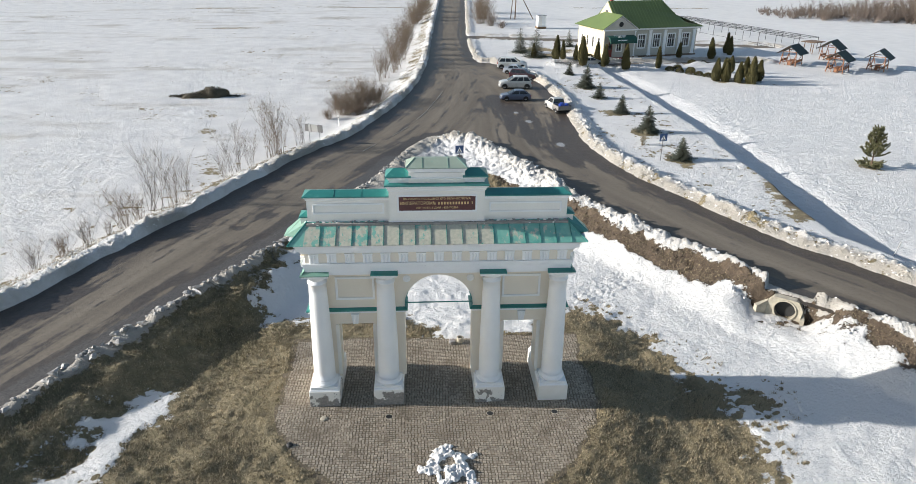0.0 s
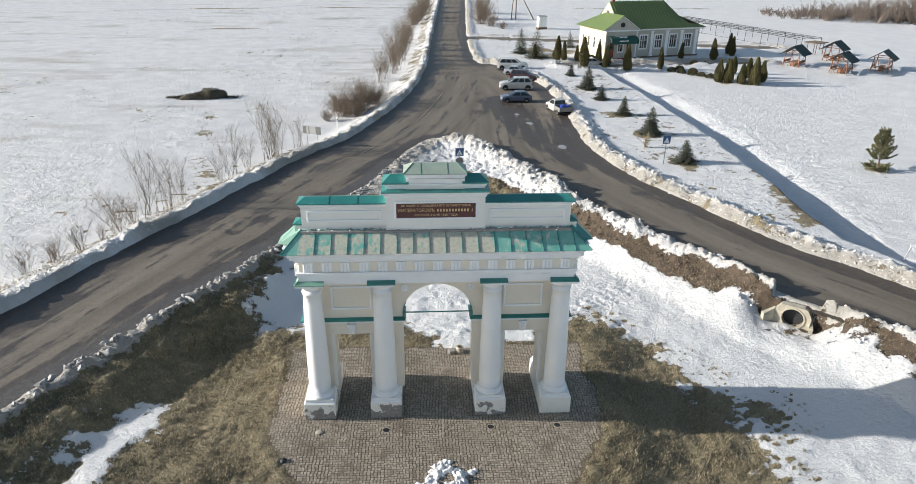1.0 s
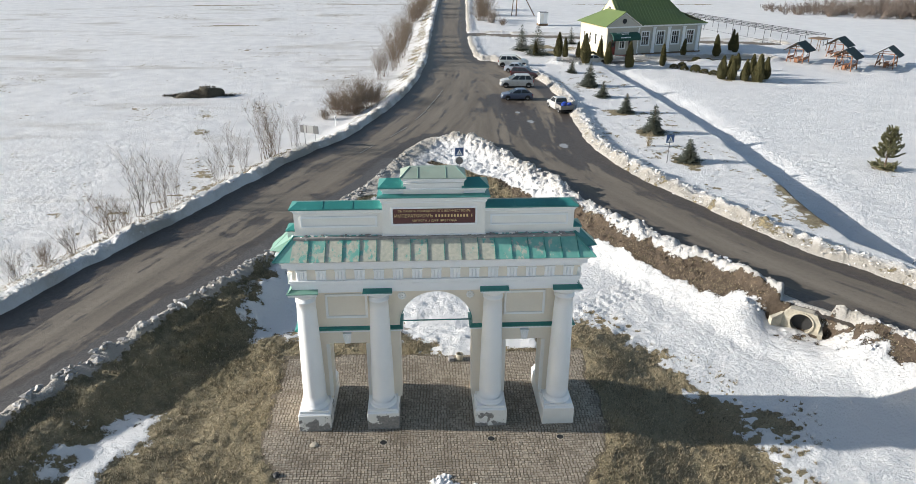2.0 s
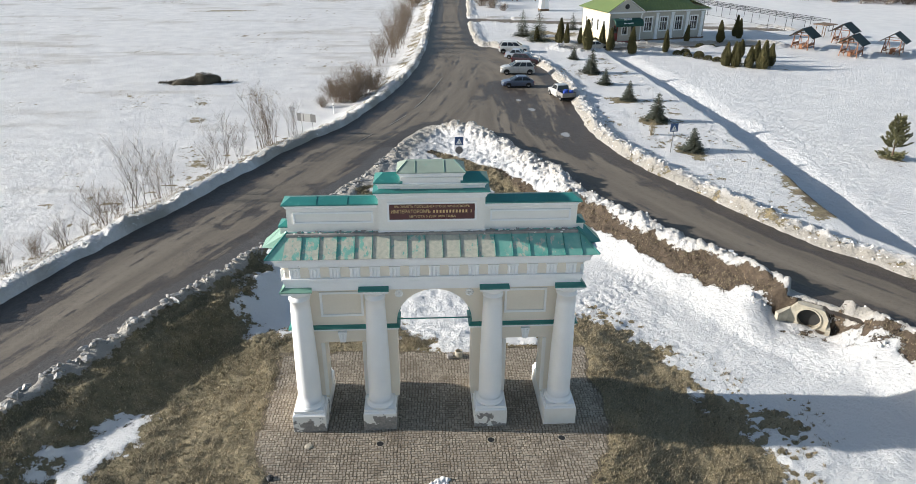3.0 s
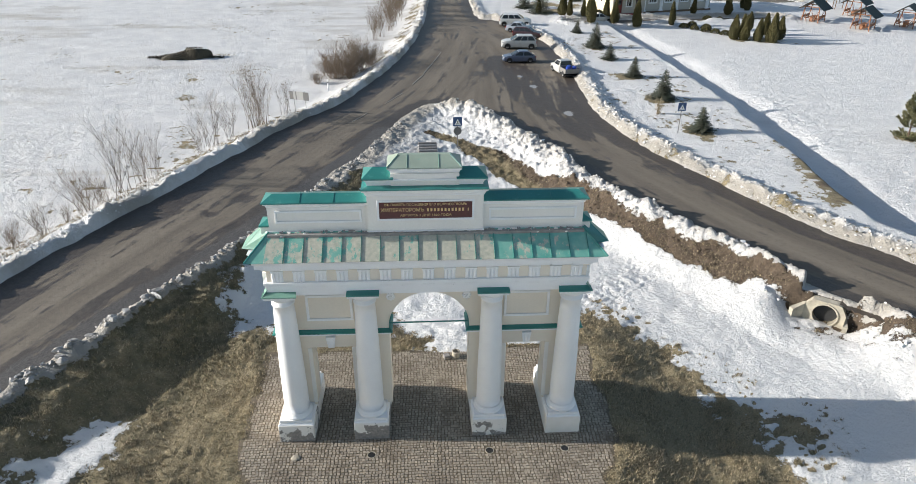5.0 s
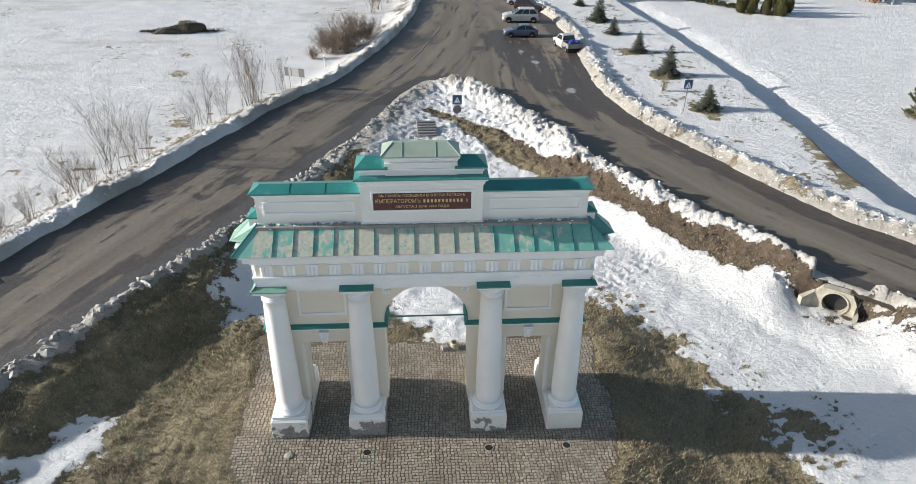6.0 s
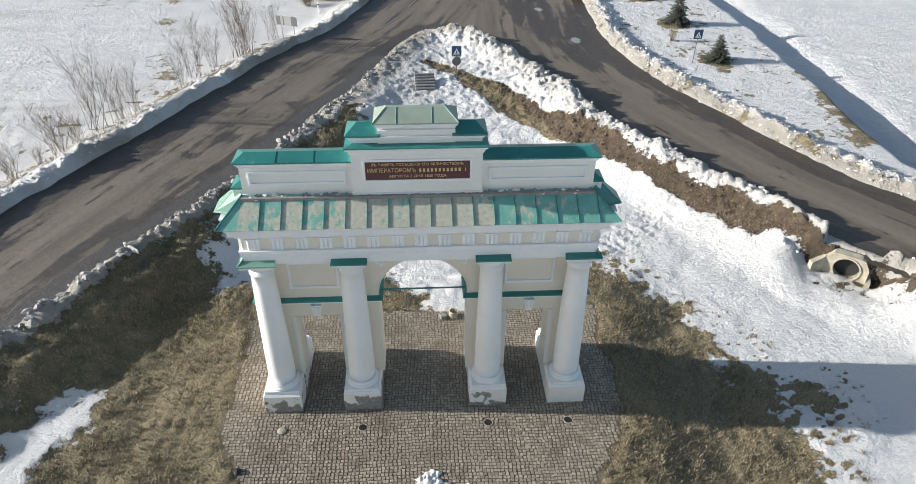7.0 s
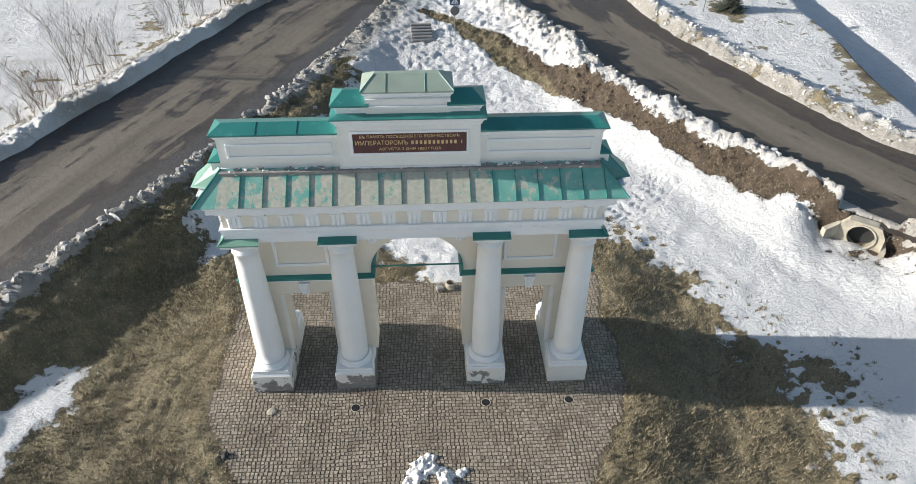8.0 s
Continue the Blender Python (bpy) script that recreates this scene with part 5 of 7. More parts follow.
def brush_heap(x, y):
    rng = random.Random(88)
    ob = thing("brush_heap", (x, y, gz(x, y)), 0, "dark heap of hay and brushwood on the snow", "heap")
    bm = bmesh.new()
    n, m = 22, 9
    rings = []
    for j in range(m):
        u = j / (m - 1)
        ring = []
        for i in range(n):
            t = 2 * math.pi * i / n
            k = math.cos(u * math.pi / 2) ** 0.6 * (1 + 0.18 * math.sin(2 * t + 1) + 0.1 * math.sin(5 * t)) + 0.02
            ring.append((3.0 * k * math.cos(t) + 0.5 * u, 1.7 * k * math.sin(t), -0.1 + (0.85 + 0.45 * math.cos(t)) * math.sin(u * math.pi / 2) + 0.16 * math.sin(3 * t + u * 4) + 0.1 * math.sin(7 * t)))
        rings.append(ring)
    loft(bm, rings)
    part("mound", bm, M["heap"], ob)
    bm = bmesh.new()
    for _ in range(2600):
        t, u = rng.uniform(0, 6.28), rng.random()
        k = math.cos(u * math.pi / 2) ** 0.6 * (1 + 0.18 * math.sin(2 * t + 1) + 0.1 * math.sin(5 * t))
        c = Vector((3.0 * k * math.cos(t) + 0.5 * u, 1.7 * k * math.sin(t), -0.1 + (0.95 + 0.45 * math.cos(t)) * math.sin(u * math.pi / 2)))
        flake(bm, c, Vector((rng.gauss(0, 1), rng.gauss(0, 1), rng.uniform(-0.2, 1))).normalized(), Vector((0, 0, 1)), rng.uniform(0.15, 0.4), 0.03)
    for s, x0, x1 in ((1, 3.2, 5.4), (-1, 2.8, 4.6)):
        for _ in range(260):
            c = Vector((s * rng.uniform(x0 - 0.4, x1), rng.gauss(0, 0.3), 0.02))
            flake(bm, c, Vector((rng.gauss(0, 1), rng.gauss(0, 0.6), 0.5)).normalized(), Vector((0, 0, 1)), 0.3, 0.05)
    part("brushwood", bm, M["heap"], ob)


brush_heap(-32.0, 97.7)


# ---------------------------------------------------------------- signs, posts and small works
def crossing_sign(x, y, turn, label, disc):
    ob = thing("road_sign", (x, y, gz(x, y)), turn, label, "road sign", "pedestrian crossing signs")
    bm = bmesh.new()
    rod(bm, (0, 0, -0.3), (0, 0, 2.75), 0.035, 0.035, 10)
    part("post", bm, M["sign_back"], ob)
    board = part("board", boxed((-0.38, -0.06, 2.0), (0.38, -0.035, 2.76), 0.01), M["blue_sign"], ob, "blue crossing board")
    bm = bmesh.new()
    loft(bm, [[(-0.27, -0.064, 2.1), (0.27, -0.064, 2.1), (0, -0.064, 2.6)], [(-0.27, -0.068, 2.1), (0.27, -0.068, 2.1), (0, -0.068, 2.6)]])
    part("triangle", bm, M["white"], board)
    bm = bmesh.new()
    for k in range(3):
        box(bm, (-0.14 + 0.11 * k, -0.072, 2.14), (-0.09 + 0.11 * k, -0.069, 2.22))
    box(bm, (-0.03, -0.072, 2.25), (0.03, -0.069, 2.42))
    part("symbol", bm, M["black"], board)
    if disc:
        bm = bmesh.new()
        n = 24
        loft(bm, [[(0.34 * math.cos(2 * math.pi * i / n), yy, 1.55 + 0.34 * math.sin(2 * math.pi * i / n)) for i in range(n)] for yy in (-0.06, -0.036)])
        part("disc", bm, M["sign_back"], ob, "grey back of a round sign")


crossing_sign(2.85, 58.4, 4, "blue crossing sign and round sign on a steel post", True)
crossing_sign(22.65, 60.7, 6, "blue pedestrian crossing sign on a steel post", False)


def chevron_board():
    ob = thing("chevron_board", (-11.9, 69.0, gz(-11.9, 69.0)), -22, "grey and white striped curve board on two posts", "road sign")
    for x in (-0.62, 0.62):
        bm = bmesh.new()
        rod(bm, (x, 0.04, -0.3), (x, 0.04, 2.15), 0.035, 0.035, 8)
        part("post", bm, M["grey_steel"], ob)
    dark = painted("grey_board", (0.2, 0.2, 0.2), 0.6, 0.1, 0.05, 3)
    pale = painted("pale_board", (0.46, 0.46, 0.45), 0.6, 0.1, 0.05, 3)
    x = -1.05
    for w, m in ((0.42, dark), (0.24, pale), (0.12, dark), (0.72, pale), (0.6, dark)):
        part("panel", boxed((x, -0.03, 1.28), (x + w, 0.0, 2.08), 0.004), m, ob)
        x += w


chevron_board()


def marker_post(x, y, h, r, turn, tilt, label, mat):
    ob = thing("marker_post", (x, y, gz(x, y)), turn, label, "post")
    ob.matrix_basis = pose(x, y, gz(x, y), 0, tilt, turn)
    bm = bmesh.new()
    lathe(bm, [(r, -0.3), (r, h - 0.05), (r * 0.8, h)], 8)
    part("shaft", bm, mat, ob)
    bm = bmesh.new()
    lathe(bm, [(r * 1.05, h * 0.72), (r * 1.05, h * 0.82)], 8)
    part("band", bm, M["black"] if mat is M["white"] else mat, ob)


marker_post(-10.6, 80.1, 1.3, 0.07, 0, 0, "white roadside marker post with a dark band", M["white"])
marker_post(33.4, 41.2, 2.1, 0.035, 0, 12, "thin leaning grey stake in the snow", M["grey_steel"])


def culvert():
    """Concrete headwall with a round pipe, let into the bank."""
    turn = math.degrees(math.atan2(-1.49, 1.95))
    ob = thing("culvert", (21.35, 33.45, -0.75), turn, "weathered concrete culvert headwall with a dark round pipe", "culvert")
    n, r, cz = 32, 0.6, 0.74
    outline = [(-1.05, -0.3), (1.0, -0.3), (1.0, 0.98), (0.68, 1.5), (-0.72, 1.5), (-1.05, 1.1)]

    def on_outline(t):
        d = Vector((math.cos(t), math.sin(t)))
        best = 9.0
        for (ax, az), (bx, bz) in zip(outline, outline[1:] + outline[:1]):
            a, b = Vector((ax, az - cz)), Vector((bx, bz - cz))
            e = b - a
            den = d.x * e.y - d.y * e.x
            if abs(den) > 1e-6:
                k = (a.x * e.y - a.y * e.x) / den
                u = (a.x * d.y - a.y * d.x) / den
                if k > 0 and -1e-6 <= u <= 1 + 1e-6:
                    best = min(best, k)
        return d.x * best, cz + d.y * best

    bm = bmesh.new()
    ts = [2 * math.pi * i / n for i in range(n)]
    rim = [(r * math.cos(t), cz + r * math.sin(t)) for t in ts]
    out = [on_outline(t) for t in ts]
    loft(bm, [[(x, 0.0, z) for x, z in rim], [(x, 0.0, z) for x, z in out], [(x, 0.5, z) for x, z in out], [(x, 0.5, z) for x, z in rim], [(x, 0.0, z) for x, z in rim]], True, False)
    bmesh.ops.remove_doubles(bm, verts=bm.verts, dist=0.001)
    part("headwall", bm, M["concrete"], ob)
    bm = bmesh.new()
    loft(bm, [[(x * 1.13, -0.06, cz + (z - cz) * 1.13) for x, z in rim], [(x, -0.06, z) for x, z in rim], [(x, 1.05, z) for x, z in rim], [(x * 1.13, 1.05, cz + (z - cz) * 1.13) for x, z in rim], [(x * 1.13, -0.06, cz + (z - cz) * 1.13) for x, z in rim]], True, False)
    bmesh.ops.remove_doubles(bm, verts=bm.verts, dist=0.001)
    part("pipe", bm, M["concrete"], ob)
    # Dark disc added in place of the pipe's shaded depth; hides the ground behind.
    bm = bmesh.new()
    loft(bm, [[(x * 1.02, 0.34, cz + (z - cz) * 1.02) for x, z in rim], [(x * 1.02, 0.42, cz + (z - cz) * 1.02) for x, z in rim]])
    part("pipe_shade_disc", bm, M["iron"], ob)
    bm = bmesh.new()
    loft(bm, [[(1.0, -0.02, -0.3), (1.0, 0.38, -0.3), (1.0, 0.38, 0.95), (1.0, -0.02, 0.95)], [(0.98, -0.5, -0.3), (1.22, -0.45, -0.3), (1.22, -0.45, 0.6), (0.98, -0.5, 0.6)]])
    part("wing_wall", bm, M["concrete"], ob)
    bm = bmesh.new()
    loft(bm, [[(-1.05, -0.02, -0.3), (-1.05, 0.38, -0.3), (-1.05, 0.38, 1.1), (-1.05, -0.02, 1.1)], [(-1.5, -0.55, -0.3), (-1.7, -0.35, -0.3), (-1.7, -0.35, 0.85), (-1.5, -0.55, 0.85)]])
    part("wing_wall", bm, M["concrete"], ob)


culvert()


def spillway():
    """Ribbed concrete chute on the bank behind the arch."""
    ob = thing("concrete_chute", (0.36, 57.6, gz(0.36, 57.9)), 3, "grey ribbed concrete chute set in the bank", "chute")
    bm = bmesh.new()
    slab(bm, [(-0.78, -0.85, -0.12), (0.78, -0.85, -0.12), (0.78, 1.2, 0.5), (-0.78, 1.2, 0.5)], 0.12)
    part("bed", bm, M["cement"], ob)
    for k in range(6):
        u = (k + 0.5) / 6
        y, z = -0.85 + 2.05 * u, -0.12 + 0.62 * u
        part("rib", boxed((-0.78, y - 0.1, z - 0.02), (0.78, y + 0.08, z + 0.1), 0.03), M["cement"] if k % 2 else M["grey_steel"], ob)


spillway()


def drain(x, y):
    ob = thing("drain", (x, y, 0.0), 0, "round iron drain sunk in the paving", "drain", "drains in the paving")
    bm = bmesh.new()
    n = 20
    prof = [(0.18, -0.16), (0.18, 0.008), (0.158, 0.008), (0.158, -0.16)]
    loft(bm, [[(r * math.cos(2 * math.pi * i / n), r * math.sin(2 * math.pi * i / n), z) for i in range(n)] for r, z in prof], True, False)
    part("ring", bm, M["concrete"], ob)
    # Dark plug filling the drain, standing in for the shade of an open hole.
    bm = bmesh.new()
    lathe(bm, [(0.157, -0.16), (0.157, -0.006)], 20)
    part("shade_plug", bm, M["iron"], ob)
    bm = bmesh.new()
    for k in (-0.08, 0, 0.08):
        box(bm, (k - 0.008, -0.12, -0.008), (k + 0.008, 0.12, 0.002))
    part("grate", bm, M["iron"], ob)


for x, y in ((-2.42, 24.5), (2.36, 24.52), (5.45, 24.5)):
    drain(x, y)


def stone(x, y, r, seed, label, mat, flat=0.6, z=None):
    rng = random.Random(seed)
    bm = bmesh.new()
    bmesh.ops.create_icosphere(bm, subdivisions=2, radius=r)
    for v in bm.verts:
        k = 1 + 0.3 * noise.noise(v.co * (1.5 / r) + Vector((seed, 0, 0)))
        v.co = Vector((v.co.x * k, v.co.y * k, v.co.z * k * flat))
    ob = part("stone", bm, mat, None, label)
    ob.location = (x, y, (gz(x, y) if z is None else z) + r * flat * 0.6)
    tagged(ob, category="stone")


stone(-6.75, 22.7, 0.15, 1, "small dark stone at the edge of the paving", M["iron"], z=-0.02)
stone(-5.46, 24.46, 0.17, 2, "pale flat stone lying on the paving", M["concrete"], 0.25, z=0.0)
stone(18.75, 35.4, 0.2, 3, "pale boulder on the bare bank", M["white"], 0.7)


def urn():
    ob = thing("urn", (1.3, 30.72, -0.02), 0, "round concrete litter urn behind the arch", "urn")
    bm = bmesh.new()
    n = 20
    loft(bm, [[(r * math.cos(2 * math.pi * i / n), r * math.sin(2 * math.pi * i / n), z) for i in range(n)] for r, z in ((0.15, 0), (0.2, 0.08), (0.2, 0.36), (0.15, 0.38), (0.14, 0.12))], True, False)
    bm.faces.new([bm.verts.new((0.14 * math.cos(2 * math.pi * i / n), 0.14 * math.sin(2 * math.pi * i / n), 0.12)) for i in range(n)])
    part("bowl", bm, M["concrete"], ob)
    part("foot", boxed((-0.2, -0.2, -0.05), (0.2, 0.2, 0.03), 0.02), M["concrete"], ob)
    ob = part("concrete_block", boxed((-0.16, -0.15, 0), (0.15, 0.15, 0.2), 0.03), M["cement"], None, "rough concrete block beside the urn")
    ob.matrix_basis = pose(0.86, 30.66, -0.02, 0, 0, 12)
    tagged(ob, category="block")


urn()

for a, b in (((-6.6, 65.6), (-5.4, 68.2)), ((-3.77, 71.4), (-2.06, 75.3)), ((-1.1, 78.7), (0.2, 83.2)), ((0.2, 83.6), (1.4, 89.0)), ((1.5, 89.4), (2.6, 95.0))):
    p, q = Vector((*a, 0)), Vector((*b, 0))
    w = (q - p).normalized().cross(Vector((0, 0, 1))) * 0.045
    bm = bmesh.new()
    loft(bm, [[(*(p - w).xy, ROAD_Z - 0.01), (*(p + w).xy, ROAD_Z - 0.01), (*(p + w).xy, ROAD_Z + 0.022), (*(p - w).xy, ROAD_Z + 0.022)], [(*(q - w).xy, ROAD_Z - 0.01), (*(q + w).xy, ROAD_Z - 0.01), (*(q + w).xy, ROAD_Z + 0.022), (*(q - w).xy, ROAD_Z + 0.022)]])
    tagged(part("road_marking", bm, M["mark"], road), kind="structure")


# ---------------------------------------------------------------- vehicles
M["glass"] = painted("dark_car_glass", (0.02, 0.024, 0.028), 0.08, 0.1, 0.0, 3)
M["tail"] = painted("red_lens", (0.3, 0.012, 0.01), 0.2, 0.05, 0.0, 5)
M["lamp"] = painted("clear_lens", (0.6, 0.6, 0.6), 0.15, 0.05, 0.0, 5)
M["rim"] = painted("alloy_rim", (0.42, 0.42, 0.43), 0.35, 0.1, 0.0, 8, 0.7)


def car_paint(name, col):
    k = Mat(name, 0.3)
    k.b.inputs["Coat Weight"].default_value = 0.6
    grime = k.noise(2.2, 6, 0.7)
    k.color(k.mix(k.ramp(grime, 0.5, 0.8, 0, 0.5), col, (0.16, 0.13, 0.1)))
    return k.m


def soften(bm, by=0.045):
    """Rounds the creases of a body shell."""
    bmesh.ops.recalc_face_normals(bm, faces=bm.faces)
    sharp = [e for e in bm.edges if len(e.link_faces) == 2 and e.calc_face_angle(0) > 0.3]
    bmesh.ops.bevel(bm, geom=sharp, offset=by, segments=2, affect="EDGES", clamp_overlap=True)


def build_car(at, turn, L, W, H, style, paint, label):
    """Nose towards +x. style: hatch, suv, wagon, sedan or pickup."""
    ob = thing("car", (*at, ROAD_Z + 0.01), turn, label, "car", "parked cars")
    hw = W / 2
    belt = H * 0.655
    hood = belt - (0.05 if style != "suv" else 0.02)
    wheel = 0.31 if style != "suv" else 0.37
    low = wheel * 0.68
    f, r = L / 2, -L / 2
    tailz = {"hatch": belt * 0.99, "suv": belt, "wagon": belt, "sedan": belt * 0.99, "pickup": belt * 0.72}[style]
    cab = {"hatch": (r + 0.1, r + 0.95, f - 1.95, f - 1.0), "suv": (r + 0.06, r + 0.6, f - 2.15, f - 1.2), "wagon": (r + 0.04, r + 0.35, f - 1.95, f - 1.2), "sedan": (r + 0.55, r + 1.15, f - 2.1, f - 1.35), "pickup": (f - 2.75, f - 2.6, f - 1.6, f - 1.0)}[style]
    # lower body
    st = [(r, low + 0.14, tailz * 0.86, 0.88), (r + 0.07, low + 0.02, tailz, 0.96), (r + 0.5, low, belt, 1.0), (f - 1.3, low, belt, 1.0), (f - 0.6, low, hood * 0.97, 0.98), (f - 0.14, low + 0.02, hood * 0.84, 0.92), (f, low + 0.12, hood * 0.66, 0.82)]
    if style == "pickup":
        st = [(f - 2.85, low, belt, 1.0)] + st[3:]
    bm = bmesh.new()
    rings = []
    for x, zb, zt, k in st:
        w = hw * k
        rings.append([(x, -w * 0.94, zb), (x, -w, zb + (zt - zb) * 0.35), (x, -w * 0.99, zb + (zt - zb) * 0.75), (x, -w * 0.93, zt), (x, w * 0.93, zt), (x, w * 0.99, zb + (zt - zb) * 0.75), (x, w, zb + (zt - zb) * 0.35), (x, w * 0.94, zb)])
    loft(bm, rings)
    soften(bm)
    body = part("body", bm, paint, ob)
    # cabin shell with roof, then the panes a little proud of it
    rw = hw * 0.76
    c0, c1, c2, c3 = cab
    base, top = hw * 0.92, H
    ring = lambda x, w, z: (x, w, z)
    bm = bmesh.new()
    lowr = [(c0, -base, belt - 0.03), (c3, -base, belt - 0.03), (c3, base, belt - 0.03), (c0, base, belt - 0.03)]
    mid = [(c1 - 0.05, -rw * 1.03, top - 0.07), (c2 + 0.06, -rw * 1.03, top - 0.07), (c2 + 0.06, rw * 1.03, top - 0.07), (c1 - 0.05, rw * 1.03, top - 0.07)]
    up = [(c1 + 0.1, -rw * 0.9, top), (c2 - 0.12, -rw * 0.9, top), (c2 - 0.12, rw * 0.9, top), (c1 + 0.1, rw * 0.9, top)]
    loft(bm, [lowr, mid, up])
    soften(bm, 0.03)
    part("cabin", bm, paint, ob)

    def pane(name, corners, push):
        cs = [Vector(c) for c in corners]
        mdl = sum(cs, Vector()) / len(cs)
        cs = [mdl + (c - mdl) * 0.9 + Vector(push) for c in cs]
        b2 = bmesh.new()
        loft(b2, [[c - Vector(push) * 1.6 for c in cs], cs])
        part(name, b2, M["glass"], ob)

    pane("windscreen", (lowr[1], lowr[2], mid[2], mid[1]), (0.02, 0, 0.012))
    pane("rear_window", (lowr[0], lowr[3], mid[3], mid[0]), (-0.02, 0, 0.012))
    cuts = (0.04, 0.34, 0.64, 0.93) if style in ("suv", "wagon") else (0.06, 0.5, 0.93) if style != "pickup" else (0.08, 0.92)
    for s in (0, 1):
        a, b, c, d = (lowr[0], lowr[1], mid[1], mid[0]) if s == 0 else (lowr[3], lowr[2], mid[2], mid[3])
        for u, v in zip(cuts, cuts[1:]):
            lo0, lo1 = Vector(a).lerp(Vector(b), u), Vector(a).lerp(Vector(b), v)
            hi0, hi1 = Vector(d).lerp(Vector(c), u), Vector(d).lerp(Vector(c), v)
            pane("side_window", (lo0, lo1, hi1, hi0), (0, -0.012 if s == 0 else 0.012, 0.004))
    # wheels
    for x in (f - 0.78, r + 0.72):
        for s in (-1, 1):
            bm = bmesh.new()
            n = 20
            prof = [(wheel * 0.62, -0.1), (wheel * 0.94, -0.1), (wheel, -0.06), (wheel, 0.06), (wheel * 0.94, 0.1), (wheel * 0.62, 0.1), (wheel * 0.55, 0.0)]
            loft(bm, [[(x + p * math.cos(2 * math.pi * i / n), s * (hw - 0.11) + q * s, wheel + p * math.sin(2 * math.pi * i / n)) for i in range(n)] for p, q in prof])
            w = part("wheel", bm, M["black"], ob)
            bm = bmesh.new()
            loft(bm, [[(x + p * math.cos(2 * math.pi * i / 14), s * (hw - 0.11) + q * s, wheel + p * math.sin(2 * math.pi * i / 14)) for i in range(14)] for p, q in ((wheel * 0.6, 0.03), (wheel * 0.6, 0.085), (wheel * 0.2, 0.1))])
            part("rim", bm, M["rim"], w)
            bm = bmesh.new()
            loft(bm, [[(x + wheel * 1.16 * math.cos(math.pi * i / 12), s * hw * yy, wheel + wheel * 1.16 * math.sin(math.pi * i / 12)) for i in range(13)] for yy in (0.93, 1.004)], True)
            part("wheel_arch", bm, M["black"], ob)
    for s in (-1, 1):
        c, d = sorted((s * hw * 0.55, s * hw * 0.86))
        part("headlight", boxed((f - 0.16, c, hood * 0.66), (f - 0.02, d, hood * 0.8), 0.02), M["lamp"], ob)
        if style != "pickup":
            c, d = sorted((s * hw * 0.66, s * hw * 0.93))
            part("tail_light", boxed((r - 0.005, c, tailz * 0.66), (r + 0.1, d, tailz * 0.92), 0.02), M["tail"], ob)
    part("front_bumper", boxed((f - 0.12, -hw * 0.86, low + 0.02), (f + 0.03, hw * 0.86, low + 0.2), 0.03), M["black"] if style in ("wagon", "pickup") else paint, ob)
    part("underside", boxed((r + 0.25, -hw * 0.85, low - 0.06), (f - 0.25, hw * 0.85, low + 0.08)), M["black"], ob)
    if style == "pickup":
        b0, b1 = r, f - 2.9
        side = painted("grey_load_bed", (0.22, 0.21, 0.2), 0.6, 0.2, 0.1, 4)
        part("bed_floor", boxed((b0, -hw, 0.5), (b1, hw, 0.58)), side, ob)
        for a, b in (((b0, -hw, 0.58), (b1, -hw + 0.05, 1.06)), ((b0, hw - 0.05, 0.58), (b1, hw, 1.02)), ((b0, -hw + 0.05, 0.58), (b0 + 0.05, hw - 0.05, 1.02)), ((b1 - 0.05, -hw + 0.05, 0.58), (b1, hw - 0.05, 1.05))):
            part("bed_side", boxed(a, b, 0.01), side, ob)
        blue = painted("blue_barrel", (0.02, 0.06, 0.35), 0.4, 0.1, 0.0, 4)
        for k in range(3):
            bm = bmesh.new()
            lathe(bm, [(0.2, 0.0), (0.26, 0.06), (0.26, 0.3), (0.275, 0.33), (0.26, 0.36), (0.26, 0.62), (0.2, 0.68)], 16, (b0 + 0.42 + 0.56 * (k % 2), -0.4 + 0.4 * k, 0.58))
            part("barrel", bm, blue, ob, "blue plastic barrel")
    else:
        part("rear_bumper", boxed((r - 0.03, -hw * 0.88, low + 0.05), (r + 0.12, hw * 0.88, low + 0.24), 0.03), paint, ob)
        for s in (-1, 1):
            c, d = sorted((s * (hw * 0.95), s * (hw + 0.12)))
            part("mirror", boxed((f - 1.45, c, belt), (f - 1.33, d, belt + 0.13), 0.02), paint, ob)


build_car((12.25, 89.3), 180, 4.1, 1.66, 1.42, "hatch", car_paint("blue_grey_paint", (0.075, 0.095, 0.15)), "dusty blue-grey hatchback parked by the snow bank")
build_car((13.3, 97.3), 178, 4.75, 1.84, 1.8, "suv", car_paint("silver_paint", (0.47, 0.47, 0.46)), "silver off-road car parked by the snow bank")
build_car((15.6, 104.6), -22, 4.2, 1.62, 1.5, "wagon", car_paint("maroon_paint", (0.036, 0.01, 0.015)), "dark red estate car parked at an angle")
build_car((15.1, 108.9), -16, 4.3, 1.68, 1.45, "sedan", car_paint("pale_blue_paint", (0.42, 0.46, 0.52)), "pale blue saloon car parked between others")
build_car((15.0, 113.9), -6, 5.0, 1.9, 1.85, "suv", car_paint("white_car_paint", (0.68, 0.68, 0.66)), "white off-road car parked at the row's end")
build_car((29.3, 116.8), 8, 4.0, 1.66, 1.45, "hatch", car_paint("light_silver_paint", (0.4, 0.42, 0.42)), "pale silver hatchback parked before the porch")
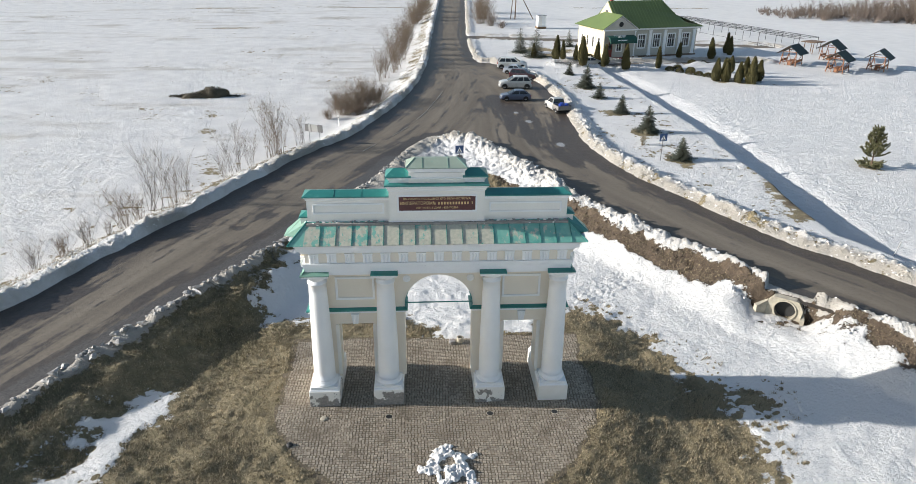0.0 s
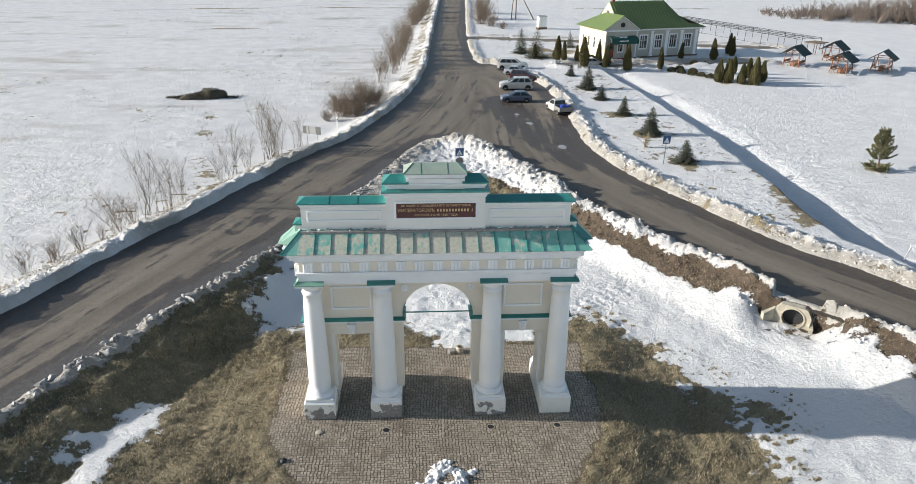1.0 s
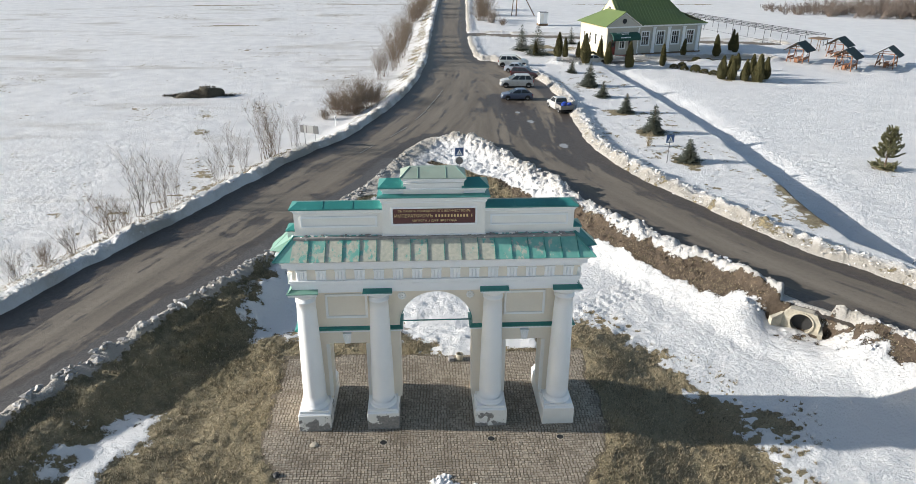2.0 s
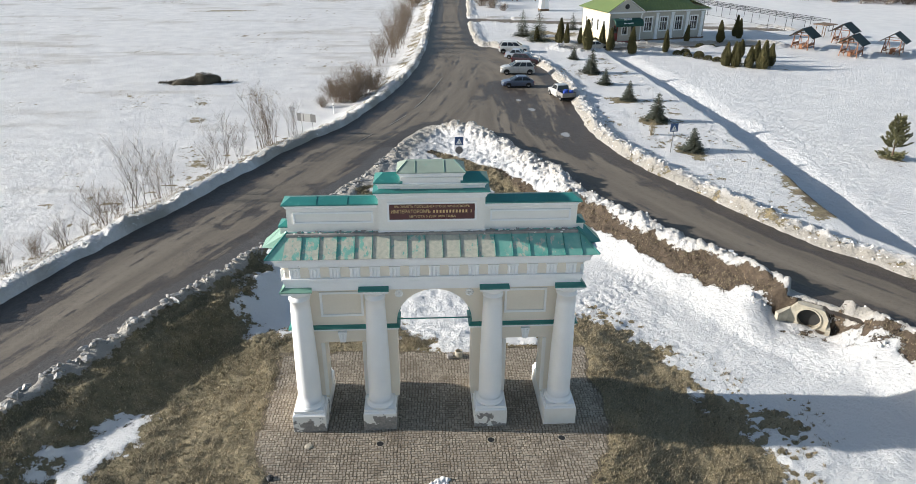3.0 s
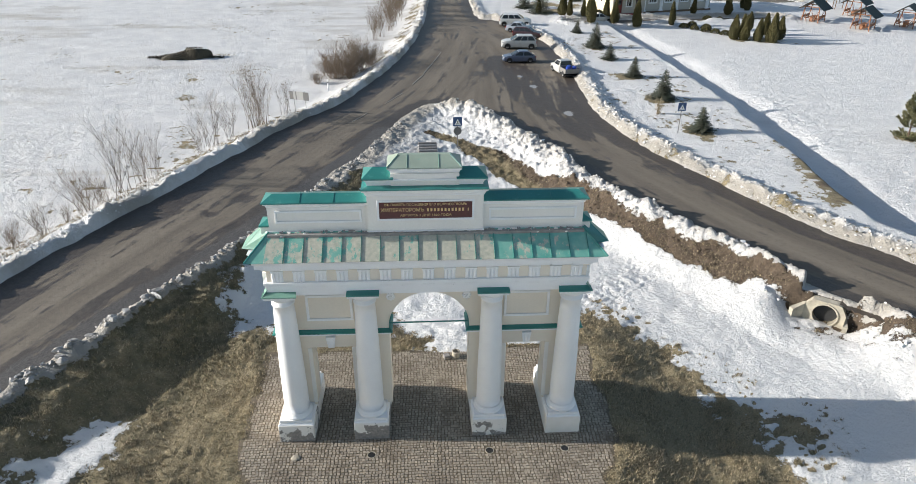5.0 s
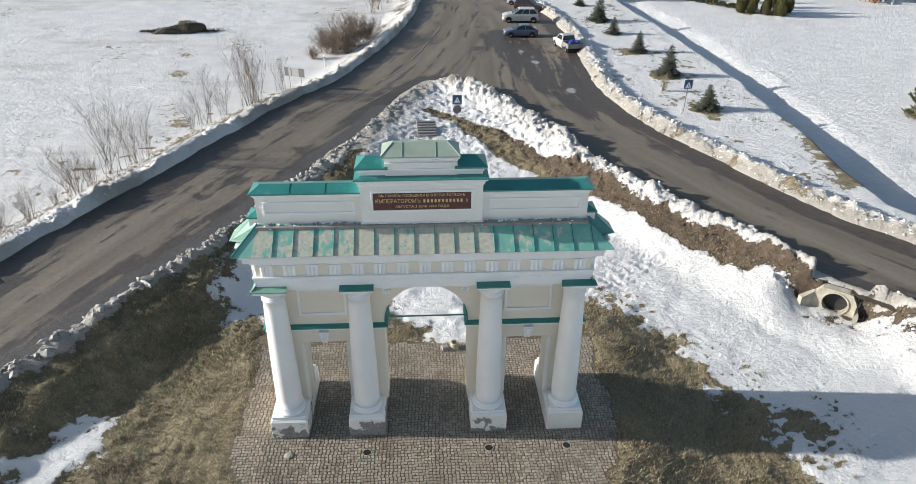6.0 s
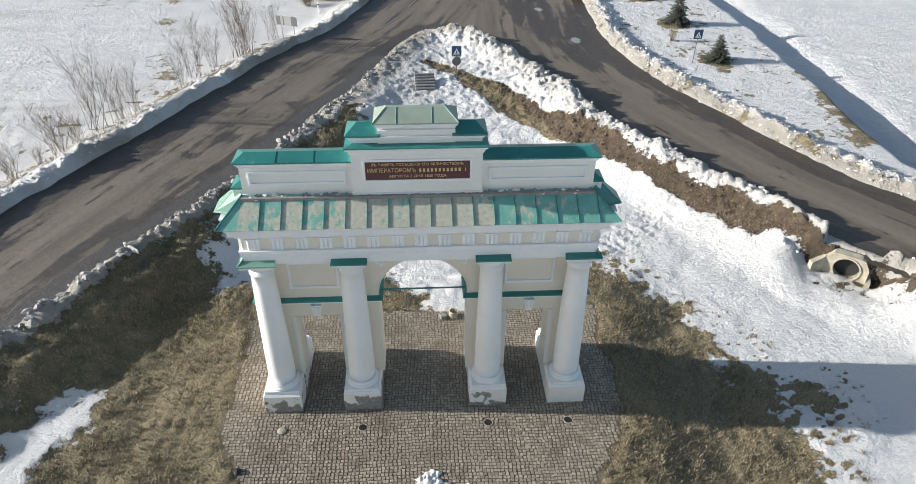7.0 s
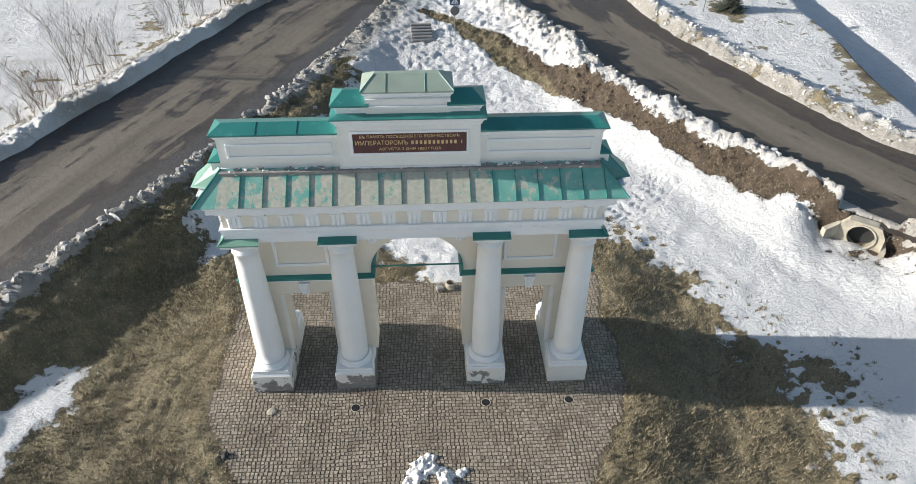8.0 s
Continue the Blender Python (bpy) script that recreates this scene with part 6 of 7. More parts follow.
build_car((16.8, 83.2), 103, 4.6, 1.78, 1.6, "pickup", car_paint("white_cab_paint", (0.45, 0.45, 0.44)), "small white pickup loaded with blue barrels")


# ---------------------------------------------------------------- the building
def pierced(bm, length, z0, z1, thick, holes):
    """A wall along +x from 0, with openings (x0, x1, z0, z1) cut through."""
    xs = sorted({0.0, length, *[h[0] for h in holes], *[h[1] for h in holes]})
    for a, b in zip(xs, xs[1:]):
        cut = [h for h in holes if h[0] <= a + 1e-6 and h[1] >= b - 1e-6]
        z = z0
        for h in sorted(cut, key=lambda q: q[2]):
            if h[2] > z:
                box(bm, (a, 0, z), (b, thick, h[2]))
            z = h[3]
        box(bm, (a, 0, z), (b, thick, z1))


# Front render greyed below the side walls' cream, with its shade in the colour.
M["house_wall"] = painted("shade_grey_render", (0.52, 0.49, 0.425), 0.8, 0.08, 0.1, 0.7)
M["house_side"] = painted("cream_render", (0.66, 0.57, 0.38), 0.8, 0.08, 0.1, 0.7)
M["lime_roof"] = painted("green_metal_roof", (0.135, 0.185, 0.06), 0.45, 0.12, 0.05, 0.8)
k = Mat("curtained_window_glass", 0.08)
k.color(k.mix(k.ramp(k.noise(1.7, 3), 0.42, 0.6), (0.035, 0.035, 0.04), (0.2, 0.19, 0.17)))
M["house_glass"] = k.m


def window(parent, x, y, z0, z1, w, face):
    """Glass set in the opening with a white casing; face: the turn of the wall's frame."""
    ob = part("window", boxed((x, y + 0.14, z0), (x + w, y + 0.18, z1)), M["house_glass"], parent)
    ob.matrix_basis = face
    t = 0.2
    bm = bmesh.new()
    box(bm, (x - t, y - 0.05, z0 - t), (x, y + 0.05, z1 + t))
    box(bm, (x + w, y - 0.05, z0 - t), (x + w + t, y + 0.05, z1 + t))
    box(bm, (x, y - 0.05, z1), (x + w, y + 0.05, z1 + t))
    box(bm, (x - 0.02, y - 0.1, z0 - t), (x + w + 0.02, y + 0.05, z0))
    part("casing", bm, M["white"], ob)
    bm = bmesh.new()
    for g in (0.34, 0.66) if w > 1 else (0.5,):
        box(bm, (x + w * g - 0.04, y + 0.09, z0), (x + w * g + 0.04, y + 0.139, z1))
    box(bm, (x, y + 0.09, z0 + (z1 - z0) * 0.62), (x + w, y + 0.138, z0 + (z1 - z0) * 0.62 + 0.07))
    part("mullion", bm, M["white"], ob)


def house():
    ob = thing("house", (32.3, 120.7, 0.85), 15.2, "single-storey pale building with a green metal roof and porch", "building")
    eye = Matrix.Identity(4)
    T = 0.35
    # wing front wall, set back from the porch block
    holes = [(7.4 - 6.1 + 0.2 + 3.15 * k, 7.4 - 6.1 + 1.6 + 3.15 * k, 1.95, 4.15) for k in range(4)]
    bm = bmesh.new()
    pierced(bm, 14.0, 0, 5.3, T, holes)
    w = part("wall", bm, M["house_wall"], ob)
    w.matrix_basis = pose(6.1, 1.0, 0)
    for h in holes:
        window(ob, h[0], 0, h[2], h[3], h[1] - h[0], pose(6.1, 1.0, 0))
    for k in range(5):
        x = 6.55 + 3.15 * k + (0.25 if k else 0)
        bm = bmesh.new()
        box(bm, (x - 0.28, 0.78, 0.7), (x + 0.28, 1.02, 4.75))
        box(bm, (x - 0.36, 0.7, 0.5), (x + 0.36, 1.02, 0.7))
        box(bm, (x - 0.36, 0.7, 4.75), (x + 0.36, 1.02, 4.95))
        part("pilaster", bm, M["white"], ob)
    part("base_course", boxed((6.1, 0.75, -0.3), (20.2, 1.0, 0.5)), M["dark_wood"], ob, "dark base course")
    # porch block front
    holes = [(0.9, 1.8, 0.6, 3.2), (2.6, 3.5, 1.7, 3.5), (4.3, 5.2, 0.6, 3.2)]
    bm = bmesh.new()
    pierced(bm, 6.1, 0, 5.3, T, holes)
    part("wall", bm, M["house_wall"], ob)
    window(ob, 2.6, 0, 1.7, 3.5, 0.9, eye)
    for x in (0.9, 4.3):
        d = part("door", boxed((x, 0.15, 0.6), (x + 0.9, 0.22, 3.2)), M["red_brick"], ob, "dark red door")
        part("door_panel", boxed((x + 0.15, 0.13, 1.9), (x + 0.75, 0.15, 3.0)), M["house_glass"], d)
    part("porch_base", boxed((0.2, -1.2, -0.3), (5.9, 0.0, 0.55)), M["red_brick"], ob, "red entrance steps")
    part("step", boxed((0.6, -1.6, -0.3), (5.5, -1.2, 0.25)), M["red_brick"], ob)
    bm = bmesh.new()
    bow = [(-1.5, 3.15), (-1.5, 3.5), (-1.4, 3.8), (-1.15, 4.1), (-0.75, 4.28), (-0.05, 4.38)]
    loft(bm, [[(x, p, q) for p, q in bow] + [(x, -0.05, 4.3), (x, -0.75, 4.2), (x, -1.4, 3.4), (x, -1.44, 3.15)] for x in (0.4, 5.8)])
    aw = part("awning", bm, M["awning"], ob, "dark green canvas awning with pale lettering")
    for a, b, z in ((1.6, 4.1, 0.9), (2.2, 3.7, 0.55), (1.9, 3.8, 0.2)):
        n = 8
        for k in range(n):
            x0 = a + (b - a) * k / n
            u = z * 4
            (y, h), (y2, h2) = bow[1 + int(u)], bow[2 + int(u)] if u < 4 else bow[5]
            y, h, wide = y + (y2 - y) * 0.3, h + (h2 - h) * 0.3, (b - a) / n * 0.72
            y2, h2 = y + (y2 - y) * 0.75, h + (h2 - h) * 0.75
            bm = bmesh.new()
            loft(bm, [[(x0, y - o, h + o), (x0 + wide, y - o, h + o), (x0 + wide, y2 - o, h2 + o), (x0, y2 - o, h2 + o)] for o in (-0.01, 0.02)])
            part("lettering_bar", bm, M["white"], aw)
    # pediment over the porch
    bm = bmesh.new()
    loft(bm, [[(-0.4, yy, 5.35), (6.5, yy, 5.35), (3.05, yy, 7.55)] for yy in (-0.12, 0.2)])
    ped = part("pediment", bm, M["house_wall"], ob)
    bm = bmesh.new()
    n = 20
    loft(bm, [[(3.05 + r * math.cos(2 * math.pi * i / n), yy, 6.25 + r * math.sin(2 * math.pi * i / n)) for i in range(n)] for r, yy in ((0.42, -0.13), (0.42, -0.2), (0.3, -0.2), (0.3, -0.13))])
    box(bm, (2.9, -0.19, 6.0), (3.2, -0.13, 6.5))
    part("emblem", bm, M["iron"], ped, "dark round emblem")
    bm = bmesh.new()
    box(bm, (-0.45, -0.3, 5.15), (6.55, 0.0, 5.38), 0.03)
    for s, x in ((1, -0.45), (-1, 6.55)):
        a, b = Vector((x, 0, 5.38)), Vector((3.05, 0, 7.62))
        loft(bm, [[(a.x, -0.3, a.z), (a.x, 0.1, a.z), (a.x, 0.1, a.z + 0.2), (a.x, -0.3, a.z + 0.2)], [(b.x, -0.3, b.z), (b.x, 0.1, b.z), (b.x, 0.1, b.z + 0.2), (b.x, -0.3, b.z + 0.2)]])
    part("cornice", bm, M["white"], ob)
    part("eaves_board", boxed((6.3, 0.55, 5.1), (20.7, 0.95, 5.38), 0.03), M["white"], ob)
    # side and rear walls
    side = pose(0, 9.8, 0, 0, 0, -90)
    holes = [(1.3 + 2.1 * k, 2.1 + 2.1 * k, 2.0, 3.8) for k in range(4)]
    bm = bmesh.new()
    pierced(bm, 9.8, 0, 5.3, T, holes)
    w = part("wall", bm, M["house_side"], ob)
    w.matrix_basis = side
    for h in holes:
        window(ob, h[0], 0, h[2], h[3], 0.8, side)
    part("wall", boxed((19.85, 1.35, 0), (20.2, 9.8, 5.3)), M["house_side"], ob)
    part("wall", boxed((0.35, 9.45, 0), (19.85, 9.8, 5.3)), M["house_side"], ob)
    part("inner_floor", boxed((0.35, 1.4, 0.3), (19.85, 9.45, 0.5)), M["dark_wood"], ob)
    # roofs
    bm = bmesh.new()
    slab(bm, [(-0.7, -0.4, 5.45), (3.05, -0.4, 7.85), (3.05, 6, 7.85), (-0.7, 10.3, 5.45)], 0.1)
    slab(bm, [(6.8, -0.4, 5.45), (3.05, -0.4, 7.85), (3.05, 6, 7.85), (6.8, 6, 5.45)], 0.1)
    part("porch_roof", bm, M["lime_roof"], ob)
    bm = bmesh.new()
    A, B, C, D = (3.3, 5.4, 9.75), (14.6, 5.4, 9.75), (16.4, 2.9, 7.3), (16.4, 7.9, 7.3)
    slab(bm, [(2.9, 1.2, 6.1), (17.6, 1.2, 6.1), (16.4, 2.9, 7.3), B, A], 0.1)
    slab(bm, [(3.0, 0.4, 5.45), (20.9, 0.4, 5.45), (17.6, 1.2, 6.1), (2.9, 1.2, 6.1)], 0.1)
    slab(bm, [(2.9, 10.4, 5.45), (20.9, 10.4, 5.45), D, B, A], 0.1)
    slab(bm, [(20.9, 0.4, 5.45), (20.9, 10.4, 5.45), D, C], 0.1)
    slab(bm, [C, D, B], 0.1)
    main = part("main_roof", bm, M["lime_roof"], ob)
    bm = bmesh.new()
    loft(bm, [[(xx, 2.6, 7.0), (xx, 8.2, 7.0), (xx, 5.4, 9.65)] for xx in (3.1, 3.4)])
    gab = part("gable", bm, M["house_side"], ob)
    part("gable_window", boxed((3.06, 5.0, 7.5), (3.1, 5.8, 8.2)), M["house_glass"], gab)
    for k in range(22):
        x = 3.6 + 0.66 * k
        bm = bmesh.new()
        u = min(1, max(0, (x - 14.6) / 1.9))
        top = (x, 5.4 - 2.5 * u, 9.75 - 2.45 * u) if x < 16.5 else (x, 1.2, 6.1)
        if x < 16.5:
            rod(bm, (x, 1.2, 6.12), (top[0], top[1], top[2] + 0.02), 0.035, 0.035, 4)
        rod(bm, (x, 0.4, 5.47), (x, 1.2, 6.12), 0.035, 0.035, 4)
        part("seam", bm, M["lime_roof"], main)
    part("chimney", boxed((4.1, 5.9, 8.4), (4.6, 6.4, 10.2), 0.02), M["red_brick"], ob)


house()


# ---------------------------------------------------------------- garden shelters and works behind
def shelter(x, y, turn, roof_mat, label):
    ob = thing("gazebo", (x, y, gz(x, y)), turn, label, "gazebo", "garden gazebos")
    for px in (-1.5, 1.5):
        for s in (-1, 1):
            bm = bmesh.new()
            rod(bm, (px, s * 1.35, -0.1), (px, s * 1.1, 2.35), 0.08, 0.08, 6)
            part("post", bm, M["wood"], ob)
            bm = bmesh.new()
            rod(bm, (px, s * 0.5, 0.0), (px, s * 1.18, 1.9), 0.05, 0.05, 5)
            part("brace", bm, M["wood"], ob)
        bm = bmesh.new()
        for s in (-1, 1):
            rod(bm, (px, s * 1.95, 1.95), (px, 0, 3.3), 0.06, 0.06, 5)
        rod(bm, (px, -1.3, 2.3), (px, 1.3, 2.3), 0.06, 0.06, 5)
        part("truss", bm, M["wood"], ob)
    for s in (-1, 1):
        bm = bmesh.new()
        slab(bm, [(-2.1, s * 2.05, 1.95), (2.1, s * 2.05, 1.95), (2.1, 0, 3.42), (-2.1, 0, 3.42)], 0.07)
        part("roof_slope", bm, roof_mat, ob)
        part("bench", boxed((-1.4, s * 0.95 - 0.2, 0.42), (1.4, s * 0.95 + 0.2, 0.48), 0.01), M["wood"], ob)
        part("bench_back", boxed((-1.4, s * 1.22 - 0.03, 0.55), (1.4, s * 1.22 + 0.03, 0.95), 0.01), M["wood"], ob)
    part("table", boxed((-1.3, -0.35, 0.72), (1.3, 0.35, 0.78), 0.01), M["wood"], ob)
    for px in (-1, 1):
        part("table_leg", boxed((px - 0.06, -0.25, 0), (px + 0.06, 0.25, 0.72)), M["wood"], ob)


for x, y, t in ((65.0, 116.6, 42), (74.4, 120.6, 42), (70.6, 111.6, 42), (78.6, 113.0, 46)):
    shelter(x, y, t, M["dark_green_roof"], "orange timber gazebo with a dark green gable roof")


def canopy_table():
    ob = thing("garden_canopy", (75.2, 128.4, gz(75.2, 128.4)), 30, "small flat brown canopy on four posts", "canopy")
    for a in (-1.2, 1.2):
        for b in (-0.9, 0.9):
            bm = bmesh.new()
            rod(bm, (a, b, -0.1), (a, b, 2.1), 0.07, 0.07, 6)
            part("post", bm, M["dark_wood"], ob)
    part("top", boxed((-1.8, -1.4, 2.1), (1.8, 1.4, 2.25), 0.02), M["dark_wood"], ob)


canopy_table()


def pergola():
    ob = thing("pergola", (70.5, 141, gz(70.5, 141)), 0, "long open steel frame with slender posts on the snow", "pergola")
    a, b = Vector((73.0, 131.5)), Vector((61.0, 172.0))
    o = Vector((70.5, 141.0))
    n = 9
    across = Vector((6.0, 1.8))
    for k in range(n + 1):
        p = a.lerp(b, k / n) - o
        q = p + across
        bm = bmesh.new()
        rod(bm, (*p, -0.2), (*p, 2.75), 0.05, 0.05, 5)
        part("post", bm, M["iron"], ob)
        bm = bmesh.new()
        rod(bm, (*q, -0.2), (*q, 2.75), 0.05, 0.05, 5)
        part("post", bm, M["iron"], ob)
        bm = bmesh.new()
        rod(bm, (*p, 2.75), (*q, 2.75), 0.04, 0.04, 4)
        part("crossbar", bm, M["iron"], ob)
        if k < n:
            step_to = (b - a) / n
            for g in (0.25, 0.5, 0.75):
                bm = bmesh.new()
                rod(bm, (*(p + step_to * g), 2.8), (*(q + step_to * g), 2.8), 0.025, 0.025, 4)
                part("lath", bm, M["iron"], ob)
    for off in (0.0, 0.33, 0.66, 1.0):
        p, q = a - o + across * off, b - o + across * off
        bm = bmesh.new()
        rod(bm, (*p, 2.82), (*q, 2.82), 0.04, 0.04, 4)
        part("rail", bm, M["iron"], ob)
    for h in (0.35, 0.7):
        bm = bmesh.new()
        rod(bm, (*(a - o), h), (*(b - o), h), 0.025, 0.025, 4)
        part("rail", bm, M["iron"], ob)


pergola()


def kiosk():
    ob = thing("kiosk", (29.0, 167.5, gz(29, 167.5)), 8, "small white transformer kiosk on a dark footing", "kiosk")
    part("footing", boxed((-1.1, -1.0, -0.3), (1.1, 1.0, 0.5)), M["dark_wood"], ob)
    part("cabinet", boxed((-0.95, -0.85, 0.5), (0.95, 0.85, 3.0), 0.03), M["white"], ob)
    part("cabinet_door", boxed((-0.7, -0.88, 0.7), (0.0, -0.85, 2.7), 0.01), M["cream_grey"], ob)
    part("kiosk_roof", boxed((-1.08, -0.98, 3.0), (1.08, 0.98, 3.12), 0.02), M["grey_steel"], ob)


kiosk()


def power_pole():
    ob = thing("power_pole", (25.6, 189.0, gz(25.6, 189)), 0, "wooden power pole with a slanting stay", "pole")
    bm = bmesh.new()
    rod(bm, (0, 0, -0.5), (0.1, 0, 9.5), 0.17, 0.12, 8)
    part("pole", bm, M["dark_wood"], ob)
    bm = bmesh.new()
    rod(bm, (-1.2, 0.3, -0.5), (-0.5, 0, 9.2), 0.13, 0.1, 8)
    part("pole", bm, M["dark_wood"], ob)
    bm = bmesh.new()
    rod(bm, (5.2, 0, -0.4), (0.15, 0, 8.2), 0.13, 0.1, 8)
    part("stay", bm, M["dark_wood"], ob)
    part("crossarm", boxed((-1.0, -0.06, 8.7), (1.0, 0.06, 8.85)), M["dark_wood"], ob)


power_pole()


def low_hedge():
    """Dark clipped bushes before the building."""
    rng = random.Random(9)
    spots = [(41.8, 112.6), (43.2, 111.6), (44.6, 110.4), (45.6, 109.2), (46.6, 107.9), (45.2, 112.0), (43.4, 113.4), (29.6, 119.6), (48.0, 118.8), (50.2, 119.0)]
    proto = None
    for i, (x, y) in enumerate(spots):
        s = rng.uniform(0.7, 1.15)
        m = pose(x, y, gz(x, y), 0, 0, rng.uniform(0, 360)) @ Matrix.Diagonal((s, s, s * 0.9, 1))
        if proto is None:
            proto = thing("bush")
            bm = bmesh.new()
            for _ in range(900):
                t, u = rng.uniform(0, 6.28), rng.random()
                r = 0.75 * math.sqrt(1 - u * u) * rng.uniform(0.8, 1.05)
                c = Vector((r * math.cos(t), r * math.sin(t), 0.75 * u))
                flake(bm, c, (c + Vector((rng.gauss(0, 0.4), rng.gauss(0, 0.4), 0.3))).normalized(), Vector((rng.gauss(0, 1), rng.gauss(0, 1), 0)), rng.uniform(0.12, 0.25), 0.05)
            part("crown", bm, M["thuja"], proto)
            bm = bmesh.new()
            for _ in range(9):
                t = rng.uniform(0, 6.28)
                rod(bm, (0, 0, -0.1), (0.4 * math.cos(t), 0.4 * math.sin(t), 0.5), 0.02, 0.008, 3)
            part("stem", bm, M["bark"], proto)
            proto.matrix_basis = m
            ob = proto
        else:
            ob = copy_thing(proto, m)
            ob.scale = (s, s, s * 0.9)
        tagged(ob, "low dark evergreen bush in the snow", "bush", "low bushes before the building")


low_hedge()
drop_in([make_shrub(48, 1.6, 26, 0.5, 5, M["dry_grass"], 0.02)], "small straw-coloured dry bush beside the crossing sign", "shrub", "", [(22.6, 66.2, 1.0)], 12)


# ---------------------------------------------------------------- loose cover
def clods():
    """Lumps of ploughed snow along the banks, and of soil on the bare strip."""
    rng = np.random.RandomState(4)
    n = 90000
    x, y = rng.uniform(-34, 40, n), rng.uniform(14, 122, n)
    z, snow, _, soil, grime, rd, moss_shade = land(x, y)
    isl = area_gap(x, y, ISLAND)
    for name, ok, lo, hi, mat, label in (
        ("snow_clods", (rd > 0.15) & (rd < np.where(isl < 0, np.where(x > 1, 2.6, 0.0), np.where(x > 0, 2.4, 1.7))) & (snow > 0.5) & (np.hypot(x - 21.35, y - 33.45) > 2.2), 0.025, 0.12, "clod", "lumps of ploughed snow along the road edges"),
        ("ice_lumps", (isl < -0.15) & (isl > -0.95) & (x < 0.5) & (y < 64), 0.06, 0.24, "dirty_ice", "dirty lumps of refrozen snow along the road edge"),
        ("soil_clods", (isl < 0) & (soil > 0.5) & (snow < 0.45) & (rd > 0.8), 0.03, 0.09, "soil", "crumbs of brown soil on the bare bank"),
    ):
        bm = bmesh.new()
        bmesh.ops.create_icosphere(bm, subdivisions=1, radius=1)
        bv = np.array([v.co[:] for v in bm.verts])
        bf = np.array([[v.index for v in f.verts] for f in bm.faces])
        bm.free()
        pts = np.flatnonzero(ok)
        r = lo + (hi - lo) * rng.rand(len(pts)) ** 2.2
        co = bv[None] * (r[:, None, None] * (0.55 + 0.85 * rng.rand(len(pts), len(bv), 1))) * (0.6 + 0.7 * rng.rand(len(pts), 1, 3)) * np.array([1.1, 1.1, 0.7])
        co = co + np.stack([x[pts], y[pts], z[pts] + r * 0.25], -1)[:, None]
        faces = (bf[None] + (np.arange(len(pts)) * len(bv))[:, None, None]).reshape(-1, 3)
        me = bpy.data.meshes.new(name)
        me.from_pydata(co.reshape(-1, 3).tolist(), [], faces.tolist())
        me.materials.append(M[mat])
        tagged(new(name, me), label, "soil" if mat == "soil" else "snow", kind="stuff")


k = Mat("ploughed_snow", 0.7)
k.color(k.mix(k.ramp(k.island(), 0.0, 1.0, 0.0, 0.6), (0.73, 0.725, 0.715), (0.42, 0.375, 0.31))).bump(k.noise(14, 4), 0.4, 0.03)
M["clod"] = k.m
k = Mat("dirty_ice", 0.6)
k.color(k.mix(k.ramp(k.noise(3.5, 6, 0.7), 0.35, 0.65), (0.4, 0.395, 0.385), (0.17, 0.155, 0.13))).bump(k.noise(11, 5, 0.7), 0.6, 0.04)
M["dirty_ice"] = k.m
M["soil"] = leaf_stuff("soil_crumbs", (0.05, 0.035, 0.024), (0.14, 0.1, 0.066), 0.95)
clods()


def tufts():
    """Dead grass over the bare parts of the island and the western verge."""
    rng = np.random.RandomState(6)
    n = 520000
    x, y = rng.uniform(-30, 26, n), rng.uniform(15, 72, n)
    z, snow, _, soil, grime, rd, moss_shade = land(x, y)
    isl, pl = area_gap(x, y, ISLAND), plaza_gap(x, y)
    thick = 0.35 + 0.65 * step(-0.25, 0.3, fbm(x, y, 1.6, 91, 3))
    ok = (isl < -0.6) & (snow < 0.5) & (pl > 0.05) & (rng.rand(n) < thick * (1 - 0.65 * soil))
    verge = (isl > 0) & (x < 0) & (rd > 1.4) & (rd < 4.5) & (rng.rand(n) < 0.16)
    green = rng.rand(n) < 1.1 * (moss_shade - 0.02) + 0.5 * fbm(x, y, 2.0, 92, 3)
    for name, pick, mat, label in (("dead_grass", (ok & ~green) | verge, "dry_grass", "matted straw-coloured dead grass around the arch"), ("mossy_grass", ok & green, "mossy_grass", "mossy grass on the slope below the road, darkened as shade")):
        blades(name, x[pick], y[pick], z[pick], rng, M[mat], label)


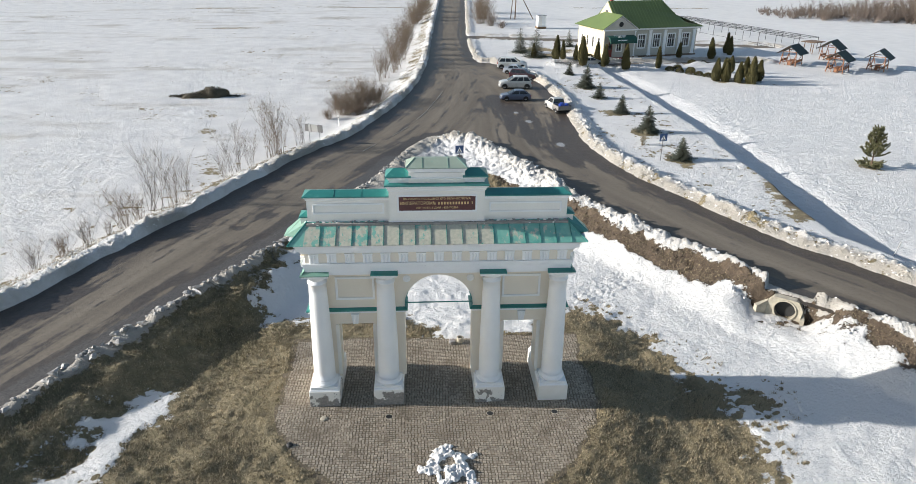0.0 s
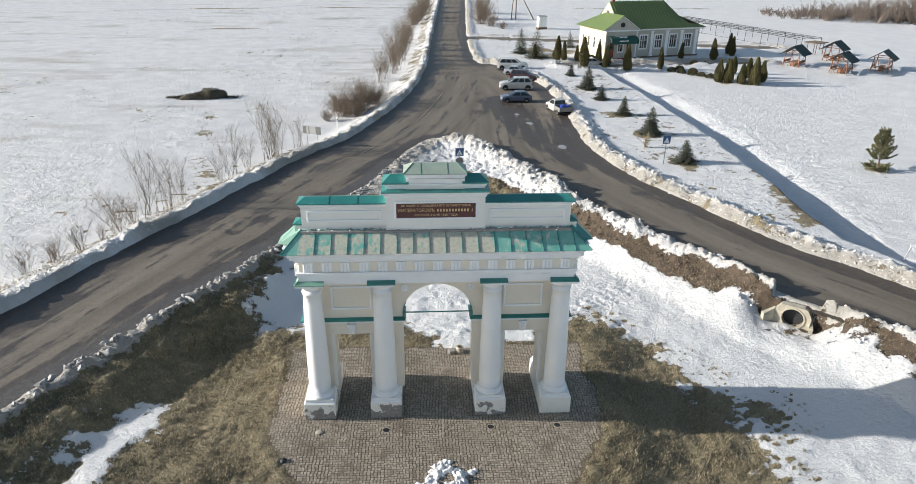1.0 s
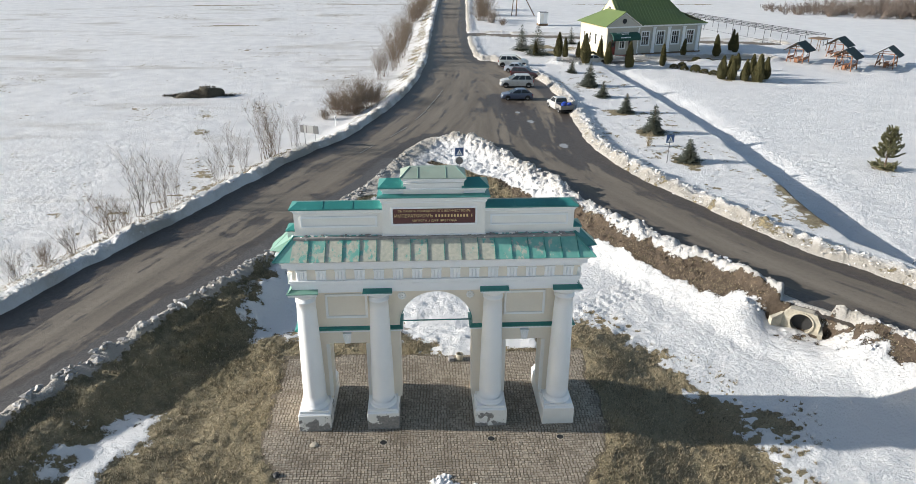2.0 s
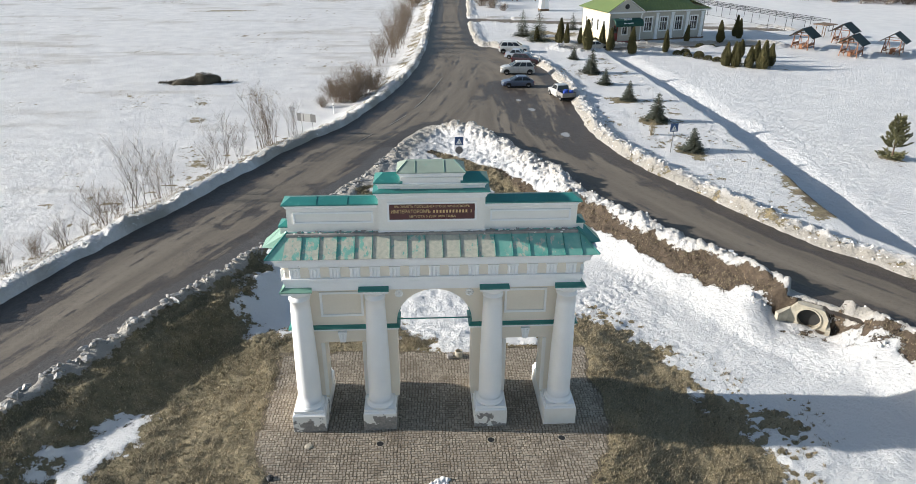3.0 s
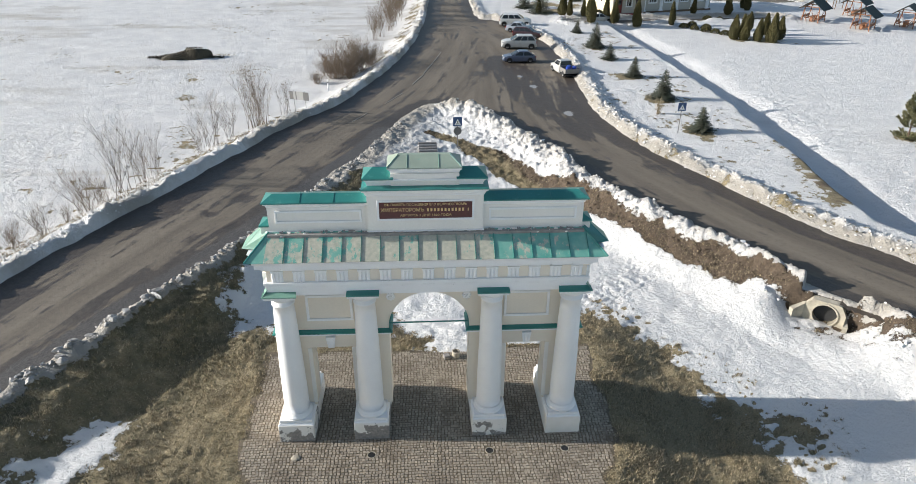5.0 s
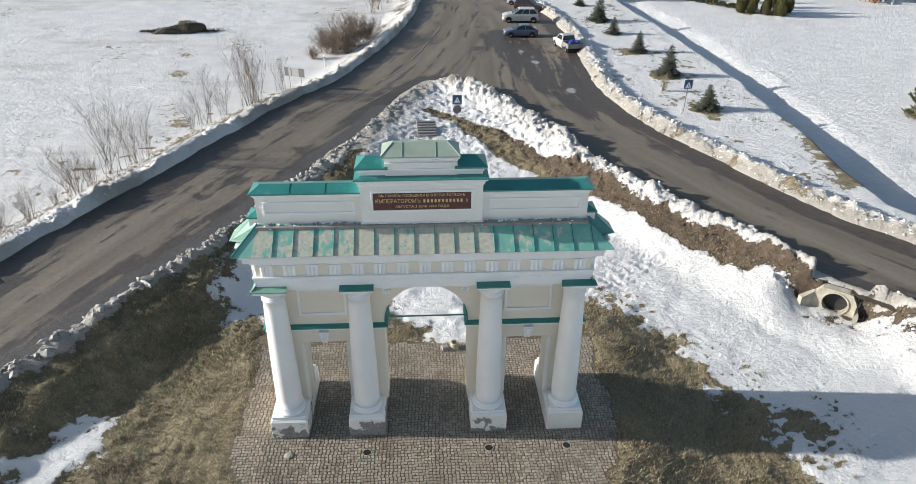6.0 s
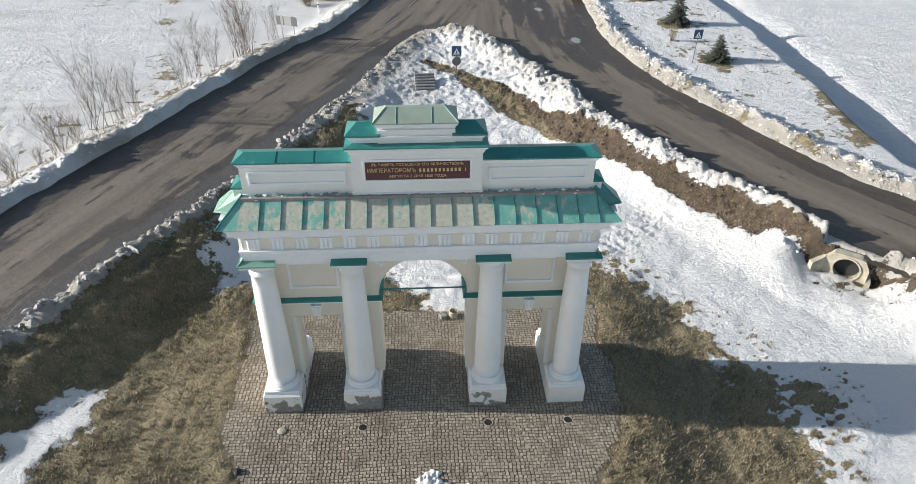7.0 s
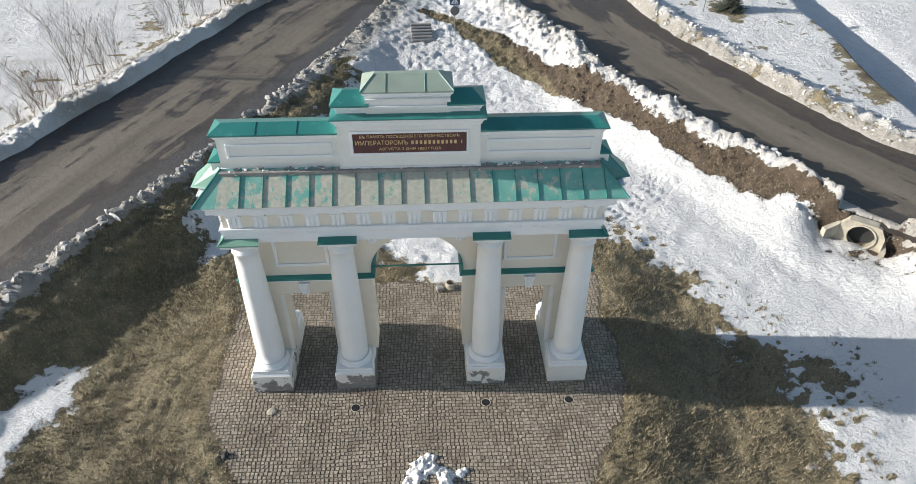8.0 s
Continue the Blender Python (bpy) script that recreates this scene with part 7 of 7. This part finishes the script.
def blades(name, x, y, z, rng, material, label):
    """Four bent blades at each spot."""
    m = len(x)
    co = []
    for _ in range(4):
        t = rng.uniform(0, 2 * np.pi, m)
        ln = rng.uniform(0.06, 0.19, m)
        lean = rng.uniform(0.4, 1.3, m)
        w = rng.uniform(0.007, 0.018, m)
        bx, by, bz = x + rng.normal(0, 0.035, m), y + rng.normal(0, 0.035, m), z - 0.01
        sx, sy = -np.sin(t) * w, np.cos(t) * w
        tip = np.stack([bx + np.cos(t) * np.sin(lean) * ln, by + np.sin(t) * np.sin(lean) * ln, bz + np.cos(lean) * ln + 0.02], -1)
        co.append(np.stack([np.stack([bx - sx, by - sy, bz], -1), np.stack([bx + sx, by + sy, bz], -1), tip], 1))
    co = np.concatenate(co).reshape(-1, 3)
    me = bpy.data.meshes.new(name)
    nf = len(co) // 3
    me.vertices.add(len(co))
    me.vertices.foreach_set("co", co.astype(np.float32).ravel())
    me.loops.add(len(co))
    me.loops.foreach_set("vertex_index", np.arange(len(co), dtype=np.int32))
    me.polygons.add(nf)
    me.polygons.foreach_set("loop_start", np.arange(0, len(co), 3, dtype=np.int32))
    me.polygons.foreach_set("loop_total", np.full(nf, 3, np.int32))
    me.update(calc_edges=True)
    me.materials.append(material)
    tagged(new(name, me), label, "grass", kind="stuff")


tufts()


def plaza_snow():
    """What is left of a swept heap of snow on the paving."""
    xs, ys = np.arange(-1.6, 3.8, 0.035), np.arange(17.6, 23.4, 0.035)
    X, Y = np.meshgrid(xs, ys)
    m = np.minimum(np.hypot((X - 0.3 + 0.15 * (Y - 21)) / 1.25, (Y - 20.6) / 2.3), np.hypot((X - 2.9) / 0.9, (Y - 19.0) / 0.7)) - 0.86 + 0.75 * fbm(X, Y, 0.75, 72, 4) + 0.5 * step(0.1, 0.3, vnoise(X, Y, 0.4, 172))
    h = 0.05 * step(0.0, -0.15, m) + 0.3 * np.abs(fbm(X, Y, 0.3, 75, 4)) * step(0.02, -0.35, m)
    sheet("snow_heap", xs, ys, np.where(m < 0, 0.0 + h, -0.06), M["clod"], m < 0.02)
    tagged(bpy.data.objects["snow_heap"], "dwindling heap of lumpy snow on the paving", "snow", kind="stuff")


plaza_snow()


def snow_scrap(x, y, turn, size):
    bm = bmesh.new()
    n = 18
    edge = [(size * (1 + 0.35 * math.sin(3 * t + 1) + 0.2 * math.sin(7 * t)) * math.cos(t), 0.22 * size * (1 + 0.3 * math.sin(5 * t)) * math.sin(t)) for t in (2 * math.pi * i / n for i in range(n))]
    loft(bm, [[(a, b, -0.1) for a, b in edge], [(a, b, 0.1) for a, b in edge], [(a * 0.7, b * 0.6, 0.15) for a, b in edge]])
    ob = part("snow_scrap", bm, M["clod"], None, "thin scrap of unmelted snow on dead grass")
    ob.matrix_basis = pose(x, y, gz(x, y), 0, 0, turn)
    tagged(ob, category="snow")


snow_scrap(-14.25, 35.0, -36, 0.34)


# ---------------------------------------------------------------- paving, last
def paving():
    me = bpy.data.meshes.new("plaza")
    n = 72
    bm = bmesh.new()
    ring = []
    for i in range(n):
        t = 2 * math.pi * i / n
        a, b = 8.0 * math.cos(t), 8.0 * math.sin(t)
        ring.append((PLAZA_C[0] + (a if b < 0 else math.copysign(8.0, a) * min(1, abs(a) / 4)), min(PLAZA_C[1] + b, PLAZA_BACK + 0.3)))
    loft(bm, [[(a, b, -0.2) for a, b in ring], [(a, b, -0.014) for a, b in ring]])
    plaza = part("pavement", bm, M["joint"], None, "circle of small worn granite setts round the arch")
    tagged(plaza, category="pavement", kind="structure")
    rng = random.Random(3)
    pitch = 0.138
    singles, rest_v, rest_f = [], [], []
    shapes = []
    for k in range(9):
        w, d = 0.067 - 0.011 * rng.random(), 0.067 - 0.011 * rng.random()
        j = lambda: rng.uniform(-0.009, 0.009)
        low = [(-w + j(), -d + j(), -0.05), (w + j(), -d + j(), -0.05), (w + j(), d + j(), -0.05), (-w + j(), d + j(), -0.05)]
        top = [(a * 0.8, b * 0.8, 0.004 + j() * 0.5) for a, b, _ in low]
        shapes.append(low + top)
    quads = [(4, 5, 6, 7)] + [(i, (i + 1) % 4, 4 + (i + 1) % 4, 4 + i) for i in range(4)]
    meshes = []
    for s in shapes:
        m = bpy.data.meshes.new("sett")
        m.from_pydata(s, [], quads)
        m.materials.append(M["sett"])
        meshes.append(m)
    pts = []
    for r in range(int(17.5 / pitch)):
        y = 18.9 + r * pitch
        shift = 0.12 * pitch * math.sin(r * 1.7) + 0.05 * math.sin(r * 0.11)
        for c in range(int(17.2 / pitch)):
            x = -8.6 + c * pitch + shift + 0.03 * math.sin(c * 0.4 + r * 0.13)
            pts.append((x + rng.uniform(-0.013, 0.013), y + 0.04 * math.sin(c * 0.12) + rng.uniform(-0.013, 0.013)))
    P = np.array(pts)
    keep = plaza_gap(P[:, 0], P[:, 1]) < 0.05
    for x in COLS:
        keep &= ~((abs(P[:, 0] - x) < 0.68) & (abs(P[:, 1] - ARCH_Y) < 1.63))
    for x, y in ((-2.42, 24.5), (2.36, 24.52), (5.45, 24.5)):
        keep &= np.hypot(P[:, 0] - x, P[:, 1] - y) > 0.22
    for x, y in P[keep]:
        k, turn, z = rng.randrange(9), rng.uniform(-0.14, 0.14) + rng.randrange(4) * math.pi / 2, rng.uniform(-0.007, 0.005)
        if abs(x) < 2.6 and 22.9 < y < 24.2 and len(singles) < 290:
            ob = new("sett", meshes[k])
            ob.parent = plaza
            ob.matrix_basis = Matrix.LocRotScale((x, y, z), Euler((0, 0, turn)), None)
            singles.append(ob)
        else:
            c, s = math.cos(turn), math.sin(turn)
            o = len(rest_v)
            rest_v += [(x + c * a - s * b, y + s * a + c * b, z + h) for a, b, h in shapes[k]]
            rest_f += [tuple(o + i for i in q) for q in quads]
    m = bpy.data.meshes.new("setts")
    m.from_pydata(rest_v, [], rest_f)
    m.materials.append(M["sett"])
    ob = new("setts", m)
    ob.parent = plaza
    tagged(ob, kind="stuff")


paving()
